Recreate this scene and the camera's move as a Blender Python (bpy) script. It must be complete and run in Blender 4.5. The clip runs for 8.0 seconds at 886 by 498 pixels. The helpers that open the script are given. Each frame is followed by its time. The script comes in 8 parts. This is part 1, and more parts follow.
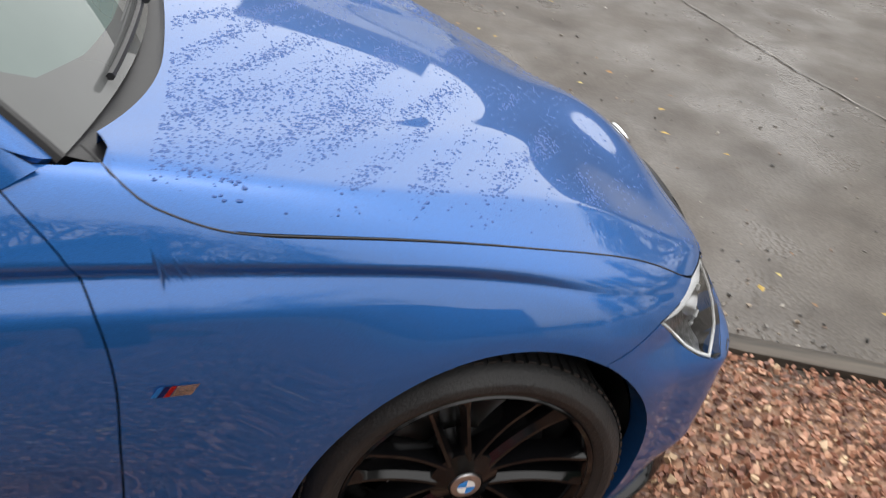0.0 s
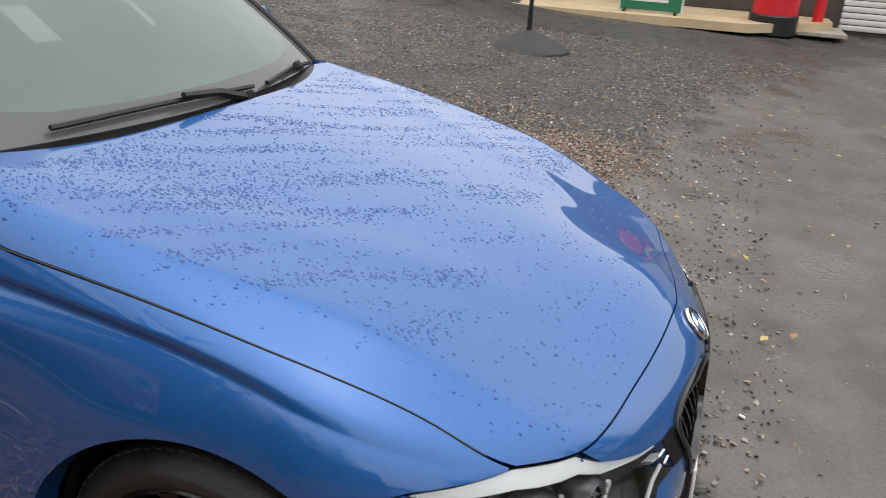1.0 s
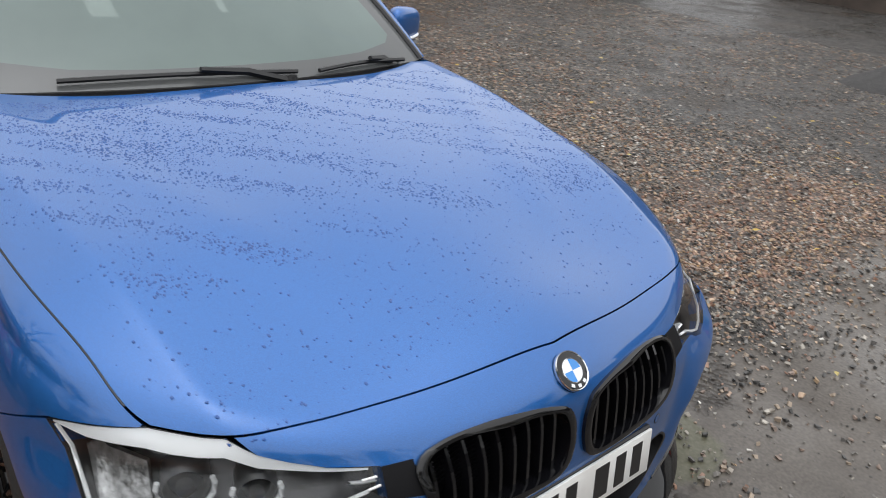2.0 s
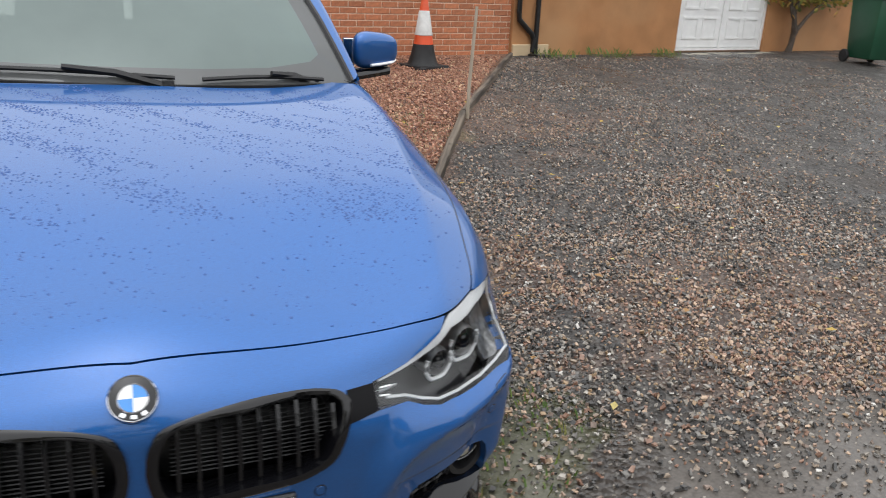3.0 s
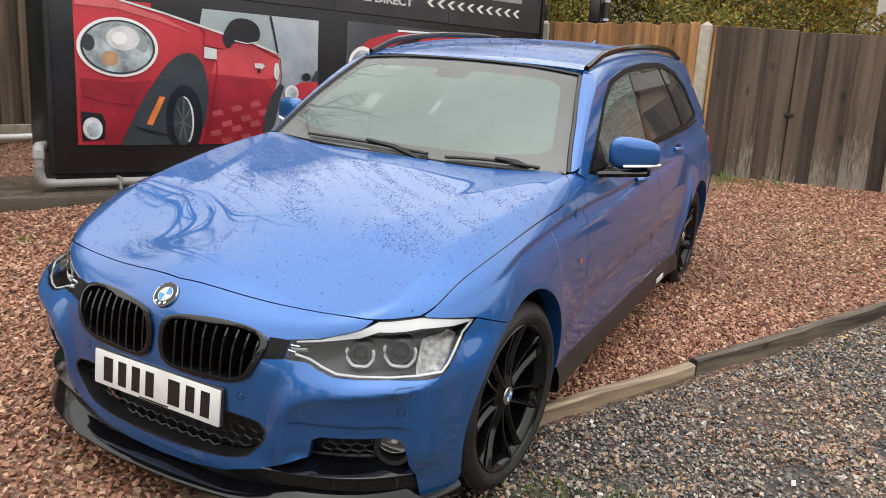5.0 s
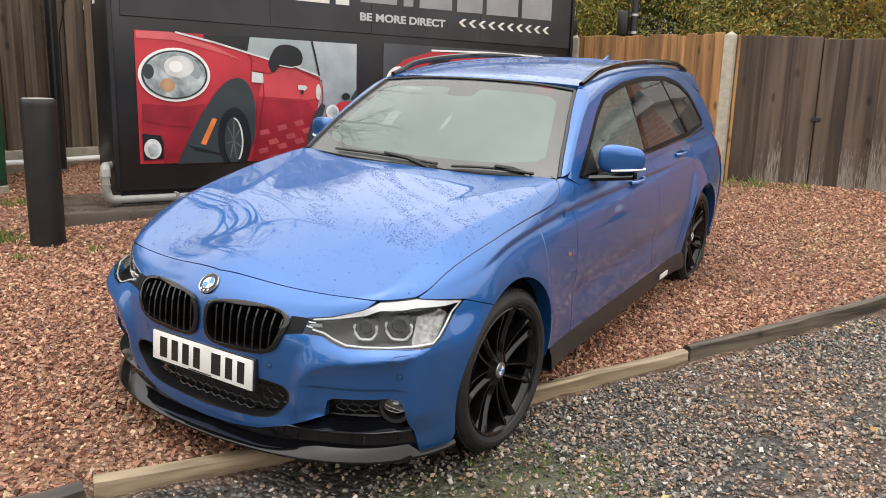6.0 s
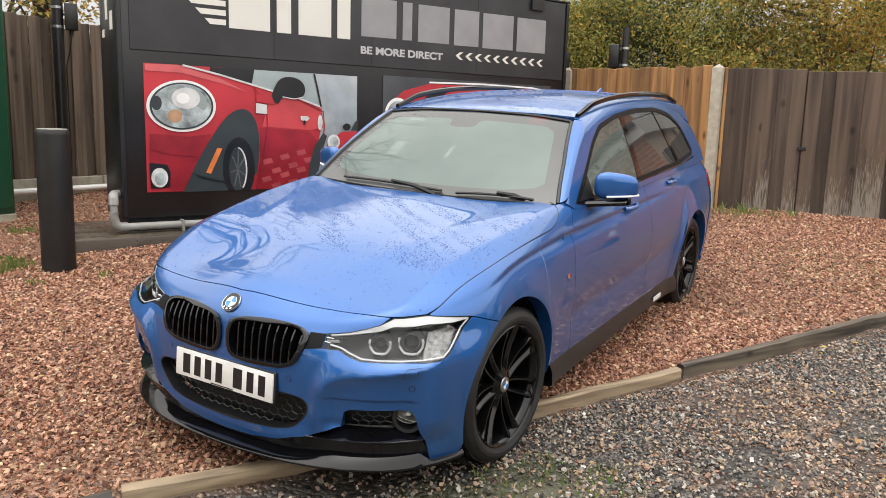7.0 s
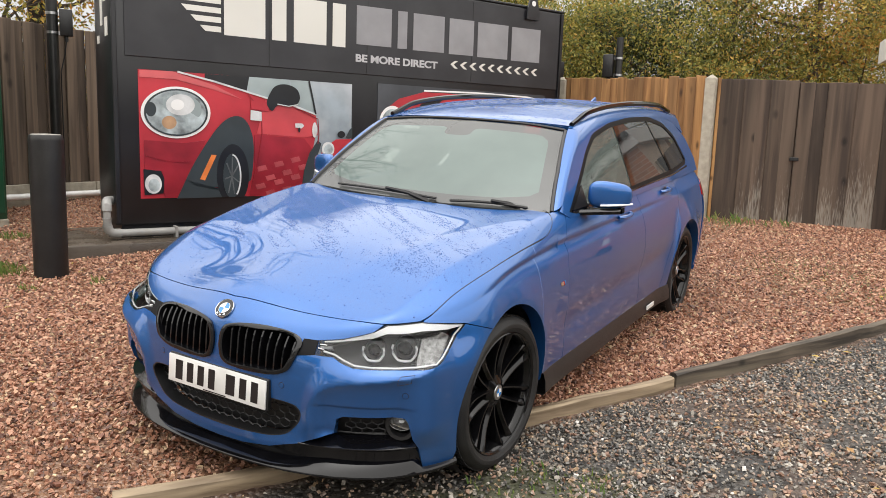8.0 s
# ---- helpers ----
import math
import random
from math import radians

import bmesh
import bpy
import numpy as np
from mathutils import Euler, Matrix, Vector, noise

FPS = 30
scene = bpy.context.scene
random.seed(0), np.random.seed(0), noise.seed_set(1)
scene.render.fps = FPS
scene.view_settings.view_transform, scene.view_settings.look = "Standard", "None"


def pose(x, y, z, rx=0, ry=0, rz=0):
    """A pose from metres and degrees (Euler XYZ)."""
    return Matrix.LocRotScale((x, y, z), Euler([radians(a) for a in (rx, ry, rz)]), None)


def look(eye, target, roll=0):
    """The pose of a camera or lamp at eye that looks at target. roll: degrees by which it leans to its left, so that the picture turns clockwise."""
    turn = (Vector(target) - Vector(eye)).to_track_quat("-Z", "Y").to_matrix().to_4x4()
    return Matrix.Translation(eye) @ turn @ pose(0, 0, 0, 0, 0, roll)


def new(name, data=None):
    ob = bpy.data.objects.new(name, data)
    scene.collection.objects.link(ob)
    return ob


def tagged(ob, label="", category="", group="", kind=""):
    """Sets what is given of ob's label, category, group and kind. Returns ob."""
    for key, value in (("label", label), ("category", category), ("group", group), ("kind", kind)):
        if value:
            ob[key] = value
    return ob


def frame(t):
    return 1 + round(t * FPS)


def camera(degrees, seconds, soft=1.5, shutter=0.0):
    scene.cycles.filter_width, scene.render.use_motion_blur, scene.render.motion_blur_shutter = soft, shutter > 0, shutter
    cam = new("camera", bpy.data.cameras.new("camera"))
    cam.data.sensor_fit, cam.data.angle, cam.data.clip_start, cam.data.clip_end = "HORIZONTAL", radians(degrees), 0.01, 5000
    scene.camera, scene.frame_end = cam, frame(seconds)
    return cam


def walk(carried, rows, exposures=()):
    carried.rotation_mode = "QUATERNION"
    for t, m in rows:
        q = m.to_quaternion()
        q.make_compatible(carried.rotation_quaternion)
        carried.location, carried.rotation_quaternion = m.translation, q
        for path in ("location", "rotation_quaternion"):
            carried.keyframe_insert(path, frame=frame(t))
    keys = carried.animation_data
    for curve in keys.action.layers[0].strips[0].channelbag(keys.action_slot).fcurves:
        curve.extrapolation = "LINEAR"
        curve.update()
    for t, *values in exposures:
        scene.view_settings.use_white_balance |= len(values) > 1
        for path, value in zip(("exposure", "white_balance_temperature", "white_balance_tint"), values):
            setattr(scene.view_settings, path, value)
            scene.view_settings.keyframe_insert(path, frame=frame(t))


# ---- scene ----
cam = camera(59.7, 8.0, 0.75, 0.2)
PATH = [
    (0, (-1.753, 0.537, 1.513), (-0.200, -0.156, 0.460), 10.7),
    (0.5, (-1.726, -0.072, 1.457), (0.079, -0.144, 0.598), 5.0),
    (1, (-1.703, -0.605, 1.483), (0.065, -0.086, 0.707), 6.6),
    (1.2, (-1.632, -0.776, 1.507), (0.088, -0.146, 0.703), 6.6),
    (2.3, (-0.807, -1.666, 1.459), (0.221, -0.149, 0.657), 5.6),
    (2.5, (-0.601, -1.746, 1.428), (0.315, -0.158, 0.628), 5.9),
    (3, (0.011, -1.931, 1.443), (0.759, -0.221, 0.724), 5.6),
    (3.5, (0.568, -2.074, 1.447), (0.932, -0.237, 0.745), 6.8),
    (4, (1.077, -2.072, 1.474), (1.042, -0.187, 0.808), 8.2),
    (4.5, (1.476, -2.161, 1.509), (0.846, -0.354, 0.930), 7.0),
    (4.7, (1.560, -2.215, 1.481), (0.800, -0.450, 0.929), 5.5),
    (5.8, (2.085, -2.488, 1.547), (1.083, -0.839, 1.021), 2.2),
    (6, (2.102, -2.563, 1.553), (1.095, -0.912, 1.046), 1.9),
    (6.5, (2.129, -2.708, 1.556), (1.123, -1.043, 1.091), 1.7),
    (7, (2.151, -2.759, 1.568), (1.149, -1.083, 1.134), 1.9),
    (7.5, (2.159, -2.771, 1.567), (1.164, -1.086, 1.151), 2.1),
    (8, (2.152, -2.763, 1.564), (1.161, -1.075, 1.152), 2.3),
]
import itertools

# the site rises gently towards the house: all things on the ground are laid out in the plane of the site
SLOPE = pose(0, 0, 0, 2.6, 1.9)
walk(cam, [(t, SLOPE @ look(e, g, r)) for t, e, g, r in PATH], [(0.0, 0.95, 6400, 10), (0.5, 0.65, 6350, 10), (1.2, 0.65, 6300, 10), (2.3, 0.58, 6200, 10), (3.2, 0.72, 6200, 10), (4.0, 0.85, 6350, 10), (4.7, 0.92, 6450, 10), (5.8, 1.12, 6650, 10), (8.0, 1.12, 6650, 10)])

# ---- light: overcast, wet day ----
world = bpy.data.worlds.new("overcast")
scene.world = world
world.use_nodes = True
wn, wl = world.node_tree.nodes, world.node_tree.links
sky = wn.new("ShaderNodeTexSky")
sky.sky_type, sky.sun_disc = "NISHITA", False
sky.sun_elevation, sky.sun_rotation = radians(80), radians(200)
sky.air_density, sky.dust_density, sky.ozone_density = 1.0, 6.0, 1.0
grey = wn.new("ShaderNodeHueSaturation")
grey.inputs["Saturation"].default_value = 0.12
grey.inputs["Value"].default_value = 1.5
even = wn.new("ShaderNodeGamma")  # cloud evens the sky out
even.inputs[1].default_value = 0.6
wl.new(sky.outputs[0], even.inputs[0])
wl.new(even.outputs[0], grey.inputs["Color"])
wl.new(grey.outputs[0], wn["Background"].inputs["Color"])
wn["Background"].inputs["Strength"].default_value = 0.15
sun_data = bpy.data.lights.new("sun", "SUN")
sun_data.energy, sun_data.angle, sun_data.color = 1.65, radians(172), (1.0, 0.96, 0.9)
sun = new("sun", sun_data)
sun.matrix_world = look((0.5, -9, 20), (0, 0, 0))


# ---- helpers of this scene ----
def finish(bm, smooth=True, angle=None):
    me = bpy.data.meshes.new("mesh")
    bm.normal_update()
    bm.to_mesh(me)
    bm.free()
    if smooth:
        me.shade_smooth()
        if angle:
            me.set_sharp_from_angle(angle=radians(angle))
    return me


def part(name, data, material, parent=None, label="", smooth=True, angle=35):
    me = finish(data, smooth, angle) if isinstance(data, bmesh.types.BMesh) else data
    ob = new(name, me)
    if material:
        me.materials.clear()
        me.materials.append(material)
    if parent:
        ob.parent = parent
    if label:
        ob["label"] = label
    return ob


def thing(name, m, label, category, group="", kind=""):
    ob = new(name)
    ob.matrix_world = m
    ob.empty_display_size = 0.1
    return tagged(ob, label, category, group, kind)


def site(x, y, z=0.0, rz=0.0, upright=True):
    """A place on the sloping site; upright things stand plumb on it."""
    m = SLOPE @ Matrix.Translation((x, y, z))
    return Matrix.Translation(m.translation) @ pose(0, 0, 0, 0, 0, rz) if upright else m @ pose(0, 0, 0, 0, 0, rz)


def box(x0, x1, y0, y1, z0, z1, bevel=0.0, segments=1, bm=None):
    bm2 = bmesh.new()
    bmesh.ops.create_cube(bm2, size=1)
    for v in bm2.verts:
        v.co = (x0 + (v.co.x + 0.5) * (x1 - x0), y0 + (v.co.y + 0.5) * (y1 - y0), z0 + (v.co.z + 0.5) * (z1 - z0))
    if bevel:
        bmesh.ops.bevel(bm2, geom=bm2.edges[:], offset=bevel, segments=segments, affect="EDGES", profile=0.5)
    return merge(bm, bm2)


def merge(bm, other):
    if bm is None:
        return other
    me = bpy.data.meshes.new("tmp")
    other.to_mesh(me)
    other.free()
    bm.from_mesh(me)
    bpy.data.meshes.remove(me)
    return bm


def moved(bm, m):
    bmesh.ops.transform(bm, matrix=m, verts=bm.verts)
    return bm


def lathe(profile, segments=48, bm=None):
    """Turn a profile of (radius, height) round the local z axis."""
    bm = bm or bmesh.new()
    rings = []
    for r, z in profile:
        if r < 1e-6:
            rings.append([bm.verts.new((0, 0, z))])
        else:
            rings.append([bm.verts.new((r * math.cos(2 * math.pi * i / segments), r * math.sin(2 * math.pi * i / segments), z)) for i in range(segments)])
    for a, b in zip(rings, rings[1:]):
        for i in range(segments):
            j = (i + 1) % segments
            if len(a) == 1 and len(b) == 1:
                continue
            if len(a) == 1:
                bm.faces.new((a[0], b[j], b[i]))
            elif len(b) == 1:
                bm.faces.new((a[i], a[j], b[0]))
            else:
                bm.faces.new((a[i], a[j], b[j], b[i]))
    return bm


def tube(points, radius, sides=8, bm=None, flat=1.0, caps=True):
    """A tube along points; radius may be a list; flat squeezes it vertically."""
    bm = bm or bmesh.new()
    pts = [Vector(p) for p in points]
    rings = []
    for i, p in enumerate(pts):
        d = (pts[min(i + 1, len(pts) - 1)] - pts[max(i - 1, 0)]).normalized()
        side = d.cross(Vector((0, 0, 1)))
        side = side.normalized() if side.length > 1e-4 else Vector((1, 0, 0))
        up = side.cross(d)
        r = radius[i] if isinstance(radius, (list, tuple)) else radius
        rings.append([bm.verts.new(p + r * (math.cos(a) * side + flat * math.sin(a) * up)) for a in [2 * math.pi * k / sides for k in range(sides)]])
    for a, b in zip(rings, rings[1:]):
        for k in range(sides):
            bm.faces.new((a[k], a[(k + 1) % sides], b[(k + 1) % sides], b[k]))
    if caps:
        bm.faces.new(rings[0][::-1])
        bm.faces.new(rings[-1])
    return bm


def extrude_outline(outline, depth, bm=None):
    """A plate: the outline (x, z) in the plane y = 0, going back by depth along +y."""
    bm = bm or bmesh.new()
    front = [bm.verts.new((x, 0, z)) for x, z in outline]
    back = [bm.verts.new((x, depth, z)) for x, z in outline]
    n = len(outline)
    bm.faces.new(front)
    bm.faces.new(back[::-1])
    for i in range(n):
        bm.faces.new((front[i], back[i], back[(i + 1) % n], front[(i + 1) % n]))
    bmesh.ops.recalc_face_normals(bm, faces=bm.faces)
    return bm


def letters(name, text, size, material, parent, m, label=""):
    cu = bpy.data.curves.new(name, "FONT")
    cu.body, cu.size, cu.extrude, cu.offset = text, size, 0.002, 0.0035
    ob = new(name, cu)
    cu.materials.append(material)
    ob.parent, ob.matrix_local = parent, m
    if label:
        ob["label"] = label
    return ob


# ---- materials ----
def mat(name, color, rough=0.6, metal=0.0, vary=0.15, scale=8.0, bump=0.0, bump_scale=60.0, coat=0.0, stain=None, stain_scale=1.5, stain_amount=0.4, spec=0.5, random_amount=0.0, rough_vary=0.0):
    m = bpy.data.materials.new(name)
    m.use_nodes = True
    n, l = m.node_tree.nodes, m.node_tree.links
    b = n["Principled BSDF"]
    b.inputs["Roughness"].default_value, b.inputs["Metallic"].default_value = rough, metal
    b.inputs["Specular IOR Level"].default_value = spec
    b.inputs["Coat Weight"].default_value, b.inputs["Coat Roughness"].default_value = coat, 0.04
    tex = n.new("ShaderNodeTexCoord")
    noise_a = n.new("ShaderNodeTexNoise")
    noise_a.inputs["Scale"].default_value, noise_a.inputs["Detail"].default_value = scale, 6
    l.new(tex.outputs["Object"], noise_a.inputs["Vector"])
    ramp = n.new("ShaderNodeMapRange")
    ramp.inputs[1].default_value, ramp.inputs[2].default_value = 0.3, 0.7
    ramp.inputs[3].default_value, ramp.inputs[4].default_value = 1 - vary, 1 + vary
    l.new(noise_a.outputs[0], ramp.inputs[0])
    value = ramp.outputs[0]
    if random_amount:
        info = n.new("ShaderNodeObjectInfo")
        r2 = n.new("ShaderNodeMapRange")
        r2.inputs[3].default_value, r2.inputs[4].default_value = 1 - random_amount, 1 + random_amount
        l.new(info.outputs["Random"], r2.inputs[0])
        mul = n.new("ShaderNodeMath")
        mul.operation = "MULTIPLY"
        l.new(value, mul.inputs[0])
        l.new(r2.outputs[0], mul.inputs[1])
        value = mul.outputs[0]
    tint = n.new("ShaderNodeVectorMath")
    tint.operation = "SCALE"
    tint.inputs[0].default_value = color
    l.new(value, tint.inputs["Scale"])
    out = tint.outputs[0]
    if stain:
        noise_b = n.new("ShaderNodeTexNoise")
        noise_b.inputs["Scale"].default_value, noise_b.inputs["Detail"].default_value = stain_scale, 5
        l.new(tex.outputs["Object"], noise_b.inputs["Vector"])
        r3 = n.new("ShaderNodeMapRange")
        r3.inputs[1].default_value, r3.inputs[2].default_value = 0.45, 0.7
        r3.inputs[4].default_value = stain_amount
        l.new(noise_b.outputs[0], r3.inputs[0])
        mix = n.new("ShaderNodeMix")
        mix.data_type = "RGBA"
        mix.inputs[7].default_value = (*stain, 1)
        l.new(r3.outputs[0], mix.inputs[0])
        l.new(out, mix.inputs[6])
        out = mix.outputs[2]
    l.new(out, b.inputs["Base Color"])
    if rough_vary:
        r4 = n.new("ShaderNodeMapRange")
        r4.inputs[1].default_value, r4.inputs[2].default_value = 0.35, 0.65
        r4.inputs[3].default_value, r4.inputs[4].default_value = max(rough - rough_vary, 0.02), min(rough + rough_vary, 1)
        l.new(noise_a.outputs[0], r4.inputs[0])
        l.new(r4.outputs[0], b.inputs["Roughness"])
    if bump:
        noise_c = n.new("ShaderNodeTexNoise")
        noise_c.inputs["Scale"].default_value, noise_c.inputs["Detail"].default_value = bump_scale, 4
        l.new(tex.outputs["Object"], noise_c.inputs["Vector"])
        bp = n.new("ShaderNodeBump")
        bp.inputs["Strength"].default_value, bp.inputs["Distance"].default_value = bump, 0.01
        l.new(noise_c.outputs[0], bp.inputs["Height"])
        l.new(bp.outputs[0], b.inputs["Normal"])
    return m


def island_mat(name, colors, rough=0.7, bump=0.3):
    """Loose pieces in one mesh: each takes a colour of its own."""
    m = bpy.data.materials.new(name)
    m.use_nodes = True
    n, l = m.node_tree.nodes, m.node_tree.links
    b = n["Principled BSDF"]
    b.inputs["Roughness"].default_value = rough
    geo = n.new("ShaderNodeNewGeometry")
    ramp = n.new("ShaderNodeValToRGB")
    ramp.color_ramp.interpolation = "CONSTANT"
    while len(ramp.color_ramp.elements) < len(colors):
        ramp.color_ramp.elements.new(0.5)
    at = 0.0
    for e, (w, c) in zip(ramp.color_ramp.elements, colors):
        e.position, e.color = at, (*c, 1)
        at += w
    l.new(geo.outputs["Random Per Island"], ramp.inputs[0])
    tex = n.new("ShaderNodeTexCoord")
    no = n.new("ShaderNodeTexNoise")
    no.inputs["Scale"].default_value = 45
    l.new(tex.outputs["Object"], no.inputs["Vector"])
    mr = n.new("ShaderNodeMapRange")
    mr.inputs[3].default_value, mr.inputs[4].default_value = 0.6, 1.35
    l.new(no.outputs[0], mr.inputs[0])
    sc = n.new("ShaderNodeVectorMath")
    sc.operation = "SCALE"
    l.new(ramp.outputs[0], sc.inputs[0])
    l.new(mr.outputs[0], sc.inputs["Scale"])
    l.new(sc.outputs[0], b.inputs["Base Color"])
    return m


def wood_mat(name, dark, light, rough=0.75, random_amount=0.25, stain=None, stain_amount=0.5, along=(22, 22, 1.3), foot=None):
    """Boards with long grain, upright unless along says otherwise, and weathering."""
    m = bpy.data.materials.new(name)
    m.use_nodes = True
    n, l = m.node_tree.nodes, m.node_tree.links
    b = n["Principled BSDF"]
    b.inputs["Roughness"].default_value = rough
    tex, info = n.new("ShaderNodeTexCoord"), n.new("ShaderNodeObjectInfo")
    shift = n.new("ShaderNodeVectorMath")
    shift.operation = "MULTIPLY_ADD"
    shift.inputs[1].default_value = along
    l.new(tex.outputs["Object"], shift.inputs[0])
    off = n.new("ShaderNodeCombineXYZ")
    mu = n.new("ShaderNodeMath")
    mu.operation, mu.inputs[1].default_value = "MULTIPLY", 57.0
    l.new(info.outputs["Random"], mu.inputs[0])
    for k in range(3):
        l.new(mu.outputs[0], off.inputs[k])
    l.new(off.outputs[0], shift.inputs[2])
    grain = n.new("ShaderNodeTexNoise")
    grain.inputs["Scale"].default_value, grain.inputs["Detail"].default_value, grain.inputs["Distortion"].default_value = 1.0, 8, 0.6
    l.new(shift.outputs[0], grain.inputs["Vector"])
    ramp = n.new("ShaderNodeValToRGB")
    ramp.color_ramp.elements[0].position, ramp.color_ramp.elements[0].color = 0.36, (*dark, 1)
    ramp.color_ramp.elements[1].position, ramp.color_ramp.elements[1].color = 0.64, (*light, 1)
    l.new(grain.outputs[0], ramp.inputs[0])
    r2 = n.new("ShaderNodeMapRange")
    r2.inputs[3].default_value, r2.inputs[4].default_value = 1 - random_amount, 1 + random_amount
    l.new(info.outputs["Random"], r2.inputs[0])
    # dark knots
    spread, knot, ring, both = n.new("ShaderNodeVectorMath"), n.new("ShaderNodeTexVoronoi"), n.new("ShaderNodeMapRange"), n.new("ShaderNodeMath")
    spread.operation, spread.inputs[1].default_value = "MULTIPLY_ADD", tuple(6.5 if k > 10 else 4.0 for k in along)
    l.new(tex.outputs["Object"], spread.inputs[0])
    l.new(off.outputs[0], spread.inputs[2])
    l.new(spread.outputs[0], knot.inputs["Vector"])
    knot.inputs["Scale"].default_value = 1.0
    ring.inputs[1].default_value, ring.inputs[2].default_value, ring.inputs[3].default_value = 0.06, 0.17, 0.3
    l.new(knot.outputs["Distance"], ring.inputs[0])
    both.operation = "MULTIPLY"
    l.new(r2.outputs[0], both.inputs[0])
    l.new(ring.outputs[0], both.inputs[1])
    sc = n.new("ShaderNodeVectorMath")
    sc.operation = "SCALE"
    l.new(ramp.outputs[0], sc.inputs[0])
    l.new(both.outputs[0], sc.inputs["Scale"])
    out = sc.outputs[0]
    if stain:
        nb = n.new("ShaderNodeTexNoise")
        nb.inputs["Scale"].default_value, nb.inputs["Detail"].default_value = 1.0, 5
        sh2 = n.new("ShaderNodeVectorMath")
        sh2.operation = "MULTIPLY_ADD"
        sh2.inputs[1].default_value = tuple(0.42 * k for k in along)
        l.new(tex.outputs["Object"], sh2.inputs[0])
        l.new(off.outputs[0], sh2.inputs[2])
        l.new(sh2.outputs[0], nb.inputs["Vector"])
        mr = n.new("ShaderNodeMapRange")
        mr.inputs[1].default_value, mr.inputs[2].default_value, mr.inputs[4].default_value = 0.52, 0.68, stain_amount
        l.new(nb.outputs[0], mr.inputs[0])
        mix = n.new("ShaderNodeMix")
        mix.data_type = "RGBA"
        mix.inputs[7].default_value = (*stain, 1)
        l.new(mr.outputs[0], mix.inputs[0])
        l.new(out, mix.inputs[6])
        out = mix.outputs[2]
    if foot:
        # bare pale wood in ragged tongues where the finish has peeled from the foot upwards
        sep, na, sub, mr2, mix2 = n.new("ShaderNodeSeparateXYZ"), n.new("ShaderNodeTexNoise"), n.new("ShaderNodeMath"), n.new("ShaderNodeMapRange"), n.new("ShaderNodeMix")
        l.new(tex.outputs["Object"], sep.inputs[0])
        sh3 = n.new("ShaderNodeVectorMath")
        sh3.operation, sh3.inputs[1].default_value = "MULTIPLY_ADD", (17, 17, 2.6)
        l.new(tex.outputs["Object"], sh3.inputs[0])
        l.new(off.outputs[0], sh3.inputs[2])
        l.new(sh3.outputs[0], na.inputs["Vector"])
        na.inputs["Detail"].default_value = 6
        sub.operation = "MULTIPLY_ADD"
        sub.inputs[1].default_value = -0.8
        l.new(sep.outputs["Z"], sub.inputs[0])
        l.new(na.outputs[0], sub.inputs[2])
        some = n.new("ShaderNodeMath")
        some.operation, some.inputs[1].default_value = "MULTIPLY_ADD", 0.5
        l.new(info.outputs["Random"], some.inputs[0])
        l.new(sub.outputs[0], some.inputs[2])
        mr2.inputs[1].default_value, mr2.inputs[2].default_value, mr2.inputs[4].default_value = 0.70, 0.94, 0.65
        l.new(some.outputs[0], mr2.inputs[0])
        mix2.data_type = "RGBA"
        mix2.inputs[7].default_value = (*foot, 1)
        l.new(mr2.outputs[0], mix2.inputs[0])
        l.new(out, mix2.inputs[6])
        out = mix2.outputs[2]
    l.new(out, b.inputs["Base Color"])
    bp = n.new("ShaderNodeBump")
    bp.inputs["Strength"].default_value, bp.inputs["Distance"].default_value = 0.5, 0.006
    l.new(grain.outputs[0], bp.inputs["Height"])
    l.new(bp.outputs[0], b.inputs["Normal"])
    return m


def paint_mat():
    """Metallic blue car paint under clear lacquer, with faint flakes."""
    m = bpy.data.materials.new("blue metallic paint")
    m.use_nodes = True
    n, l = m.node_tree.nodes, m.node_tree.links
    b = n["Principled BSDF"]
    b.inputs["Base Color"].default_value = (0.0115, 0.105, 0.352, 1)
    b.inputs["Metallic"].default_value, b.inputs["Roughness"].default_value = 0.66, 0.5
    b.inputs["Coat Weight"].default_value, b.inputs["Coat Roughness"].default_value, b.inputs["Coat IOR"].default_value = 1.0, 0.015, 1.55
    tex = n.new("ShaderNodeTexCoord")
    vor = n.new("ShaderNodeTexVoronoi")
    vor.inputs["Scale"].default_value = 1400
    l.new(tex.outputs["Object"], vor.inputs["Vector"])
    mr = n.new("ShaderNodeMapRange")
    mr.inputs[3].default_value, mr.inputs[4].default_value = 0.7, 1.3
    l.new(vor.outputs["Color"], mr.inputs[0])
    sc = n.new("ShaderNodeVectorMath")
    sc.operation = "SCALE"
    sc.inputs[0].default_value = (0.0115, 0.105, 0.352)
    l.new(mr.outputs[0], sc.inputs["Scale"])
    l.new(sc.outputs[0], b.inputs["Base Color"])
    dirt = n.new("ShaderNodeTexNoise")
    dirt.inputs["Scale"].default_value, dirt.inputs["Detail"].default_value = 5, 8
    l.new(tex.outputs["Object"], dirt.inputs["Vector"])
    dr = n.new("ShaderNodeMapRange")
    dr.inputs[1].default_value, dr.inputs[2].default_value, dr.inputs[3].default_value, dr.inputs[4].default_value = 0.4, 0.7, 0.01, 0.06
    l.new(dirt.outputs[0], dr.inputs[0])
    l.new(dr.outputs[0], b.inputs["Coat Roughness"])
    return m


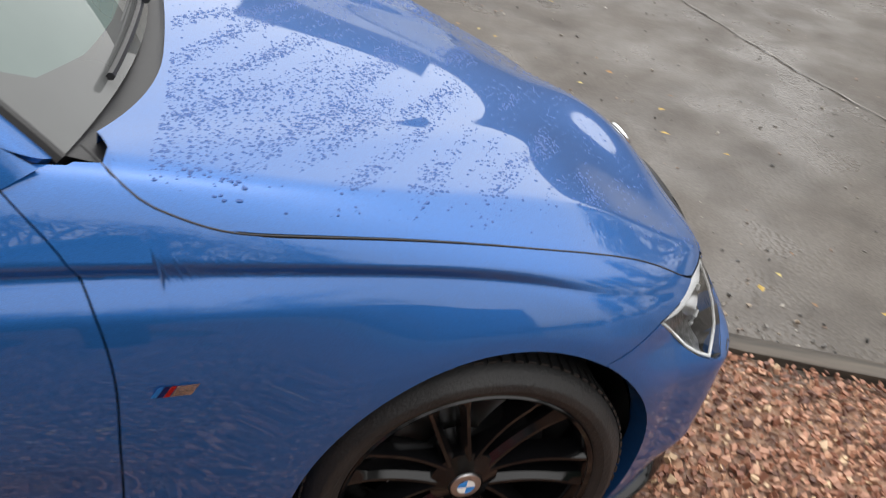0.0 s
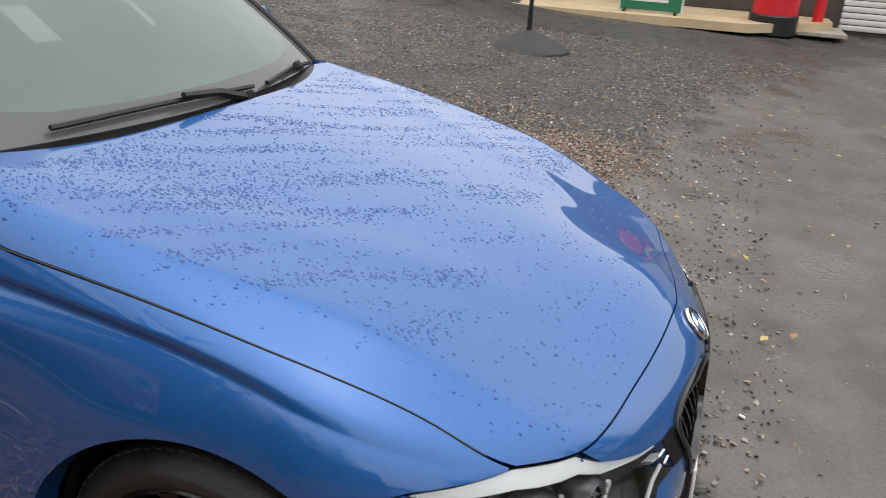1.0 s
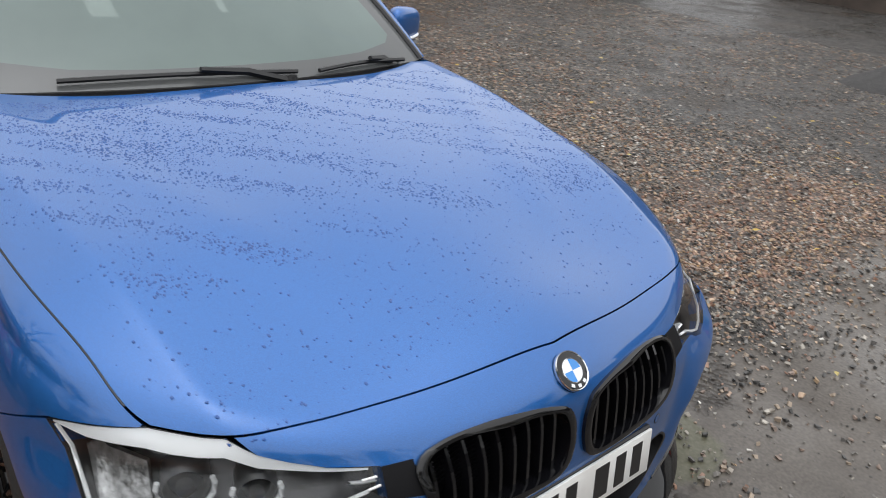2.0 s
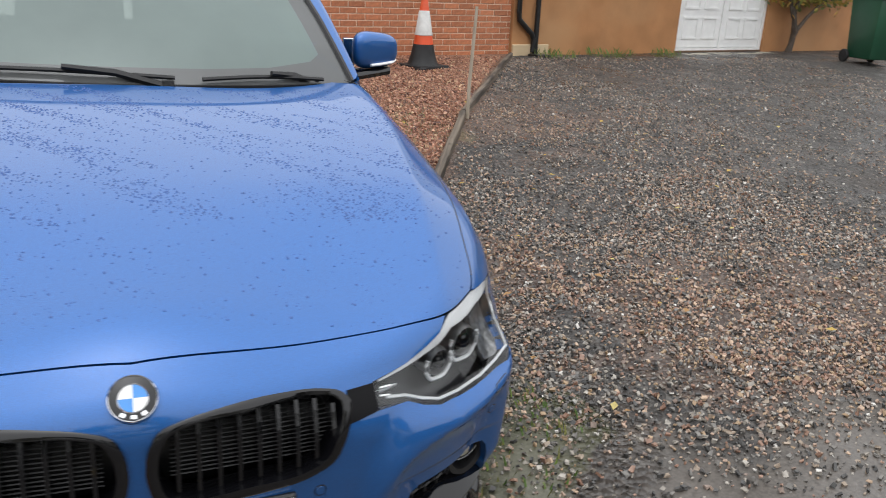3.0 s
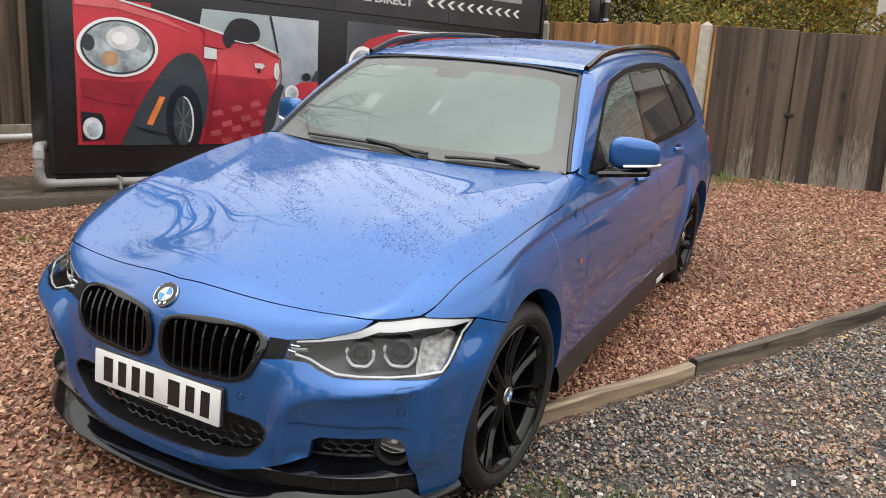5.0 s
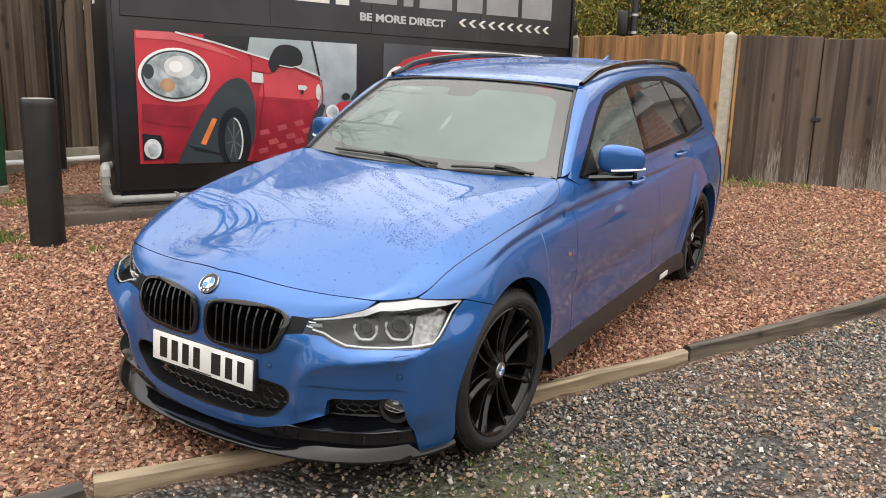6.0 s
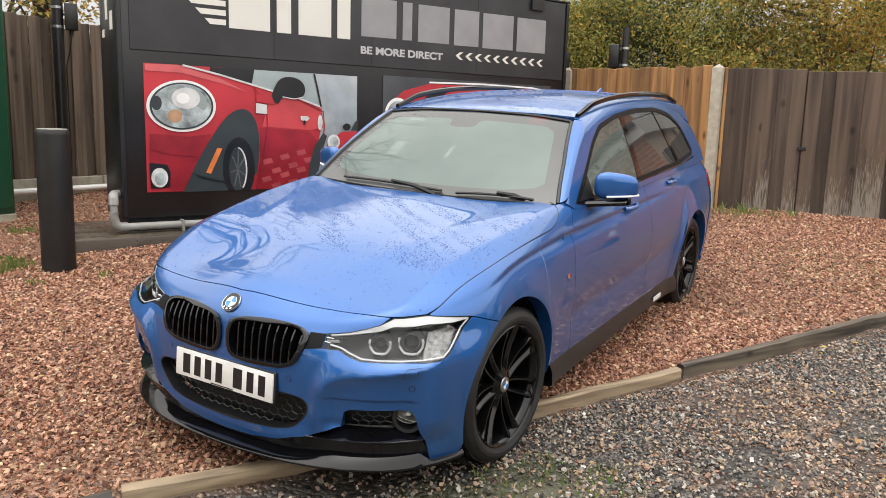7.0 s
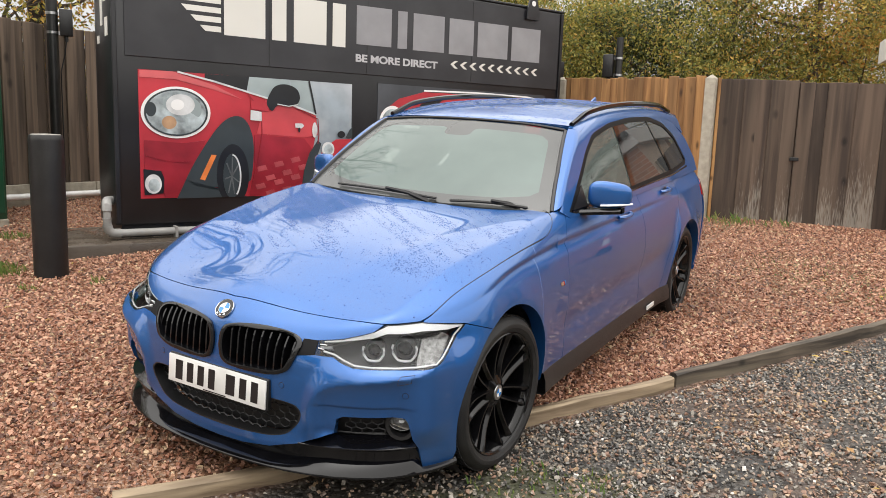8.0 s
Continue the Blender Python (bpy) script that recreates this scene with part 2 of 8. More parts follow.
def glass_mat(name, tint, pale_film=0.0, film_color=(0.6, 0.65, 0.62)):
    """Thin glass: a tinted clear pane with real reflections, and a pale film: breath or rain, print on the windscreen
    border, and on side panes a painted wash for reflected sky.
    """
    m = bpy.data.materials.new(name)
    m.use_nodes = True
    n, l = m.node_tree.nodes, m.node_tree.links
    for x in list(n):
        if x.type != "OUTPUT_MATERIAL":
            n.remove(x)
    out = [x for x in n if x.type == "OUTPUT_MATERIAL"][0]
    clear, gloss, fres = n.new("ShaderNodeBsdfTransparent"), n.new("ShaderNodeBsdfGlossy"), n.new("ShaderNodeFresnel")
    clear.inputs[0].default_value = (*tint, 1)
    gloss.inputs["Roughness"].default_value = 0.01
    fres.inputs[0].default_value = 1.5
    body = clear.outputs[0]
    if pale_film:
        film, mix0 = n.new("ShaderNodeBsdfDiffuse"), n.new("ShaderNodeMixShader")
        film.inputs[0].default_value = (*film_color, 1)
        no, mr, tex = n.new("ShaderNodeTexNoise"), n.new("ShaderNodeMapRange"), n.new("ShaderNodeTexCoord")
        no.inputs["Scale"].default_value, no.inputs["Detail"].default_value = 3.0, 4
        l.new(tex.outputs["Object"], no.inputs["Vector"])
        mr.inputs[3].default_value, mr.inputs[4].default_value = pale_film * 0.75, pale_film * 1.2
        l.new(no.outputs[0], mr.inputs[0])
        l.new(mr.outputs[0], mix0.inputs[0])
        l.new(clear.outputs[0], mix0.inputs[1])
        l.new(film.outputs[0], mix0.inputs[2])
        body = mix0.outputs[0]
    mix = n.new("ShaderNodeMixShader")
    l.new(fres.outputs[0], mix.inputs[0])
    l.new(body, mix.inputs[1])
    l.new(gloss.outputs[0], mix.inputs[2])
    l.new(mix.outputs[0], out.inputs[0])
    return m


PAINT = paint_mat()
BLACK_GLOSS = mat("gloss black plastic", (0.004, 0.004, 0.005), 0.06, vary=0.3, spec=0.5)
SPLITTER = mat("wet black splitter plastic", (0.004, 0.004, 0.005), 0.07, vary=0.3, spec=0.4)
BLACK_SATIN = mat("satin black plastic", (0.012, 0.012, 0.013), 0.4, vary=0.25, bump=0.1, bump_scale=400)
RUBBER = mat("tyre rubber", (0.010, 0.010, 0.0105), 0.6, vary=0.4, scale=14, bump=0.25, bump_scale=160, stain=(0.03, 0.029, 0.028), stain_amount=0.3, stain_scale=6)
RIM = mat("gloss black alloy", (0.004, 0.004, 0.0045), 0.12, metal=0.0, vary=0.2, spec=0.4)
CHROME = mat("chrome", (0.75, 0.76, 0.78), 0.12, metal=1.0, vary=0.05)
SILVER = mat("brushed silver", (0.5, 0.5, 0.51), 0.3, metal=1.0, vary=0.1)
LAMP_WHITE = mat("lamp white reflector", (0.88, 0.89, 0.9), 0.2, metal=0.0, vary=0.04)
LAMP_GREY = mat("lamp housing grey", (0.045, 0.045, 0.048), 0.3, metal=0.5, vary=0.2)
LENS = glass_mat("lamp lens", (0.97, 0.98, 0.98))
MIST = glass_mat("misted windscreen glass", (0.5, 0.55, 0.53), 0.55, (0.235, 0.305, 0.287))
# film made paler to stand in for sky reflected in the pane
SIDE_GLASS = glass_mat("side glass", (0.45, 0.55, 0.5), 0.38, (0.32, 0.39, 0.36))
LAMP_FACETS = mat("faceted lamp reflector", (0.24, 0.24, 0.24), 0.3, metal=0.85, vary=0.5, scale=60, bump=0.35, bump_scale=50)
# rain film that also paints a grey wash of light onto the pane
TINTED = glass_mat("tinted privacy glass", (0.1, 0.105, 0.11), 0.16, (0.26, 0.28, 0.29))
RED_LENS = mat("red lamp lens", (0.5, 0.01, 0.01), 0.1, vary=0.1, coat=1.0)
CABIN = mat("dark cabin trim", (0.03, 0.03, 0.032), 0.7, vary=0.3, bump=0.2)
SEAT = mat("dark seat leather", (0.05, 0.048, 0.046), 0.5, vary=0.25, bump=0.2)
TRIM = mat("matt black trim", (0.005, 0.005, 0.006), 0.5, vary=0.2, spec=0.15)
PLATE_WHITE = mat("number plate white", (0.78, 0.78, 0.76), 0.3, vary=0.05, stain=(0.4, 0.37, 0.32), stain_amount=0.25, stain_scale=7)
INK = mat("black ink", (0.01, 0.01, 0.011), 0.35, vary=0.1)
WATER = mat("rain water", (0.022, 0.075, 0.26), 0.05, vary=0.05, spec=0.5)
WATER_CLEAR = mat("rain water on glass", (0.03, 0.04, 0.036), 0.05, vary=0.05, spec=0.5)
WHITE_PAINT = mat("white paint", (0.78, 0.78, 0.77), 0.4, vary=0.06, scale=5, stain=(0.5, 0.48, 0.43), stain_amount=0.3)
SIGN_BLUE = mat("enamel blue", (0.02, 0.22, 0.62), 0.2, vary=0.08, coat=0.6)
SIGN_RED = mat("enamel red", (0.55, 0.02, 0.02), 0.2, vary=0.08, coat=0.6)


# ---- materials of the site ----
def add_ground_mat():
    """Red gravel, grey gravel and worn tarmac on one sheet, blended by the zones stored on it."""
    m = bpy.data.materials.new("wet gravel and tarmac")
    m.use_nodes = True
    n, l = m.node_tree.nodes, m.node_tree.links
    b = n["Principled BSDF"]
    tex = n.new("ShaderNodeTexCoord")

    def noise(scale, detail=5):
        x = n.new("ShaderNodeTexNoise")
        x.inputs["Scale"].default_value, x.inputs["Detail"].default_value = scale, detail
        l.new(tex.outputs["Object"], x.inputs["Vector"])
        return x.outputs[0]

    def remap(src, a, b2, lo, hi):
        x = n.new("ShaderNodeMapRange")
        for k, v in enumerate((a, b2, lo, hi)):
            x.inputs[k + 1].default_value = v
        l.new(src, x.inputs[0])
        return x.outputs[0]

    def mixed(fac, a, b2):
        x = n.new("ShaderNodeMix")
        x.data_type = "RGBA"
        if isinstance(fac, float):
            x.inputs[0].default_value = fac
        else:
            l.new(fac, x.inputs[0])
        for k, c in ((6, a), (7, b2)):
            if isinstance(c, tuple):
                x.inputs[k].default_value = (*c, 1)
            else:
                l.new(c, x.inputs[k])
        return x.outputs[2]

    def zone(name, spread):
        at = n.new("ShaderNodeAttribute")
        at.attribute_name = name
        add = n.new("ShaderNodeMath")
        add.operation = "ADD"
        l.new(at.outputs["Fac"], add.inputs[0])
        l.new(remap(noise(2.6), 0.3, 0.7, -spread, spread), add.inputs[1])
        return remap(add.outputs[0], -0.1, 0.1, 0, 1)

    vor = n.new("ShaderNodeTexVoronoi")
    vor.inputs["Scale"].default_value = 42
    l.new(tex.outputs["Object"], vor.inputs["Vector"])
    cell = n.new("ShaderNodeSeparateColor")
    l.new(vor.outputs["Color"], cell.inputs[0])

    def cells(colors):
        r = n.new("ShaderNodeValToRGB")
        while len(r.color_ramp.elements) < len(colors):
            r.color_ramp.elements.new(0.5)
        for k, (e, c) in enumerate(zip(r.color_ramp.elements, colors)):
            e.position, e.color = k / (len(colors) - 1), (*c, 1)
        l.new(cell.outputs[0], r.inputs[0])
        return r.outputs[0]

    red = cells([(0.12, 0.062, 0.04), (0.19, 0.10, 0.063), (0.3, 0.17, 0.108), (0.16, 0.088, 0.058), (0.36, 0.22, 0.14)])
    grey = cells([(0.016, 0.015, 0.014), (0.035, 0.032, 0.030), (0.10, 0.092, 0.083), (0.022, 0.020, 0.018), (0.06, 0.05, 0.042)])
    fine = mixed(remap(noise(90, 6), 0.35, 0.65, 0, 1), (0.048, 0.041, 0.035), (0.11, 0.096, 0.082))
    tar = mixed(remap(noise(0.45, 7), 0.4, 0.66, 0, 0.5), fine, (0.135, 0.118, 0.1))
    tar = mixed(remap(noise(3.3, 9), 0.48, 0.72, 0, 0.5), tar, (0.038, 0.031, 0.026))
    soil = mixed(remap(noise(1.1, 6), 0.52, 0.68, 0, 0.4), grey, (0.075, 0.06, 0.048))
    rusty = zone("rusty", 0.9)
    tint = n.new("ShaderNodeMath")
    tint.operation, tint.inputs[1].default_value = "MULTIPLY", 0.2
    l.new(rusty, tint.inputs[0])
    soil = mixed(tint.outputs[0], soil, red)
    out = mixed(zone("red", 0.05), soil, red)
    tar_zone = zone("tarmac", 0.35)
    out = mixed(tar_zone, out, tar)
    moss = n.new("ShaderNodeMath")
    moss.operation = "MULTIPLY"
    l.new(zone("moss", 0.5), moss.inputs[0])
    moss.inputs[1].default_value = 0.28
    out = mixed(moss.outputs[0], out, (0.09, 0.11, 0.025))
    l.new(out, b.inputs["Base Color"])
    l.new(remap(noise(1.6, 6), 0.38, 0.62, 0.22, 0.72), b.inputs["Roughness"])
    bp = n.new("ShaderNodeBump")
    bp.invert = True
    bp.inputs["Distance"].default_value = 0.02
    inv = n.new("ShaderNodeMapRange")
    inv.inputs[3].default_value, inv.inputs[4].default_value = 0.9, 0.12
    l.new(tar_zone, inv.inputs[0])
    l.new(inv.outputs[0], bp.inputs["Strength"])
    l.new(vor.outputs["Distance"], bp.inputs["Height"])
    l.new(bp.outputs[0], b.inputs["Normal"])
    return m


def photo_mat(name, color, vary=0.12, scale=1.2):
    return mat(name, color, 0.28, vary=vary, scale=scale, spec=0.5)


GROUND = add_ground_mat()
OLD_WOOD = wood_mat("dark weathered boards", (0.05, 0.036, 0.027), (0.15, 0.11, 0.08), 0.85, 0.3, (0.2, 0.16, 0.12), 0.3, along=(9, 9, 0.9))
GATE_WOOD = wood_mat("dark gate boards", (0.042, 0.029, 0.022), (0.105, 0.073, 0.053), 0.85, 0.38, (0.135, 0.1, 0.072), 0.4, along=(10, 10, 0.9), foot=(0.31, 0.28, 0.235))
NEW_WOOD = wood_mat("orange-brown boards", (0.16, 0.075, 0.026), (0.42, 0.225, 0.085), 0.75, 0.35, (0.09, 0.045, 0.02), 0.6, along=(14, 14, 1.2))
PALE_WOOD = wood_mat("pale weathered timber", (0.15, 0.115, 0.075), (0.36, 0.3, 0.21), 0.8, 0.15, (0.12, 0.1, 0.07), 0.5)
CONCRETE = mat("pale concrete", (0.38, 0.345, 0.28), 0.85, vary=0.18, scale=14, bump=0.4, bump_scale=120, stain=(0.2, 0.19, 0.14), stain_amount=0.5)
WET_SLAB = mat("wet concrete slab", (0.085, 0.068, 0.052), 0.32, vary=0.3, scale=4, bump=0.3, bump_scale=70, stain=(0.07, 0.055, 0.042), stain_amount=0.8, stain_scale=1.8, rough_vary=0.25)
BRICK = mat("orange-red brick", (0.45, 0.165, 0.075), 0.8, vary=0.25, scale=30, bump=0.5, bump_scale=150, stain=(0.5, 0.24, 0.14), stain_amount=0.35, random_amount=0.2)
MORTAR = mat("pale mortar", (0.72, 0.56, 0.43), 0.9, vary=0.2, scale=30, bump=0.5, bump_scale=200)
RENDER = mat("orange-brown wall paint", (0.4, 0.19, 0.075), 0.75, vary=0.16, scale=2.2, bump=0.4, bump_scale=90, stain=(0.46, 0.27, 0.13), stain_amount=0.6, stain_scale=0.9)
PLASTIC_WHITE = mat("white plastic frame", (0.8, 0.8, 0.79), 0.3, vary=0.04, stain=(0.55, 0.54, 0.5), stain_amount=0.2)
BLACK_PIPE = mat("black pipe plastic", (0.012, 0.012, 0.012), 0.35, vary=0.3)
GREY_PIPE = mat("grey plastic pipe", (0.3, 0.3, 0.29), 0.4, vary=0.15, scale=10, stain=(0.2, 0.18, 0.15), stain_amount=0.5, stain_scale=5)
BOARD_BLACK = mat("black sheet", (0.008, 0.008, 0.010), 0.32, vary=0.35, scale=2.5, stain=(0.03, 0.031, 0.035), stain_amount=0.5, stain_scale=1.1, bump=0.08, bump_scale=25)
BOARD_GREY = mat("charcoal sheet", (0.02, 0.02, 0.024), 0.38, vary=0.25, scale=2.5, stain=(0.06, 0.06, 0.065), stain_amount=0.4)
BOLLARD = mat("black painted post", (0.007, 0.007, 0.0075), 0.45, vary=0.4, scale=9, stain=(0.035, 0.033, 0.03), stain_amount=0.2, stain_scale=6, bump=0.15, bump_scale=60)
GREEN_STEEL = mat("dark green steel", (0.012, 0.07, 0.035), 0.35, vary=0.15, scale=3, stain=(0.02, 0.04, 0.025), stain_amount=0.4)
CONE_ORANGE = mat("orange cone plastic", (0.75, 0.1, 0.03), 0.4, vary=0.12, stain=(0.35, 0.1, 0.05), stain_amount=0.4, stain_scale=5)
CONE_WHITE = mat("reflective white band", (0.6, 0.6, 0.58), 0.4, vary=0.12, scale=20)
ROOF_TILE = mat("brown roof tile", (0.12, 0.07, 0.05), 0.7, vary=0.3, scale=9, stain=(0.1, 0.1, 0.06), stain_amount=0.4, random_amount=0.2)
HOUSE_GLASS = glass_mat("window glass", (0.6, 0.66, 0.64))
BLIND = mat("pale window blind", (0.55, 0.6, 0.56), 0.7, vary=0.06)
DARK_ROOM = mat("unlit room", (0.05, 0.05, 0.05), 0.9)
RED_PAINT = mat("red painted steel", (0.6, 0.02, 0.03), 0.3, vary=0.08)
BEIGE = mat("beige concrete paint", (0.55, 0.42, 0.26), 0.7, vary=0.15, scale=3, stain=(0.3, 0.22, 0.14), stain_amount=0.5)
BARK = mat("grey-brown bark", (0.09, 0.07, 0.055), 0.9, vary=0.35, scale=20, bump=0.7, bump_scale=60)
SHUTTER = mat("white shutter slat", (0.7, 0.69, 0.66), 0.45, vary=0.08, stain=(0.45, 0.42, 0.36), stain_amount=0.3)


def gz(x, y):
    """Height of the ground."""
    gx = 0.297 if x < -9 else -0.033 * min(x, 2.5)
    gy = -0.1125 if y < -2.5 else 0.045 * y if y < 1.5 else 0.0675 + 0.07 * (min(y, 7.0) - 1.5)
    return gx + gy


EDGE = [(-1.3, -3.6), (-0.28, -1.41), (-0.15, -1.15), (0.18, -0.68), (0.80, 0.47), (1.23, 1.31), (2.81, 4.28), (4.86, 7.58)]


def edge_side(x, y):
    """Distance from the timber edging: positive on the side of the car."""
    best, sign = 1e9, 1
    for (x0, y0), (x1, y1) in zip(EDGE, EDGE[1:]):
        dx, dy = x1 - x0, y1 - y0
        k = max(0.0, min(1.0, ((x - x0) * dx + (y - y0) * dy) / (dx * dx + dy * dy)))
        d = math.hypot(x - x0 - k * dx, y - y0 - k * dy)
        if d < best:
            best, sign = d, 1 if dx * (y - y0) - dy * (x - x0) > 0 else -1
    return best * sign


TAR = [(-60, 1.5), (-3.0, -3.4), (-0.35, -1.45), (0.6, -0.75), (1.05, -0.34), (2.0, -0.4), (3.15, -0.14), (7.2, -1.0), (11, -3.1), (14, -5.0), (60, -20)]


def tar_side(x, y):
    """Positive on the worn tarmac in front of the gravel."""
    for (x0, y0), (x1, y1) in zip(TAR, TAR[1:]):
        if x0 <= x <= x1:
            return (y0 + (y1 - y0) * (x - x0) / (x1 - x0)) - y
    return -y


def spot(x, y, places):
    return max(1 - math.hypot(x - a, y - b) / r for a, b, r in places)


MOSS = [(1.06, -0.16, 0.28), (1.28, -0.02, 0.2), (0.85, -0.5, 0.2), (1.75, 4.45, 0.75), (2.1, 4.0, 0.5), (-3.6, 0.5, 0.3), (0.7, 6.5, 0.4)]
RUSTY = [(2.7, 0.4, 0.9), (3.1, 4.2, 0.9), (1.7, 1.2, 0.5), (3.6, 0.0, 0.8)]


# ---- ground: one sheet out to the horizon ----
def build_ground():
    def steps():
        near = [-9 + 0.12 * k for k in range(int(22.0 / 0.12) + 1)]
        out, s, x = [], 0.4, near[-1]
        while x < 420:
            x += s
            s *= 1.35
            out.append(x)
        low, s, x = [], 0.4, near[0]
        while x > -420:
            x -= s
            s *= 1.35
            low.append(x)
        return low[::-1] + near + out
    xs, ys = steps(), [v - 1.0 for v in steps()]
    rnd = random.Random(4)
    verts, zones = [], []
    for y in ys:
        for x in xs:
            near = -9 < x < 13 and -10 < y < 12
            side = edge_side(x, y) if near else -1.0 if y < 0 or x > 4 else 1.0
            tar = tar_side(x, y)
            z = gz(x, y) + (rnd.uniform(-0.006, 0.006) if near else 0.0)
            if near and side > 0 and tar < 0:
                z += 0.015
            verts.append((x, y, z))
            zones.append((side, tar, spot(x, y, MOSS), spot(x, y, RUSTY)))
    n = len(xs)
    faces = [(j * n + i, j * n + i + 1, (j + 1) * n + i + 1, (j + 1) * n + i) for j in range(len(ys) - 1) for i in range(n - 1)]
    me = bpy.data.meshes.new("ground")
    me.from_pydata(verts, [], faces)
    for k, name in enumerate(("red", "tarmac", "moss", "rusty")):
        at = me.attributes.new(name, "FLOAT", "POINT")
        at.data.foreach_set("value", [max(-1.0, min(1.0, z[k])) for z in zones])
    me.shade_smooth()
    return tagged(part("ground", me, GROUND), "wet ground of red gravel, grey gravel and worn tarmac", "ground", kind="structure")


ground = build_ground()
# pale sealed joint across the tarmac
bm, prev, rnd = bmesh.new(), None, random.Random(8)
for k in range(60):
    x, y = -1.0 + 0.16 * k, -3.82 + rnd.uniform(-0.012, 0.012)
    w = rnd.uniform(0.004, 0.011)
    pair = [bm.verts.new((x, y - w, gz(x, y) + 0.009)), bm.verts.new((x, y + w, gz(x, y) + 0.009))]
    if prev:
        bm.faces.new((prev[0], pair[0], pair[1], prev[1]))
    prev = pair
part("tarmac_joint", bm, mat("pale joint sealant", (0.17, 0.158, 0.14), 0.6, vary=0.4, scale=9, bump=0.3), ground, "pale sealed joint in the tarmac")


def line_thing(name, p, d, label, category, group="", kind=""):
    """A thing laid out along a line on the ground: local x along it, local z plumb."""
    return thing(name, pose(p[0], p[1], 0, 0, 0, math.degrees(math.atan2(d[1], d[0]))), label, category, group, kind)


# ---- timber edging ----
def sleeper(points, proud, wide, material, label, seed):
    """One long timber that follows the points, with worn, slightly wavy edges."""
    rnd = random.Random(seed)
    pts = []
    for (x0, y0), (x1, y1) in zip(points, points[1:]):
        n = max(2, int(math.hypot(x1 - x0, y1 - y0) / 0.14))
        pts += [(x0 + (x1 - x0) * k / n, y0 + (y1 - y0) * k / n) for k in range(n)]
    pts.append(points[-1])
    for k in range(3):
        pts = [pts[0]] + [tuple((a + 2 * b + c) / 4 for a, b, c in zip(p, q, r)) for p, q, r in zip(pts, pts[1:], pts[2:])] + [pts[-1]]
    ox, oy = pts[0]
    yaw = math.atan2(pts[-1][1] - oy, pts[-1][0] - ox)
    ca, sa = math.cos(yaw), math.sin(yaw)
    bm, rows = bmesh.new(), []
    h = wide / 2
    for i, (x, y) in enumerate(pts):
        x0, y0 = pts[max(i - 1, 0)]
        x1, y1 = pts[min(i + 1, len(pts) - 1)]
        d = math.hypot(x1 - x0, y1 - y0)
        nx, ny = -(y1 - y0) / d, (x1 - x0) / d
        a, b, c = rnd.uniform(-0.004, 0.004), rnd.uniform(-0.005, 0.003), rnd.uniform(0.004, 0.012)
        row = []
        for s, z in ((-h, -0.12), (-h, proud - c), (-h + c, proud), (0, proud + 0.003), (h - c, proud - 0.002), (h, proud - c), (h, -0.12)):
            wx, wy = x + nx * (s + a) - ox, y + ny * (s + a) - oy
            row.append(bm.verts.new((wx * ca + wy * sa, -wx * sa + wy * ca, gz(x, y) + z + (b if z > 0 else 0))))
        rows.append(row)
    for r0, r1 in zip(rows, rows[1:]):
        for j in range(6):
            bm.faces.new((r0[j], r1[j], r1[j + 1], r0[j + 1]))
    bm.faces.new(rows[0])
    bm.faces.new(rows[-1][::-1])
    bmesh.ops.recalc_face_normals(bm, faces=bm.faces)
    ob = part("timber_edging", bm, material, None, "", True, 40)
    ob.matrix_world = pose(ox, oy, 0, 0, 0, math.degrees(yaw))
    return tagged(ob, label, "timber edging", "sleepers along the gravel")


GRAIN = (1.3, 24, 24)
PALE_LOG = wood_mat("pale weathered log", (0.17, 0.12, 0.075), (0.42, 0.325, 0.215), 0.7, 0.12, (0.13, 0.1, 0.07), 0.45, GRAIN)
DARK_LOG = wood_mat("dark wet log", (0.03, 0.025, 0.02), (0.11, 0.09, 0.07), 0.6, 0.12, None, 0.5, GRAIN)
WORN_LOG = wood_mat("dark log with worn pale top", (0.035, 0.028, 0.022), (0.17, 0.135, 0.1), 0.7, 0.15, (0.3, 0.25, 0.18), 0.4, GRAIN)
sleeper([(-1.3, -3.6), (-0.28, -1.41), (-0.17, -1.18)], 0.05, 0.08, DARK_LOG, "dark wet timber log edging the red gravel", 31)
sleeper([(-0.15, -1.15), (0.18, -0.68), (0.80, 0.47), (1.23, 1.31)], 0.07, 0.06, PALE_LOG, "pale weathered sleeper beside the front wheel", 33)
sleeper([(1.24, 1.33), (2.79, 4.24)], 0.085, 0.052, WORN_LOG, "dark wet sleeper with a worn pale top", 34)
sleeper([(2.81, 4.28), (4.84, 7.44)], 0.075, 0.052, WORN_LOG, "worn brown sleeper running to the house wall", 35)

bm = tube([(0, 0, -0.12), (0.004, 0.0, 0.3), (0.02, -0.004, 0.62), (0.035, -0.01, 0.95)], [0.017, 0.016, 0.015, 0.014], 7)
stick = part("wooden_stick", bm, wood_mat("pale dry stake", (0.3, 0.25, 0.19), (0.5, 0.44, 0.35), 0.8, 0.1))
stick.matrix_world = pose(2.83, 4.24, gz(2.83, 4.24), 0, 0, 15)
tagged(stick, "thin wooden stake leaning beside the timber edging", "stake")


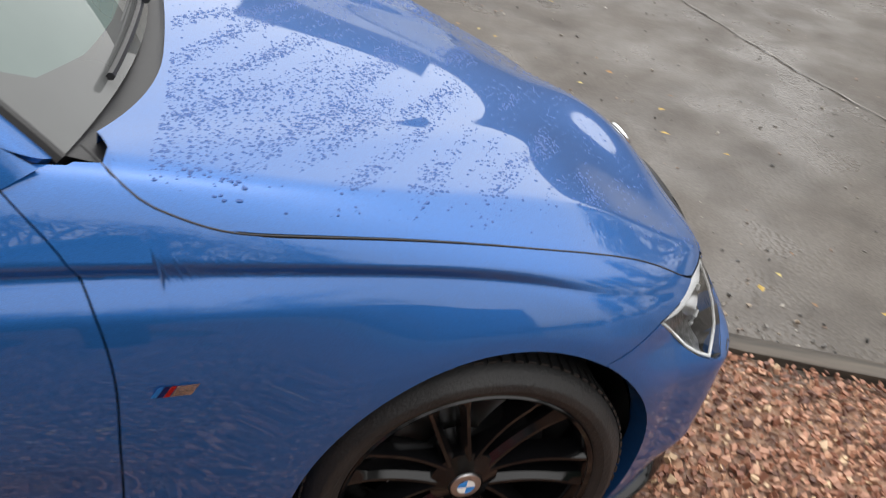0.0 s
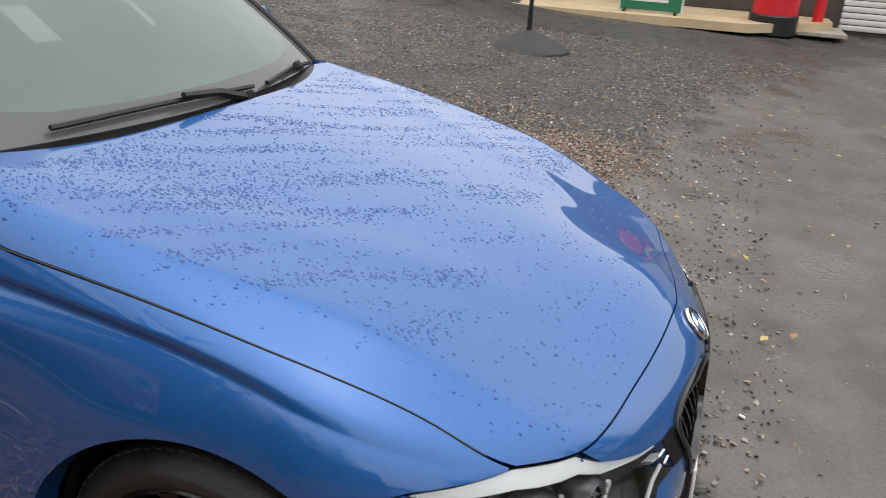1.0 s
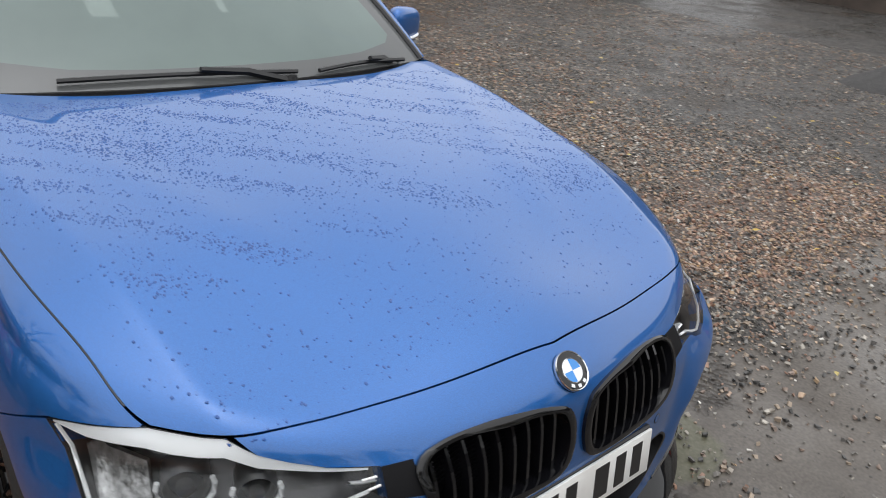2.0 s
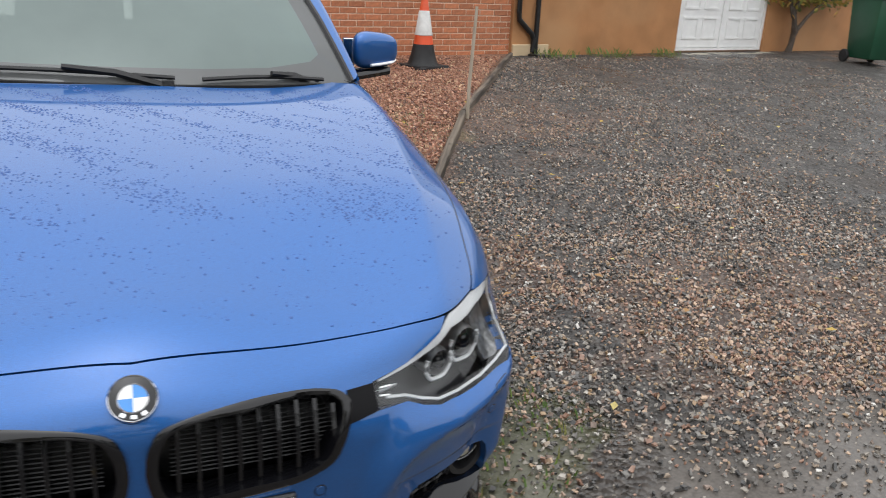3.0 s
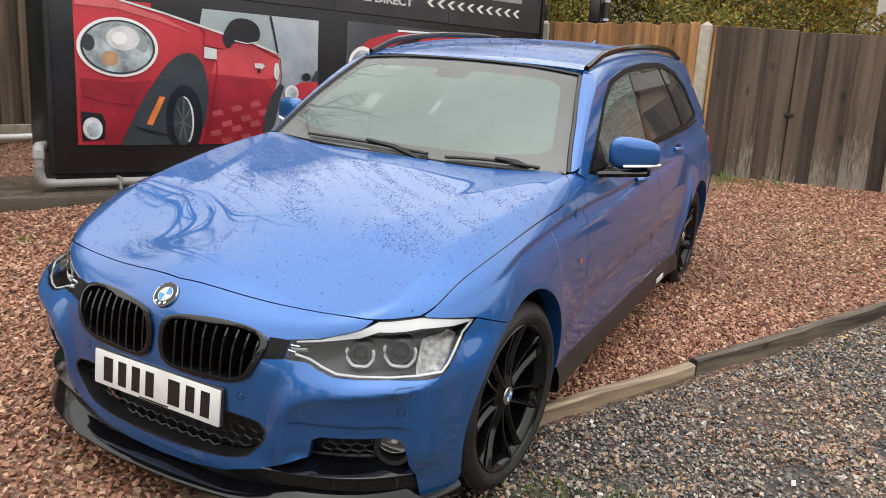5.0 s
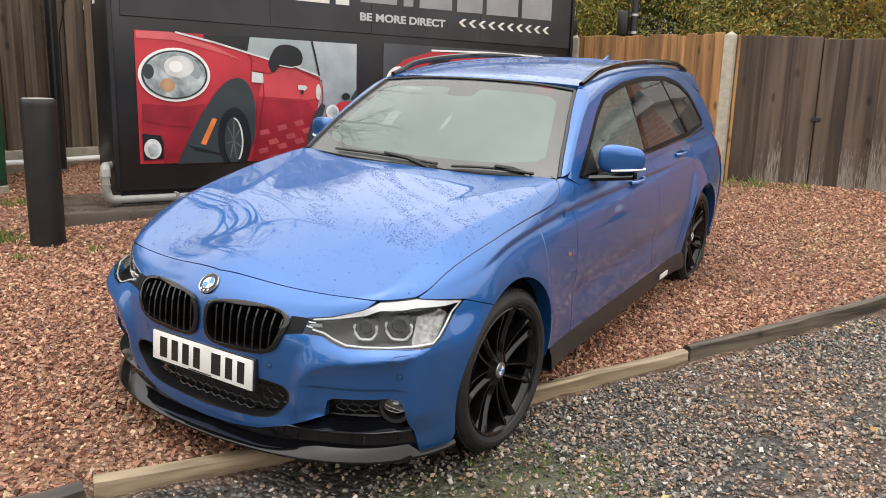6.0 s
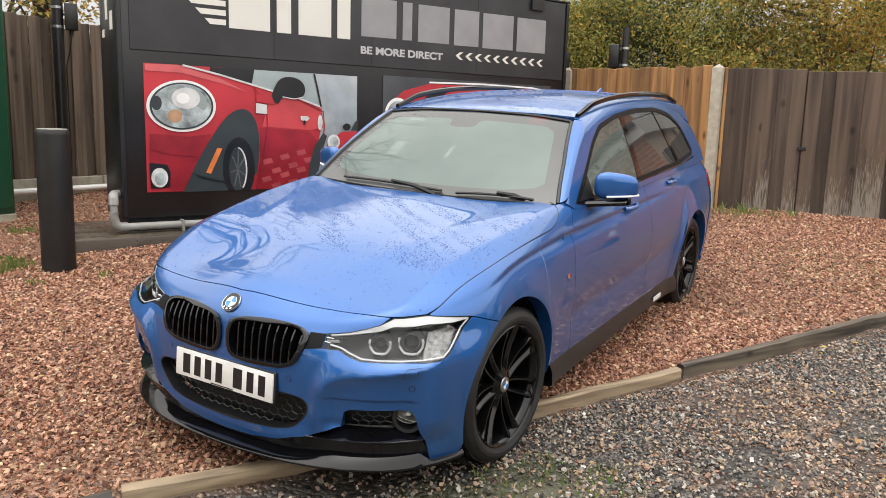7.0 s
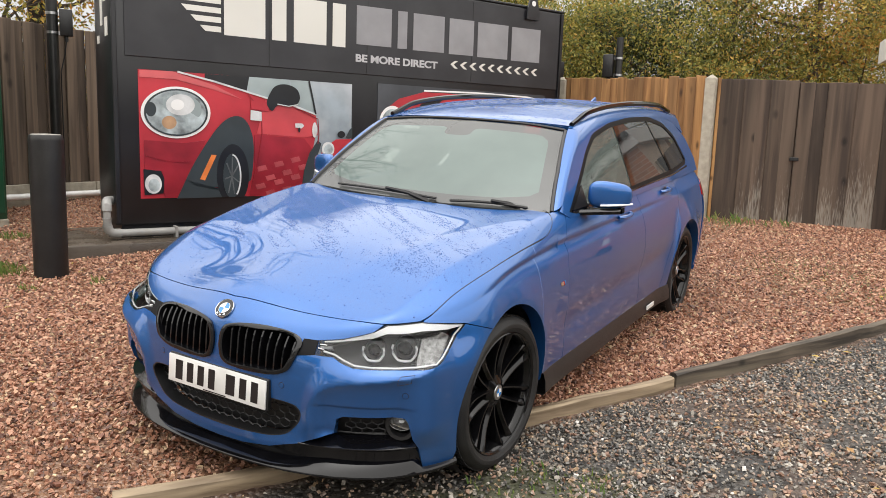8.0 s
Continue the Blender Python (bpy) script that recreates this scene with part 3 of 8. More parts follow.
# ---- traffic cone ----
def traffic_cone(x, y):
    root = thing("traffic_cone", pose(x, y, gz(x, y), 0, 0, 20), "orange and white traffic cone with a black rubber base", "traffic cone")
    bm = box(-0.22, 0.22, -0.22, 0.22, 0.0, 0.045, 0.012, 2)
    for sx, sy in itertools.product((-1, 1), repeat=2):
        box(sx * 0.18 - 0.05, sx * 0.18 + 0.05, sy * 0.18 - 0.05, sy * 0.18 + 0.05, -0.02, 0.03, 0.008, 1, bm)
    part("base", bm, RUBBER, root, "black rubber base")
    part("foot", lathe([(0.19, 0.04), (0.17, 0.07), (0.14, 0.16), (0.118, 0.27), (0.11, 0.275), (0.0, 0.275)], 32), RUBBER, root)

    def r(z):
        return 0.115 - 0.088 * (z - 0.27) / 0.56
    part("lower_band", lathe([(r(0.27), 0.265), (r(0.37), 0.37)], 32), CONE_ORANGE, root)
    part("reflective_sleeve", lathe([(r(0.37) + 0.001, 0.37), (r(0.37) + 0.004, 0.375), (r(0.64) + 0.004, 0.635), (r(0.64), 0.64)], 32), CONE_WHITE, root, "grey-white reflective sleeve")
    part("tip", lathe([(r(0.64), 0.64), (r(0.80), 0.80), (0.028, 0.82), (0.018, 0.825), (0.015, 0.79)], 32), CONE_ORANGE, root)
    return root


traffic_cone(3.27, 6.58)


# ---- fences ----
def board_mesh(width, height, thick, top_cut=0.0, seed=0):
    rnd = random.Random(seed)
    bm = box(-width / 2, width / 2, 0, thick, 0, height, 0.004, 1)
    for v in bm.verts:
        v.co.y += 0.008 * (v.co.x / width)
        v.co.x += rnd.uniform(-0.002, 0.002)
        if v.co.z > height / 2:
            v.co.z += top_cut * rnd.uniform(-1, 1) * 0.3 + top_cut * v.co.x / width
    return finish(bm, False)


def boards(parent, a0, a1, z0, z1, pitch, width, material, seed, thick=0.02, slope=0.0, jitter=0.012, name="board", step=0.009):
    rnd = random.Random(seed)
    meshes = [board_mesh(width, 1.0, thick, 0.004, seed + k) for k in range(5)]
    for me in meshes:
        me.materials.append(material)
    n = max(1, round((a1 - a0) / pitch))
    for k in range(n):
        a = a0 + (k + 0.5) * (a1 - a0) / n
        ob = new(name, meshes[rnd.randrange(5)])
        ob.parent = parent
        base = z0 + slope * (a - a0)
        h = z1 - z0 + rnd.uniform(-jitter, jitter)
        ob.matrix_local = Matrix.Translation((a, (step if k % 2 else 0.0), base)) @ pose(0, 0, 0, 0, rnd.uniform(-0.15, 0.15), 0) @ Matrix.Diagonal((1, 1, h, 1))


def post_part(name, parent, a, y, z0, z1, w, material, pointed=True, label=""):
    bm = bmesh.new()
    h = w / 2
    ring = [(-h, -h), (h, -h), (h, h), (-h, h)]
    lo = [bm.verts.new((a + x, y + yy, z0)) for x, yy in ring]
    hi = [bm.verts.new((a + x, y + yy, z1 - (0.05 if pointed else 0))) for x, yy in ring]
    for i in range(4):
        bm.faces.new((lo[i], lo[(i + 1) % 4], hi[(i + 1) % 4], hi[i]))
    if pointed:
        tip = bm.verts.new((a, y, z1))
        for i in range(4):
            bm.faces.new((hi[i], hi[(i + 1) % 4], tip))
    else:
        bm.faces.new(hi)
    bmesh.ops.bevel(bm, geom=[e for e in bm.edges if e.is_manifold], offset=0.006, segments=1, affect="EDGES")
    return part(name, bm, material, parent, label, True, 30)


# orange-brown fence behind the board; local x runs away from the gate
back = line_thing("fence_back", (0.17, 6.71), (-1, 0.10), "orange-brown close-board fence on pale concrete posts", "fence", kind="structure")
boards(back, 0.07, 6.6, 0.42, 2.1, 0.108, 0.118, NEW_WOOD, 11, thick=0.018, jitter=0.02, step=0.02)
for a in (0.0, 1.95, 3.9, 5.85):
    post_part("post", back, a, 0.01, 0.3, 2.13, 0.12, CONCRETE, True, "pale concrete post with a pointed top")
for z in (0.75, 1.3, 1.85):
    part("rail", box(0.06, 6.6, -0.06, -0.012, z - 0.04, z + 0.04, 0.005), NEW_WOOD, back)

gate = line_thing("gate", (0.17, 6.71), (0.942, 0.336), "dark weathered double gate with pale peeled feet", "gate", kind="structure")
boards(gate, 0.08, 0.965, 0.42, 2.08, 0.147, 0.156, GATE_WOOD, 21, jitter=0.006, thick=0.022)
boards(gate, 0.985, 2.05, 0.40, 2.06, 0.152, 0.161, GATE_WOOD, 22, jitter=0.006, thick=0.022)
for z in (0.7, 1.25, 1.8):
    for a0, a1 in ((0.09, 0.96), (0.99, 2.04)):
        part("rail", box(a0, a1, 0.034, 0.08, z - 0.05, z + 0.05, 0.005), GATE_WOOD, gate)
post_part("gate_post", gate, 2.11, 0.04, 0.3, 2.05, 0.1, PALE_WOOD, False, "pale timber gate post")
post_part("gate_strip", gate, 0.085, -0.012, 0.4, 2.09, 0.035, NEW_WOOD, False)
bm = box(0.93, 1.03, -0.02, -0.004, 1.16, 1.2, 0.004)
part("meeting_stile", box(0.93, 1.02, 0.036, 0.07, 0.42, 2.06, 0.004), GATE_WOOD, gate)
part("latch", bm, BLACK_SATIN, gate, "small black latch")

left = line_thing("fence_left", (-6.4, -3.0), (0, 1), "tall dark weathered timber fence on a concrete base board", "fence", kind="structure")
boards(left, 0.0, 10.4, 0.6, 2.42, 0.128, 0.14, OLD_WOOD, 31, jitter=0.02, step=0.02)
for a in (0.0, 2.6, 5.2, 7.8, 10.4):
    post_part("post", left, a, 0.08, 0.2, 2.4, 0.12, OLD_WOOD, False)
for z in (0.85, 1.5, 2.15):
    part("rail", box(0.0, 10.4, 0.036, 0.08, z - 0.045, z + 0.045, 0.005), OLD_WOOD, left)
for k in range(5):
    part("base_board", box(k * 2.08 + 0.01, k * 2.08 + 2.07, -0.01, 0.04, 0.15, 0.6, 0.008), CONCRETE, left, "pale concrete base board")

# white service pipe along the foot of the left fence
pipe = thing("service_pipe", pose(-6.3, 0, 0), "white plastic pipe along the foot of the fence", "pipe")
part("run", moved(tube([(0, k * 0.5 - 1, 0.0) for k in range(15)], 0.035, 12), pose(0, 0, 0.47)), PLASTIC_WHITE, pipe)
for y in (0.6, 2.0, 3.3, 4.8):
    part("bracket", moved(tube([(0, -0.02, 0), (0, 0.02, 0)], 0.046, 12), pose(0, y, 0.47)), GREY_PIPE, pipe)
    part("strut", box(-0.045, -0.03, y - 0.012, y + 0.012, 0.2, 0.48), GREY_PIPE, pipe)


# ---- poles and lamps at the fences ----
def lamp_pole(x, y, top, r, box_z, label, side):
    base = gz(x, y)
    root = thing("service_pole", pose(x, y, base, 0, 0, side), label, "pole")
    part("pole", lathe([(r * 1.5, -0.1), (r * 1.5, 0.02), (r, 0.04), (r, top - base), (0, top - base)], 20), BLACK_PIPE, root)
    b0 = box_z - base
    case = part("junction_box", box(r + 0.015, r + 0.15, -0.07, 0.07, b0, b0 + 0.29, 0.012, 2), BLACK_SATIN, root, "black junction box")
    for z in (b0 + 0.03, b0 + 0.24):
        part("strap", lathe([(r, z - 0.014), (r + 0.006, z - 0.014), (r + 0.006, z + 0.014), (r, z + 0.014)], 20), SILVER, root, "bright steel strap")
        part("bracket", box(r, r + 0.02, -0.012, 0.012, z - 0.02, z + 0.02), SILVER, root)
    part("gland", moved(lathe([(0.02, -0.06), (0.02, 0.0), (0, 0)], 12), pose(r + 0.08, 0, b0)), BLACK_SATIN, case)
    part("cable", tube([(r + 0.08, 0, b0 - 0.05), (r + 0.06, 0, b0 - 0.2), (r + 0.012, 0, b0 - 0.4), (r + 0.012, 0, 0.3)], 0.008, 6), BLACK_SATIN, root)
    return root


lamp_pole(-6.18, 2.6, 4.2, 0.06, 2.28, "tall black steel pole with a strapped junction box", 55)
lamp_pole(-1.07, 7.02, 2.62, 0.045, 2.12, "short black pole with a box behind the fence", 180)


def bollard(x, y):
    root = thing("bollard", pose(x, y, gz(x, y)), "thick black painted steel bollard with chipped paint", "bollard")
    part("shaft", lathe([(0.122, -0.1), (0.122, 0.5), (0.122, 1.05), (0.118, 1.085), (0.11, 1.095)], 40), BOLLARD, root)
    part("cap", lathe([(0.1101, 1.092), (0.1, 1.1), (0.0, 1.104)], 40), mat("worn grey cap", (0.26, 0.25, 0.225), 0.6, vary=0.3, scale=20), root, "worn grey cap")
    return root


bollard(-3.355, 0.68)


def green_cabinet():
    root = thing("steel_cabinet", pose(-5.9, 1.0, gz(-5.9, 1.0)), "tall dark green steel cabinet beside the fence", "cabinet")
    part("plinth", box(-0.41, 0.41, -0.61, 0.61, -0.1, 0.1, 0.01), CONCRETE, root)
    part("body", box(-0.4, 0.4, -0.6, 0.6, 0.1, 2.5, 0.012, 2), GREEN_STEEL, root)
    part("roof", box(-0.44, 0.44, -0.64, 0.64, 2.5, 2.56, 0.015, 2), GREEN_STEEL, root)
    for y0, y1 in ((-0.57, -0.005), (0.005, 0.57)):
        door = part("door", box(0.4, 0.418, y0, y1, 0.16, 2.44, 0.006), GREEN_STEEL, root)
        part("handle", box(0.418, 0.44, (y0 + y1) / 2 - 0.012, (y0 + y1) / 2 + 0.012, 1.15, 1.32, 0.004), BLACK_SATIN, door)
        for k in range(5):
            part("louvre", box(0.418, 0.426, y0 + 0.14, y1 - 0.14, 2.1 + k * 0.05, 2.125 + k * 0.05, 0.003), GREEN_STEEL, door)
    return root


green_cabinet()


# ---- advertising board ----
def ellipse(cx, cz, rx, rz, n=28):
    return [(cx + rx * math.cos(2 * math.pi * k / n), cz + rz * math.sin(2 * math.pi * k / n)) for k in range(n)]


def flat(name, outline, y, material, parent, label=""):
    """A thin flat shape of a printed picture, facing local -y."""
    bm = extrude_outline(outline, 0.003)
    return part(name, moved(bm, pose(0, y, 0)), material, parent, label, False)


def stroke(points, w):
    """Outline of a thin line of width w."""
    up, down = [], []
    for i, (x, z) in enumerate(points):
        x0, z0 = points[max(i - 1, 0)]
        x1, z1 = points[min(i + 1, len(points) - 1)]
        d = math.hypot(x1 - x0, z1 - z0) or 1
        nx, nz = -(z1 - z0) / d * w / 2, (x1 - x0) / d * w / 2
        up.append((x + nx, z + nz))
        down.append((x - nx, z - nz))
    return up + down[::-1]


def soften(poly, times=2):
    """Round the corners of a printed shape."""
    for _ in range(times):
        poly = [c for (a, b), (d, e) in zip(poly, poly[1:] + poly[:1]) for c in ((0.75 * a + 0.25 * d, 0.75 * b + 0.25 * e), (0.25 * a + 0.75 * d, 0.25 * b + 0.75 * e))]
    return poly


P_RED = photo_mat("printed red", (0.46, 0.032, 0.046), 0.3, 1.6)
P_RED_DARK = photo_mat("printed dark red", (0.27, 0.016, 0.026), 0.35, 3)
P_RED_LIGHT = photo_mat("printed light red", (0.62, 0.12, 0.13), 0.2, 3)
P_PINK = photo_mat("printed pale pink", (0.40, 0.07, 0.08), 0.3, 5)
P_RED_MID = photo_mat("printed rose red", (0.52, 0.06, 0.07), 0.25, 2)
P_SPOKE = photo_mat("printed wheel grey", (0.11, 0.12, 0.125), 0.3, 9)
P_BLACK = photo_mat("printed black", (0.012, 0.013, 0.015), 0.4, 3)
P_ARCH = photo_mat("printed grey-black", (0.035, 0.045, 0.05), 0.25, 3)
P_SKY = mat("printed cloudy sky", (0.27, 0.32, 0.36), 0.28, vary=0.35, scale=2.2, stain=(0.62, 0.65, 0.68), stain_amount=0.6, stain_scale=2.0)
P_GLASS = photo_mat("printed glass grey", (0.3, 0.36, 0.37), 0.35, 1.5)
P_CHROME = photo_mat("printed chrome", (0.62, 0.64, 0.65), 0.2, 9)
P_LAMP = mat("printed lamp glass", (0.36, 0.42, 0.44), 0.28, vary=0.6, scale=9)
P_WHITE = photo_mat("printed white", (0.85, 0.86, 0.86), 0.06, 5)
P_AMBER = photo_mat("printed amber", (0.7, 0.2, 0.05), 0.2, 9)
P_TAN = photo_mat("printed tan", (0.42, 0.26, 0.15), 0.3, 9)
P_GREY_DARK = photo_mat("printed dark grey", (0.06, 0.065, 0.075), 0.4, 1.5)
SIGN_WHITE = mat("white sign sheet", (0.74, 0.73, 0.68), 0.4, vary=0.06, scale=3, stain=(0.5, 0.49, 0.44), stain_amount=0.35)
SIGN_GREY = mat("grey sign sheet", (0.27, 0.27, 0.285), 0.4, vary=0.1, scale=4)
SLOGAN_GREY = mat("pale grey sign letters", (0.5, 0.5, 0.52), 0.4, vary=0.05)


def advertising_board():
    m = pose(-4.03, 1.227, 0, 0, 0, math.degrees(math.atan2(0.916, 0.40)))
    root = thing("advertising_board", m, "black advertising board with red car pictures and pale lettering", "advertising board")
    part("cabinet", box(0.44, 5.85, 0.0, 0.6, 0.42, 2.88, 0.012, 2), BOARD_BLACK, root)
    part("base_rail", box(0.5, 5.79, 0.05, 0.55, 0.3, 0.42), BLACK_SATIN, root)
    part("top_cap", box(0.43, 5.86, -0.012, 0.61, 2.88, 2.905, 0.005), BOARD_BLACK, root)
    part("head_panel", box(0.55, 5.78, -0.014, 0.0, 1.93, 2.86, 0.004), BOARD_GREY, root, "charcoal head panel")
    for a in (0.444, 5.806):
        part("corner_trim", box(a, a + 0.04, -0.018, 0.0, 0.44, 2.87, 0.004), BOARD_BLACK, root)
    for a in (1.9, 3.0, 4.4):
        part("seam", box(a, a + 0.006, -0.017, -0.013, 1.94, 2.85), BLACK_SATIN, root)
    # winged emblem: slanted white bars
    for k in range(5):
        z = 2.60 - k * 0.085
        flat("emblem_bar", [(0.88 + 0.085 * k, z), (1.42, z), (1.42, z - 0.05), (0.93 + 0.085 * k, z - 0.05)], -0.018, SIGN_WHITE, root, "white slanted bar")
    # brand lettering as plain bars of the letters' sizes
    for a0, a1 in ((1.45, 1.86), (1.93, 2.08), (2.16, 2.52), (2.59, 2.74)):
        flat("white_bar", [(a0, 2.19), (a1, 2.19), (a1, 2.62), (a0, 2.62)], -0.018, SIGN_WHITE, root, "plain white bar")
    for a0, a1 in ((2.87, 3.3), (3.38, 3.5), (3.58, 4.0), (4.07, 4.42), (4.48, 4.94), (5.0, 5.46)):
        flat("grey_bar", [(a0, 2.235), (a1, 2.24), (a1, 2.635), (a0, 2.63)], -0.018, SIGN_GREY, root, "plain grey bar")
    letters("slogan", "BE MORE DIRECT", 0.105, SLOGAN_GREY, root, pose(2.86, -0.016, 2.06, 90) @ Matrix.Diagonal((1.3, 1, 1, 1)), "pale grey slogan lettering")
    for k in range(10):
        a = 4.10 + k * 0.137
        flat("chevron", [(a, 2.123), (a + 0.06, 2.165), (a + 0.105, 2.165), (a + 0.045, 2.123), (a + 0.105, 2.08), (a + 0.06, 2.08)], -0.018, SIGN_WHITE, root, "white chevron")

    # picture one: side of a small red car close up
    def q(px, py):
        u = (px - 100) / 722
        return 0.66 + 2.17 * u, 0.66 + 1.16 * (1 - (py - 237 - 38 * u) / (431 - 51 * u))

    def poly(*pts):
        return [q(*p) for p in pts]

    def ell(cx, cy, rx, ry, n=28, low=None):
        pts = [(cx + rx * math.cos(2 * math.pi * k / n), cy + ry * math.sin(2 * math.pi * k / n)) for k in range(n)]
        return [q(x, min(y, low) if low else y) for x, y in pts]

    pic = part("picture", box(0.66, 2.83, -0.008, 0.0, 0.66, 1.82), P_RED, root, "printed picture of a red car")
    layers = [
        ("sky", poly((440, 255), (822, 275), (822, 655), (640, 655), (690, 420), (682, 380), (500, 322), (436, 302)), P_SKY),
        ("windscreen", poly((300, 248), (445, 255), (436, 303), (300, 262)), P_BLACK),
        ("side_glass", poly((445, 255), (584, 263), (592, 345), (500, 322), (437, 303)), P_GLASS),
        ("rear_glass", poly((588, 263), (655, 267), (680, 376), (600, 348)), P_GLASS),
        ("bonnet_light", poly((104, 240), (200, 242), (330, 285), (420, 330), (330, 300), (210, 268), (104, 262)), P_RED_LIGHT),
        ("door_light", poly((500, 330), (590, 352), (684, 384), (690, 450), (640, 458), (470, 446), (488, 380)), P_RED_MID),
        ("door_shade", poly((462, 450), (640, 462), (672, 500), (640, 600), (600, 655), (445, 660), (462, 560)), P_RED_DARK),
        ("wing_shade", poly((112, 470), (230, 480), (300, 470), (262, 560), (215, 662), (170, 664), (165, 575), (112, 568)), P_RED_DARK),
    ]
    for k, (x, y) in enumerate(((470, 560), (530, 545), (590, 530), (500, 592), (560, 574), (618, 556), (465, 622), (530, 607), (590, 590), (500, 645), (560, 632))):
        layers.append(("floor_check", poly((x, y), (x + 30, y - 7), (x + 37, y + 9), (x + 6, y + 16)), P_PINK))
    layers += [
        ("rear_arch", poly((632, 622), (640, 570), (660, 510), (690, 468), (704, 478), (690, 520), (672, 600), (655, 622)), P_ARCH),
        ("arch", [q(208, 668)] + soften(poly((225, 630), (255, 560), (300, 482), (345, 415), (385, 386), (422, 388), (448, 425), (460, 480), (457, 560), (445, 630)), 2) + [q(437, 662)], P_ARCH),
        ("tyre", ell(388, 588, 54, 106, 30, 664), P_BLACK),
        ("marker_lamp", poly((280, 602), (318, 518), (334, 520), (296, 606)), P_AMBER),
        ("lamp_ring", ell(210, 378, 106, 86, 40), P_WHITE),
        ("fog_recess", poly((108, 568), (160, 574), (170, 600), (166, 650), (110, 656)), P_BLACK),
        ("chrome_line", [q(*p) for p in stroke([(215, 243), (330, 273), (436, 305), (500, 324), (600, 350), (682, 379)], 6)], P_CHROME),
        ("shut_line", [q(*p) for p in stroke([(440, 312), (484, 372), (488, 450), (470, 560), (445, 655)], 3)], P_RED_DARK),
        ("rear_shut_line", [q(*p) for p in stroke([(590, 350), (690, 395), (694, 450), (690, 480)], 3)], P_RED_DARK),
        ("bumper_line", [q(*p) for p in stroke([(112, 520), (180, 540), (250, 545)], 3)], P_RED_DARK),
        ("pillar", [q(*p) for p in stroke([(655, 267), (668, 320), (681, 378)], 6)], P_BLACK),
        ("mirror_foot", poly((448, 336), (505, 338), (512, 372), (450, 362)), P_RED),
        ("mirror", soften(poly((500, 345), (512, 312), (532, 282), (570, 276), (610, 290), (624, 320), (615, 346), (580, 355), (540, 345), (525, 370), (515, 365))), P_BLACK),
        ("vent", poly((448, 366), (485, 372), (486, 403), (447, 400)), P_CHROME),
        ("door_handle", poly((604, 410), (630, 410), (638, 418), (628, 427), (606, 424)), P_CHROME),
        ("fuel_cap", ell(677, 432, 9, 26), P_CHROME),
        ("second_car", poly((722, 488), (760, 464), (822, 462), (822, 540), (700, 540), (702, 512)), P_RED),
    ]
    for k, (name, outline, material) in enumerate(layers):
        flat(name, outline, -0.011 - 0.0004 * k, material, pic)
    y = -0.0225
    rim = [("rim", ell(384, 592, 29, 76, 30, 664), P_ARCH), ("rim_edge", [q(*p) for p in stroke([(384 + 29 * math.cos(t / 10), 592 + 74 * math.sin(t / 10)) for t in range(-15, 11)], 5)], P_CHROME)]
    for s in range(7):
        t = s * 0.9 + 0.3
        rim.append(("spoke", [q(*p) for p in stroke([(384, 592), (384 + 24 * math.cos(t), min(592 + 66 * math.sin(t), 660))], 4)], P_SPOKE))
    rim += [("lamp_edge", ell(210, 378, 97, 78, 40), P_ARCH), ("lamp_glass", ell(210, 378, 91, 73, 40), P_LAMP), ("lamp_pod", ell(133, 368, 16, 24), P_ARCH), ("lamp_bar", soften(poly((160, 330), (250, 318), (290, 350), (282, 400), (250, 372), (180, 380))), P_GLASS), ("bulb_bowl", ell(222, 352, 44, 35), P_CHROME),
            ("glint", ell(213, 352, 20, 18), P_WHITE), ("turn_lamp", ell(187, 411, 22, 22), P_TAN), ("fog_lamp", ell(136, 618, 25, 33), P_CHROME), ("fog_bowl", ell(138, 622, 17, 22), P_LAMP),
            ("mirror_edge", [q(*p) for p in stroke([(540, 345), (580, 352), (614, 346)], 3)], P_CHROME), ("handle_hole", ell(619, 432, 4, 8), P_BLACK),
            ("far_glass", poly((796, 458), (812, 430), (822, 422), (822, 460)), P_ARCH), ("far_mirror", ell(779, 447, 15, 12), P_BLACK),
            ("far_lamp", ell(728, 498, 24, 25), P_CHROME), ("far_lamp_glass", ell(729, 499, 17, 18), P_LAMP)]
    for k, (name, outline, material) in enumerate(rim):
        flat(name, outline, y - 0.0004 * k, material, pic)

    # picture two: bonnet and roof of a second red car
    pic = part("picture", box(3.15, 5.6, -0.008, 0.0, 0.66, 1.85), P_GREY_DARK, root, "printed picture of a red car front")
    for k, (name, outline, material) in enumerate((
            ("body", [(3.2, 0.67), (3.16, 1.2), (3.2, 1.54), (3.42, 1.70), (3.75, 1.79), (5.3, 1.80), (5.55, 1.7), (5.55, 0.67)], P_RED),
            ("stripe", [(3.52, 1.42), (3.72, 1.66), (3.95, 1.765), (4.08, 1.765), (3.86, 1.6), (3.66, 1.36)], P_BLACK),
            ("windscreen", [(4.1, 1.40), (4.4, 1.58), (5.0, 1.6), (5.3, 1.45), (5.2, 1.2), (4.2, 1.2)], P_BLACK),
            ("roof_line", stroke([(3.75, 1.805), (4.5, 1.822), (5.3, 1.815), (5.58, 1.78)], 0.018), P_WHITE),
            ("lamp_ring", ellipse(3.34, 1.42, 0.17, 0.2, 32), P_WHITE),
            ("lamp_glass", ellipse(3.34, 1.42, 0.14, 0.165, 32), P_LAMP),
            ("grille", [(3.7, 0.8), (3.66, 1.05), (4.6, 1.05), (4.6, 0.8)], P_BLACK))):
        flat(name, outline, -0.011 - 0.0005 * k, material, pic)
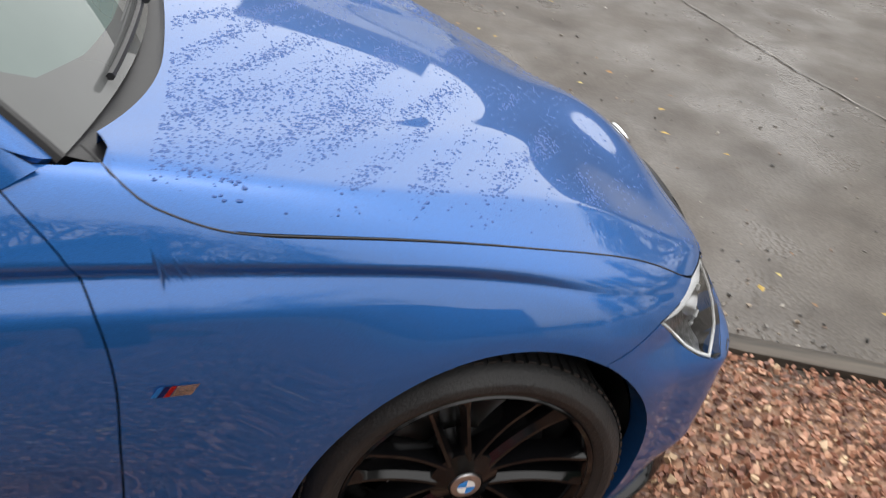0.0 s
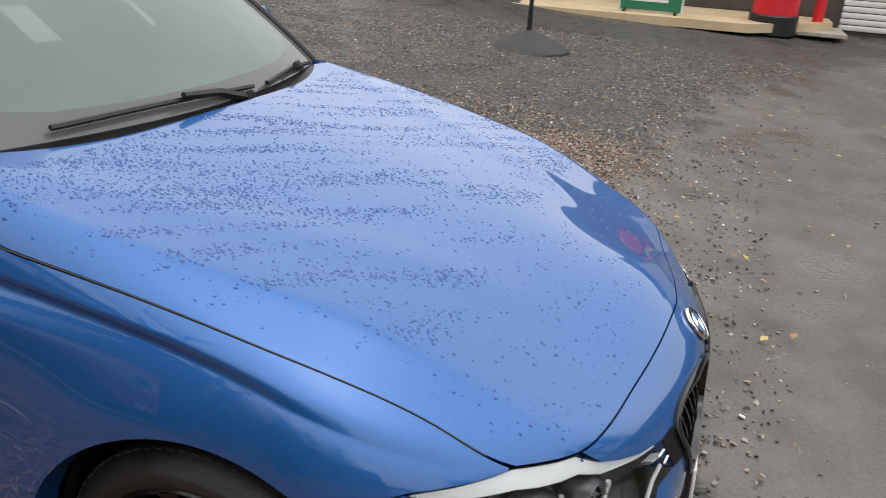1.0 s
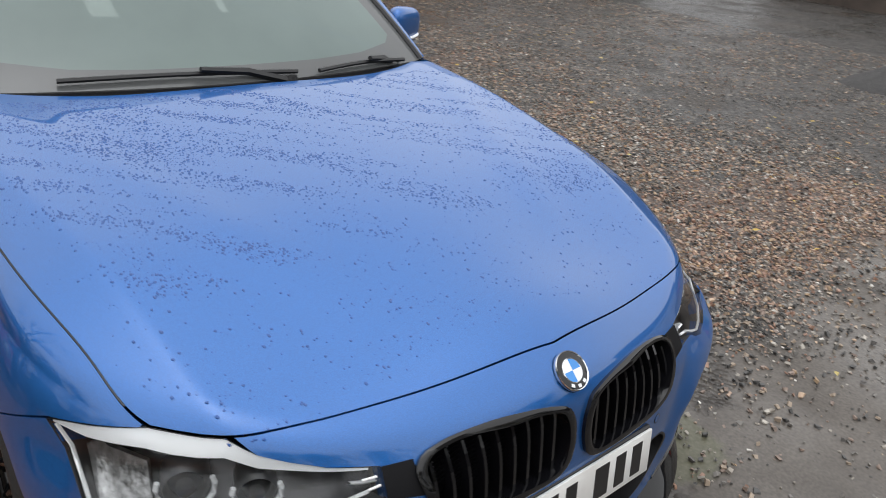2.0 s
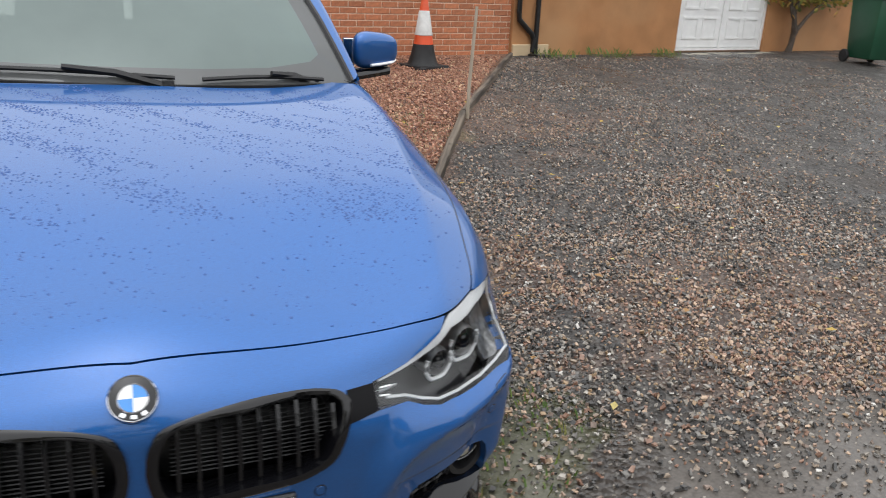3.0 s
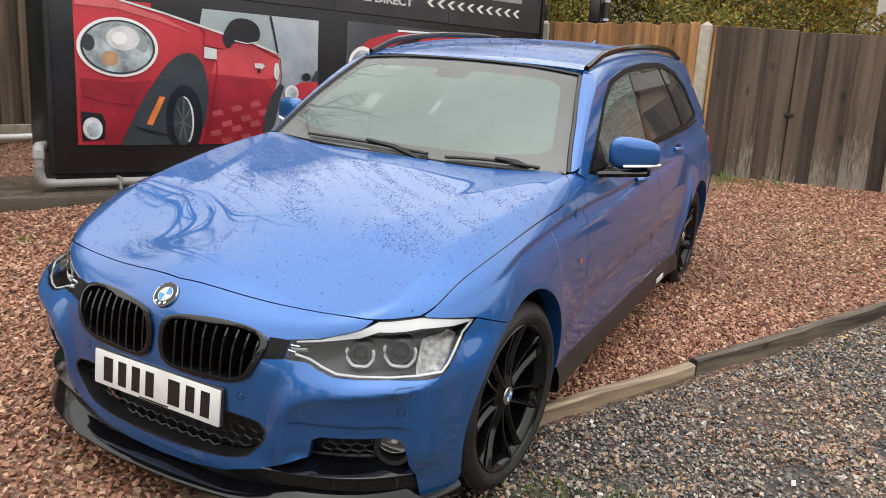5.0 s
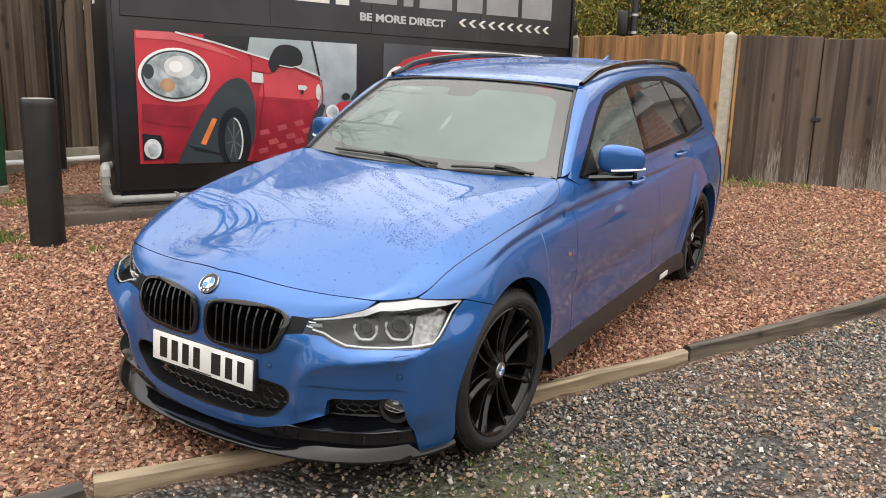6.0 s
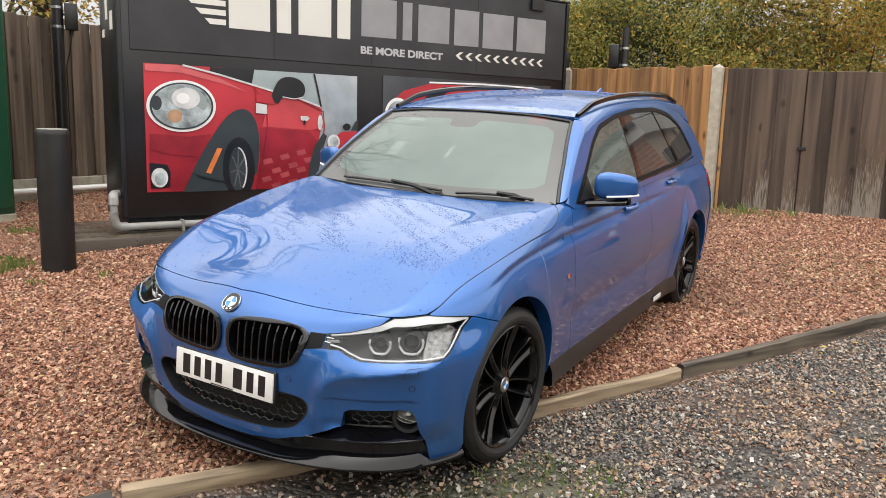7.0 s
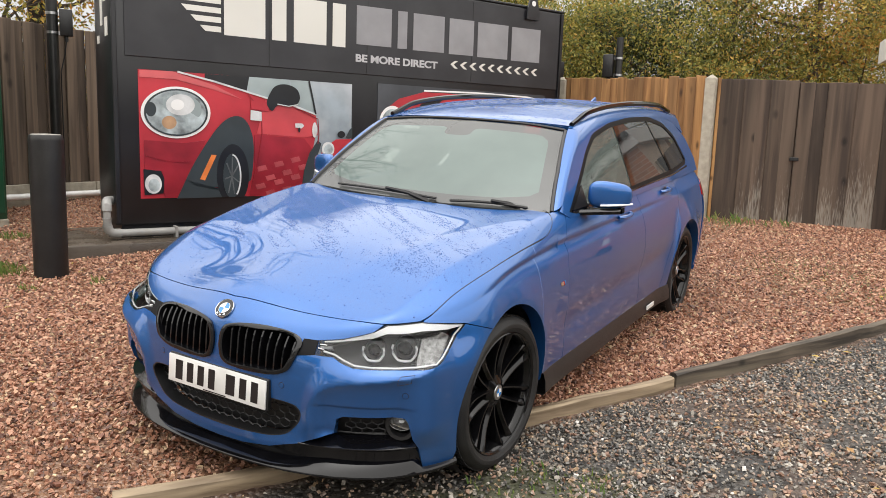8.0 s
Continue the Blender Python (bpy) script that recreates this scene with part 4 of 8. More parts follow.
    # pale fragments of lettering on the end face
    for k, (y0, y1, z0, z1) in enumerate(((0.1, 0.2, 2.1, 2.26), (0.28, 0.36, 2.2, 2.55), (0.16, 0.24, 2.4, 2.8), (0.42, 0.5, 2.05, 2.12), (0.4, 0.5, 2.5, 2.75))):
        part("end_bar", box(0.436, 0.4405, y0, y1, z0, z1), SIGN_WHITE, root, "plain white bar on the end face")
    for a in (0.9, 5.3):
        lug = extrude_outline([(a - 0.1, 2.74), (a + 0.1, 2.74), (a + 0.1, 2.84), (a + 0.045, 3.0), (a - 0.045, 3.0), (a - 0.1, 2.84)], 0.03)
        part("lifting_lug", moved(lug, pose(0, -0.05, 0)), BOARD_BLACK, root, "", False)
        part("lug_eye", moved(lathe([(0.0, 0), (0.032, 0), (0.032, 0.036), (0, 0.036)], 16), pose(a, -0.053 + 0.036, 2.93, 90)), PLASTIC_WHITE, root)
    part("floodlight", box(5.86, 5.96, 0.04, 0.2, 2.1, 2.3, 0.015, 2), BLACK_SATIN, root, "small black floodlight")
    part("floodlight_arm", box(5.84, 5.9, 0.1, 0.14, 2.18, 2.22), BLACK_SATIN, root)
    return root


advertising_board()

m = pose(-4.03, 1.227, 0, 0, 0, math.degrees(math.atan2(0.916, 0.40)))
slab = part("concrete_slab", box(-0.05, 6.0, -0.31, 0.9, 0.0, 0.3, 0.015, 2), WET_SLAB)
slab.matrix_world = m
tagged(slab, "wet stained concrete slab under the advertising board", "slab")
drain = thing("drain_pipe", m, "grey plastic waste pipe along the board's foot", "pipe")
part("run", tube([(0.42 + k * 0.54, -0.07, 0.36) for k in range(11)], 0.034, 14), GREY_PIPE, drain)
part("elbow", tube([(0.46, -0.07, 0.36), (0.40, -0.07, 0.362), (0.365, -0.07, 0.385), (0.35, -0.07, 0.43), (0.35, -0.07, 0.5)], 0.042, 14), GREY_PIPE, drain)
part("riser", tube([(0.35, -0.07, 0.48), (0.35, -0.065, 0.58)], 0.034, 14), GREY_PIPE, drain)
part("upper_elbow", tube([(0.35, -0.068, 0.56), (0.352, -0.06, 0.61), (0.36, -0.02, 0.635), (0.38, 0.05, 0.64), (0.46, 0.12, 0.64)], 0.042, 14), GREY_PIPE, drain)
for a in (0.95, 1.6, 2.6, 3.6, 4.6):
    part("clip", box(a - 0.012, a + 0.012, -0.115, -0.02, 0.3, 0.405, 0.004), GREY_PIPE, drain)


# ---- house ----
HP, HD = (2.155, 7.309), (0.985, 0.174)
H_TOP, BRICK_END, ORANGE_END = 2.42, 2.87, 12.5


def wall_with_holes(a0, a1, z0, z1, thick, holes, bm=None):
    """A wall from local y = 0 to thick; every hole (a0, a1, z0, z1) goes through it."""
    cuts = sorted({a0, a1} | {h[0] for h in holes} | {h[1] for h in holes})
    for c0, c1 in zip(cuts, cuts[1:]):
        z = z0
        for h in sorted([h for h in holes if h[0] <= c0 and h[1] >= c1], key=lambda h: h[2]):
            if h[2] > z:
                bm = box(c0, c1, 0, thick, z, h[2], 0, 1, bm)
            z = h[3]
        if z < z1:
            bm = box(c0, c1, 0, thick, z, z1, 0, 1, bm)
    bmesh.ops.remove_doubles(bm, verts=bm.verts, dist=0.001)
    return bm


HOLE_B = (0.95, 1.95, 1.52, 2.32)
HOLE_O = (3.85, 5.2, 1.55, 2.32)
DOOR_HOLE = (6.1, 8.25, 0.30, 2.36)
house = line_thing("house", HP, HD, "low flat-roofed orange brick house with white windows", "house")
wall_brick = part("brick_wall", wall_with_holes(0.0, BRICK_END, 0.1, H_TOP, 0.3, [HOLE_B]), MORTAR, house, "orange-red brick wall with pale mortar", False)
part("painted_wall", moved(wall_with_holes(BRICK_END, ORANGE_END, 0.1, H_TOP, 0.3, [HOLE_O, DOOR_HOLE]), pose(0, -0.06, 0)), RENDER, house, "orange-brown painted wall", False)
part("side_wall", box(0.0, 0.3, 0.3, 1.2, 0.1, H_TOP), MORTAR, house, "", False)
part("end_wall", box(ORANGE_END - 0.3, ORANGE_END, 0.24, 1.2, 0.1, H_TOP), RENDER, house, "", False)
part("plinth", box(2.87, 3.5, -0.1, -0.06, 0.1, 0.52, 0.01), BEIGE, house, "pale concrete plinth")
part("floor_slab", box(0.3, ORANGE_END - 0.3, 0.3, 1.2, 0.2, 0.4), CONCRETE, house)
part("rear_wall", box(0.0, ORANGE_END, 1.2, 1.4, 0.1, H_TOP), RENDER, house, "", False)


part("roof", box(-0.09, ORANGE_END + 0.3, -0.1, 1.5, 2.5, 2.66, 0.01), mat("grey roof felt", (0.12, 0.12, 0.12), 0.8, vary=0.3, scale=3), house, "flat felted roof", False)
part("fascia", box(-0.12, ORANGE_END + 0.33, -0.13, -0.1, 2.40, 2.68, 0.004), PLASTIC_WHITE, house, "white fascia board")
part("side_fascia", box(-0.12, -0.09, -0.1, 1.5, 2.40, 2.68, 0.004), PLASTIC_WHITE, house, "white fascia board")
part("soffit", box(-0.09, ORANGE_END + 0.3, -0.1, 1.5, 2.42, 2.5), PLASTIC_WHITE, house)
part("gutter", tube([(-0.1 + 0.8 * k, -0.18, 2.63) for k in range(17)], 0.05, 12), BLACK_PIPE, house)

part("upper_brick_wall", box(0.45, BRICK_END, 0.0, 1.2, 2.66, 3.45), BRICK, house, "orange-red brick upper wall", False)
part("upper_wall", box(BRICK_END, ORANGE_END, -0.06, 1.2, 2.66, 3.45), RENDER, house, "orange-brown painted upper wall", False)
bm = extrude_outline([(-0.3, 3.4), (0.6, 3.95), (1.5, 3.4), (1.4, 3.4), (0.6, 3.85), (-0.2, 3.4)], 12.3)
part("pitched_roof", moved(bm, pose(0.3, 0, 0, 0, 0, 0) @ Matrix(((0, 1, 0, 0), (1, 0, 0, 0), (0, 0, 1, 0), (0, 0, 0, 1)))), ROOF_TILE, house, "brown tiled pitched roof", False)


def downpipe(a, top, foot_a, y):
    root = part("downpipe", tube([(a, y, top), (a, y, 0.95), (a + 0.01, y, 0.85), (foot_a - 0.03, y, 0.66), (foot_a, y, 0.6), (foot_a, y - 0.01, 0.42)], 0.036, 12), BLACK_PIPE, house, "black plastic downpipe")
    for z in (1.2, 1.8, 2.3):
        part("clip", box(a - 0.06, a + 0.06, y - 0.042, y + 0.05, z - 0.015, z + 0.015, 0.003), BLACK_PIPE, root)


downpipe(2.93, 2.62, 3.2, -0.11)
part("straight_downpipe", tube([(3.24, -0.12, 2.62), (3.24, -0.12, 1.2), (3.24, -0.12, 0.4)], 0.036, 12), BLACK_PIPE, house, "black plastic downpipe")
part("drain_grate", box(3.12, 3.36, -0.34, -0.12, 0.36, 0.4, 0.006), BLACK_SATIN, house)


def window(hole, lights, y, blind):
    a0, a1, z0, z1 = hole
    fr = wall_with_holes(a0, a1, z0, z1, 0.07, [(a0 + 0.06 + k * (a1 - a0 - 0.06) / lights, a0 + (k + 1) * (a1 - a0 - 0.06) / lights, z0 + 0.06, z1 - 0.06) for k in range(lights)])
    root = part("window", moved(fr, pose(0, y + 0.05, 0)), PLASTIC_WHITE, house, "white plastic window with a pale blind", False)
    part("sill", box(a0 - 0.13, a1 + 0.1, y - 0.06, y + 0.06, z0 - 0.045, z0, 0.008, 2), PLASTIC_WHITE, root, "white sill")
    for k in range(lights):
        b0, b1 = a0 + 0.06 + k * (a1 - a0 - 0.06) / lights, a0 + (k + 1) * (a1 - a0 - 0.06) / lights
        inner = wall_with_holes(b0, b1, z0 + 0.06, z1 - 0.06, 0.05, [(b0 + 0.04, b1 - 0.04, z0 + 0.1, z1 - 0.1)])
        part("sash", moved(inner, pose(0, y + 0.035, 0)), PLASTIC_WHITE, root, "", False)
        pane = part("pane", box(b0 + 0.03, b1 - 0.03, y + 0.065, y + 0.075, z0 + 0.09, z1 - 0.09), HOUSE_GLASS, root, "", False)
        pane.visible_shadow = False
        part("blind", box(b0, b1, y + 0.16, y + 0.17, z0 + 0.02 if blind else z0 + 0.5, z1), BLIND, root)
    part("room", box(a0 - 0.2, a1 + 0.2, y + 0.9, y + 0.92, z0 - 0.3, z1 + 0.1), DARK_ROOM, root)


window(HOLE_B, 2, 0.0, True)
window(HOLE_O, 3, -0.06, True)


def front_door():
    a0, a1, z0, z1 = DOOR_HOLE
    y = -0.02
    root = part("door_frame", moved(wall_with_holes(a0, a1, z0 + 0.08, z1, 0.09, [(a0 + 0.06, a0 + 1.06, z0 + 0.14, z1 - 0.06), (a0 + 1.1, a1 - 0.06, z0 + 0.14, z1 - 0.06)]), pose(0, y, 0)), PLASTIC_WHITE, house, "white plastic door frame", False)
    part("door_step", box(a0 - 0.05, a1 + 0.05, -0.36, -0.06, 0.2, z0 + 0.07, 0.01), CONCRETE, root, "pale concrete step")
    part("threshold", box(a0, a1, y - 0.02, y + 0.09, z0 + 0.07, z0 + 0.1, 0.005), mat("brown threshold", (0.12, 0.07, 0.04), 0.5), root)
    for k, (b0, b1) in enumerate(((a0 + 0.065, a0 + 1.055), (a0 + 1.105, a1 - 0.065))):
        leaf = part("door", box(b0, b1, y + 0.015, y + 0.065, z0 + 0.145, z1 - 0.065, 0.004), PLASTIC_WHITE, root, "white panelled door leaf")
        w = (b1 - b0 - 0.3) / 2
        for j in range(2):
            c0 = b0 + 0.1 + j * (w + 0.1)
            for d0, d1 in ((z0 + 0.28, z0 + 0.62), (z0 + 0.74, z0 + 1.08)):
                fr = wall_with_holes(c0, c0 + w, d0, d1, 0.014, [(c0 + 0.03, c0 + w - 0.03, d0 + 0.03, d1 - 0.03)])
                part("moulding", moved(fr, pose(0, y + 0.003, 0)), PLASTIC_WHITE, leaf, "", False)
            pane = part("pane", box(c0 + 0.02, c0 + w - 0.02, y + 0.008, y + 0.016, z0 + 1.3, z1 - 0.2), TINTED, leaf, "dark leaded pane", False)
        if k == 0:
            part("letter_plate", box(b0 + 0.3, b1 - 0.3, y + 0.004, y + 0.016, z0 + 1.12, z0 + 1.2, 0.004), mat("brass", (0.55, 0.4, 0.12), 0.3, metal=1.0), leaf, "brass letter plate")
        h = b1 - 0.07 if k == 0 else b0 + 0.07
        part("door_handle", box(h - 0.06, h + 0.06, y - 0.03, y - 0.012, z0 + 1.16, z0 + 1.18, 0.004), CHROME, leaf)
        part("handle_plate", box(h - 0.018, h + 0.018, y - 0.012, y + 0.015, z0 + 1.05, z0 + 1.27, 0.004), CHROME, leaf)


front_door()


def wheeled_bin(x, y):
    root = thing("wheeled_bin", pose(x, y, gz(x, y), 0, 0, -10), "dark green plastic wheeled bin by the wall", "bin")
    bm = box(-0.27, 0.27, -0.32, 0.32, 0.08, 0.95, 0.03, 2)
    for v in bm.verts:
        k = 0.82 + 0.18 * (v.co.z - 0.08) / 0.87
        v.co.x *= k
        v.co.y *= k
    part("body", bm, GREEN_STEEL, root)
    part("lid", box(-0.29, 0.29, -0.36, 0.33, 0.95, 1.02, 0.025, 2), GREEN_STEEL, root)
    part("grip", tube([(-0.2, 0.38, 0.93), (0.2, 0.38, 0.93)], 0.015, 8), GREEN_STEEL, root)
    for s in (-1, 1):
        part("wheel", moved(lathe([(0, -0.025), (0.09, -0.025), (0.1, -0.012), (0.1, 0.012), (0.09, 0.025), (0, 0.025)], 20), pose(s * 0.25, 0.27, 0.1, 0, 90)), RUBBER, root)
    return root


wheeled_bin(10.75, 6.9)


# ---- far side of the yard ----
def pole_in_mound(x, y):
    root = thing("pole_base", pose(x, y, gz(x, y)), "thin dark pole in a wet black mound base", "pole base")
    bm = lathe([(0.52, -0.03), (0.5, 0.01), (0.38, 0.07), (0.24, 0.13), (0.12, 0.19), (0.05, 0.22), (0.0, 0.225)], 30)
    rnd = random.Random(3)
    for v in bm.verts:
        v.co.x *= rnd.uniform(0.94, 1.06)
        v.co.y *= rnd.uniform(0.94, 1.06)
    part("mound", bm, mat("wet black grit", (0.028, 0.026, 0.025), 0.6, vary=0.4, scale=25, bump=0.8, bump_scale=90), root)
    part("pole", tube([(0, 0, 0.15), (0.0, 0, 1.2), (0.01, 0, 2.3)], 0.032, 10), BLACK_PIPE, root)
    return root


pole_in_mound(7.8, 1.4)

plat = thing("forecourt_step", pose(12.0, 0, 0), "low beige concrete step in front of the shop", "step")
bm = extrude_outline([(-0.2, 3.5), (-0.2, 1.16), (-0.1, -1.24), (1.2, -2.6), (1.9, -2.6), (1.9, 3.5)], -0.14)
part("tread", moved(bm, Matrix(((1, 0, 0, 0), (0, 0, 1, 0), (0, 1, 0, 0.06), (0, 0, 0, 1)))), BEIGE, plat, "", False)


def red_pillar(x, y):
    root = thing("red_pillar", pose(x, y, 0.02), "round red painted pillar with a black base", "pillar")
    part("base", lathe([(0.39, -0.15), (0.39, 0.14), (0.37, 0.16), (0, 0.16)], 36), BLACK_SATIN, root, "black base")
    part("shaft", lathe([(0.355, 0.155), (0.355, 0.9), (0.38, 0.92), (0.37, 0.98), (0.2, 1.05), (0, 1.07)], 36), RED_PAINT, root)
    return root


red_pillar(12.65, -1.62)
post = thing("red_post", pose(13.2, -2.35, 0.0), "thin red post bolted to a pale plate", "post")
part("plate", box(-0.5, 0.5, -0.45, 0.35, -0.13, -0.06, 0.01), CONCRETE, post, "pale floor plate")
part("shaft", lathe([(0.09, -0.06), (0.09, 1.1), (0, 1.12)], 20), RED_PAINT, post)

shop = thing("shop_front", pose(14.0, 0, 0, 0, 0, 0), "low shop front with a white shutter and green sign", "shop")
part("wall", box(0.0, 0.3, -24.0, 6.0, -0.2, 3.2), mat("dark brown shop wall", (0.07, 0.055, 0.045), 0.7, vary=0.3, scale=3), shop, "", False)
part("upper_wall", box(0.0, 0.3, -7.0, -2.4, 3.2, 4.1), mat("dark cladding", (0.05, 0.05, 0.055), 0.6, vary=0.2, scale=3), shop, "", False)
sh = part("shutter_box", box(-0.12, 0.0, -7.2, -2.7, 2.4, 2.75, 0.01), SHUTTER, shop)
for k in range(24):
    part("slat", box(-0.06, -0.02, -7.1, -2.8, -0.12 + k * 0.105, -0.025 + k * 0.105, 0.018, 2), SHUTTER, sh)
for y0 in (-0.6, 1.3, 3.2):
    w = part("window_frame", box(-0.03, 0.0, y0, y0 + 1.6, 0.5, 2.3, 0.004), GREEN_STEEL, shop)
    part("pane", box(-0.036, -0.03, y0 + 0.07, y0 + 1.53, 0.57, 2.23), TINTED, w)

sign = thing("sign_panel", pose(12.25, 0.35, 0.06, 0, 0, -90), "small green and white sign board on the step", "sign")
part("panel", box(-0.5, 0.5, 0, 0.03, 0.04, 0.75, 0.006), mat("green sign", (0.02, 0.16, 0.08), 0.4), sign)
part("border", box(-0.53, 0.53, 0.031, 0.036, 0.01, 0.78), SIGN_WHITE, sign)
for k, z in enumerate((0.6, 0.5, 0.4, 0.3, 0.2)):
    part("line_bar", box(-0.38, 0.38 - 0.1 * (k % 3), -0.004, 0.0, z - 0.025, z + 0.02), SIGN_WHITE, sign, "plain white bar")
for s in (-0.42, 0.42):
    part("foot", box(s - 0.02, s + 0.02, -0.15, 0.2, 0.0, 0.04), BLACK_SATIN, sign)
# ---- the car: its outer skin is one smooth solid, described by a few curves, from which every panel is taken ----
def spline(xs, ys):
    """A natural cubic through a few stations, straight beyond its ends."""
    x, y = np.array(xs, float), np.array(ys, float)
    n, h = len(x), np.diff(x)
    a, r = np.eye(n), np.zeros(n)
    for i in range(1, n - 1):
        a[i, i - 1], a[i, i], a[i, i + 1] = h[i - 1], 2 * (h[i - 1] + h[i]), h[i]
        r[i] = 6 * ((y[i + 1] - y[i]) / h[i] - (y[i] - y[i - 1]) / h[i - 1])
    m = np.linalg.solve(a, r)
    s0 = (y[1] - y[0]) / h[0] - h[0] * m[1] / 6
    s1 = (y[-1] - y[-2]) / h[-1] + h[-1] * m[-2] / 6

    def f(q):
        q = np.asarray(q, float)
        i = np.clip(np.searchsorted(x, q) - 1, 0, n - 2)
        t, d = q - x[i], h[i]
        u = d - t
        v = (m[i] * u**3 + m[i + 1] * t**3) / (6 * d) + (y[i] / d - m[i] * d / 6) * u + (y[i + 1] / d - m[i + 1] * d / 6) * t
        v = np.where(q < x[0], y[0] + s0 * (q - x[0]), v)
        return np.where(q > x[-1], y[-1] + s1 * (q - x[-1]), v)

    return f


def smooth01(u):
    u = np.clip(u, 0, 1)
    return u * u * (3 - 2 * u)


def smax(a, b, k):
    h = np.maximum(k - np.abs(a - b), 0)
    return np.maximum(a, b) + h * h / (4 * k)


HOOD_MID = spline([-0.80, -0.715, -0.67, -0.5, -0.25, 0.0, 0.3, 0.55, 0.9], [0.645, 0.708, 0.742, 0.806, 0.873, 0.922, 0.967, 1.0, 1.03])
SIDE_Z = spline([0.1, 0.25, 0.45, 0.60, 0.71, 0.78, 0.85, 0.90, 0.94, 1.0, 1.08], [0.835, 0.858, 0.874, 0.879, 0.874, 0.861, 0.840, 0.820, 0.802, 0.772, 0.73])
NOSE_Z = spline([0.1, 0.2, 0.35, 0.5, 0.6, 0.7, 0.78, 0.9], [-0.74, -0.765, -0.775, -0.777, -0.768, -0.752, -0.715, -0.62])
TAIL_Z = spline([0.1, 0.3, 0.6, 0.9, 1.05], [3.74, 3.80, 3.86, 3.85, 3.82])
NOSE_DEPTH, TAIL_DEPTH = 0.60, 0.55
ARCH_R, WHEEL_Z, FRONT_Y, BASE = 0.372, 0.335, -0.02, 2.81


CREASE_X = spline([-0.75, -0.5, -0.2, -0.09, 0.0, 0.15, 0.28, 0.44, 0.64], [0.60, 0.645, 0.688, 0.701, 0.714, 0.737, 0.754, 0.768, 0.772])


def hood_z(ax, y):
    u = np.clip((y + 0.7) / 1.25, 0, 1)
    front = 1 - smooth01((y + 0.74) / 0.62)
    fall = (0.008 + 0.066 * front) * (1 - np.exp(-((ax / 0.32) ** 2)))
    d = ax - CREASE_X(y)
    fall = fall + 0.5 * (d + np.sqrt(d * d + 0.00012)) * (0.34 + 0.22 * u)
    ridge = 0.0035 * np.exp(-((ax - 0.482 - 0.4 * y) / 0.07) ** 2) * smooth01((y + 0.6) / 0.4)
    return HOOD_MID(y) - fall + ridge


SHOULDER = spline([-0.40, -0.215, -0.08, 0.07, 0.227, 0.397, 0.8, 1.4, 3.0], [0.752, 0.800, 0.828, 0.849, 0.862, 0.873, 0.886, 0.898, 0.92])


def side_x(y, z):
    x = SIDE_Z(z)
    # crisp shoulder line with a scoop below it
    d = SHOULDER(np.clip(y, -0.4, 3.0)) - z
    x = x - 0.021 * (0.4 + 0.6 * smooth01((y + 0.30) / 0.35)) * smooth01((d + 0.006) / 0.032) * np.exp(-np.maximum(d - 0.02, 0) / 0.055) * smooth01((y + 0.46) / 0.12) * (1 - smooth01((y - 1.6) / 1.0))
    mid = smooth01((y - 0.5) / 0.9) * (1 - smooth01((y - 3.0) / 0.9) * 0.6)
    x = x + 0.018 * mid * np.exp(-((z - 0.86) / 0.25) ** 2)
    line = 0.815 + 0.04 * (y - 0.6)
    x = x + 0.013 * np.exp(-np.sqrt((z - line) ** 2 + 0.0001) / 0.05) * smooth01((y - 0.05) / 0.5)
    x = x - 0.014 * np.exp(-((z - 0.47 - 0.03 * (y - 0.6)) / 0.07) ** 2) * smooth01((y - 0.45) / 0.3) * (1 - smooth01((y - 2.1) / 0.4))
    for yc, lift in ((FRONT_Y, 0.014), (BASE, 0.030)):
        d = np.sqrt((y - yc) ** 2 + (z - WHEEL_Z) ** 2)
        x = x + lift * np.exp(-((d - ARCH_R) / 0.10) ** 2) * np.exp(-((z - 0.55) / 0.35) ** 2)
    return x


SWAGE = spline([0.36, 0.418, 0.473, 0.563, 0.666, 0.726, 0.773, 0.826, 0.90], [0.36, 0.466, 0.510, 0.530, 0.544, 0.554, 0.576, 0.612, 0.668])


def nose_relief(ax, y, z):
    """Hollow of the bumper's corners below the swage line that runs under the lamps."""
    th = np.arctan2(ax, np.maximum(0.30 - y, 0.05))
    s = SWAGE(np.clip(th, 0.3, 0.95)) - z
    below = 0.5 * (s + np.sqrt(s * s + 0.000004))
    hollow = 0.024 * (1 - np.exp(-below / 0.045)) + 0.006 * smooth01((0.431 - z) / 0.012)
    side = smooth01((th - 0.385) / 0.07) * (1 - smooth01((th - 0.66) / 0.09)) * smooth01((z - 0.27) / 0.06)
    sweep = 0.004 * (1 - np.exp(-below / 0.03)) * smooth01((th - 0.6) / 0.1) * (1 - smooth01((th - 0.86) / 0.12)) * smooth01((z - 0.2) / 0.2)
    width = np.interp(th, [0.36, 0.45, 0.56, 0.8], [0.14, 0.11, 0.055, 0.04])
    shelf = 0.034 * (1 - smooth01(-s / width)) * smooth01((th - 0.34) / 0.09) * (1 - smooth01((th - 0.76) / 0.12)) * smooth01((z - 0.24) / 0.12)
    lip = 0.010 * smooth01((0.30 - z) / 0.08) * (1 - smooth01((th - 0.34) / 0.08))
    return 1.6 * hollow * side + sweep - lip - shelf


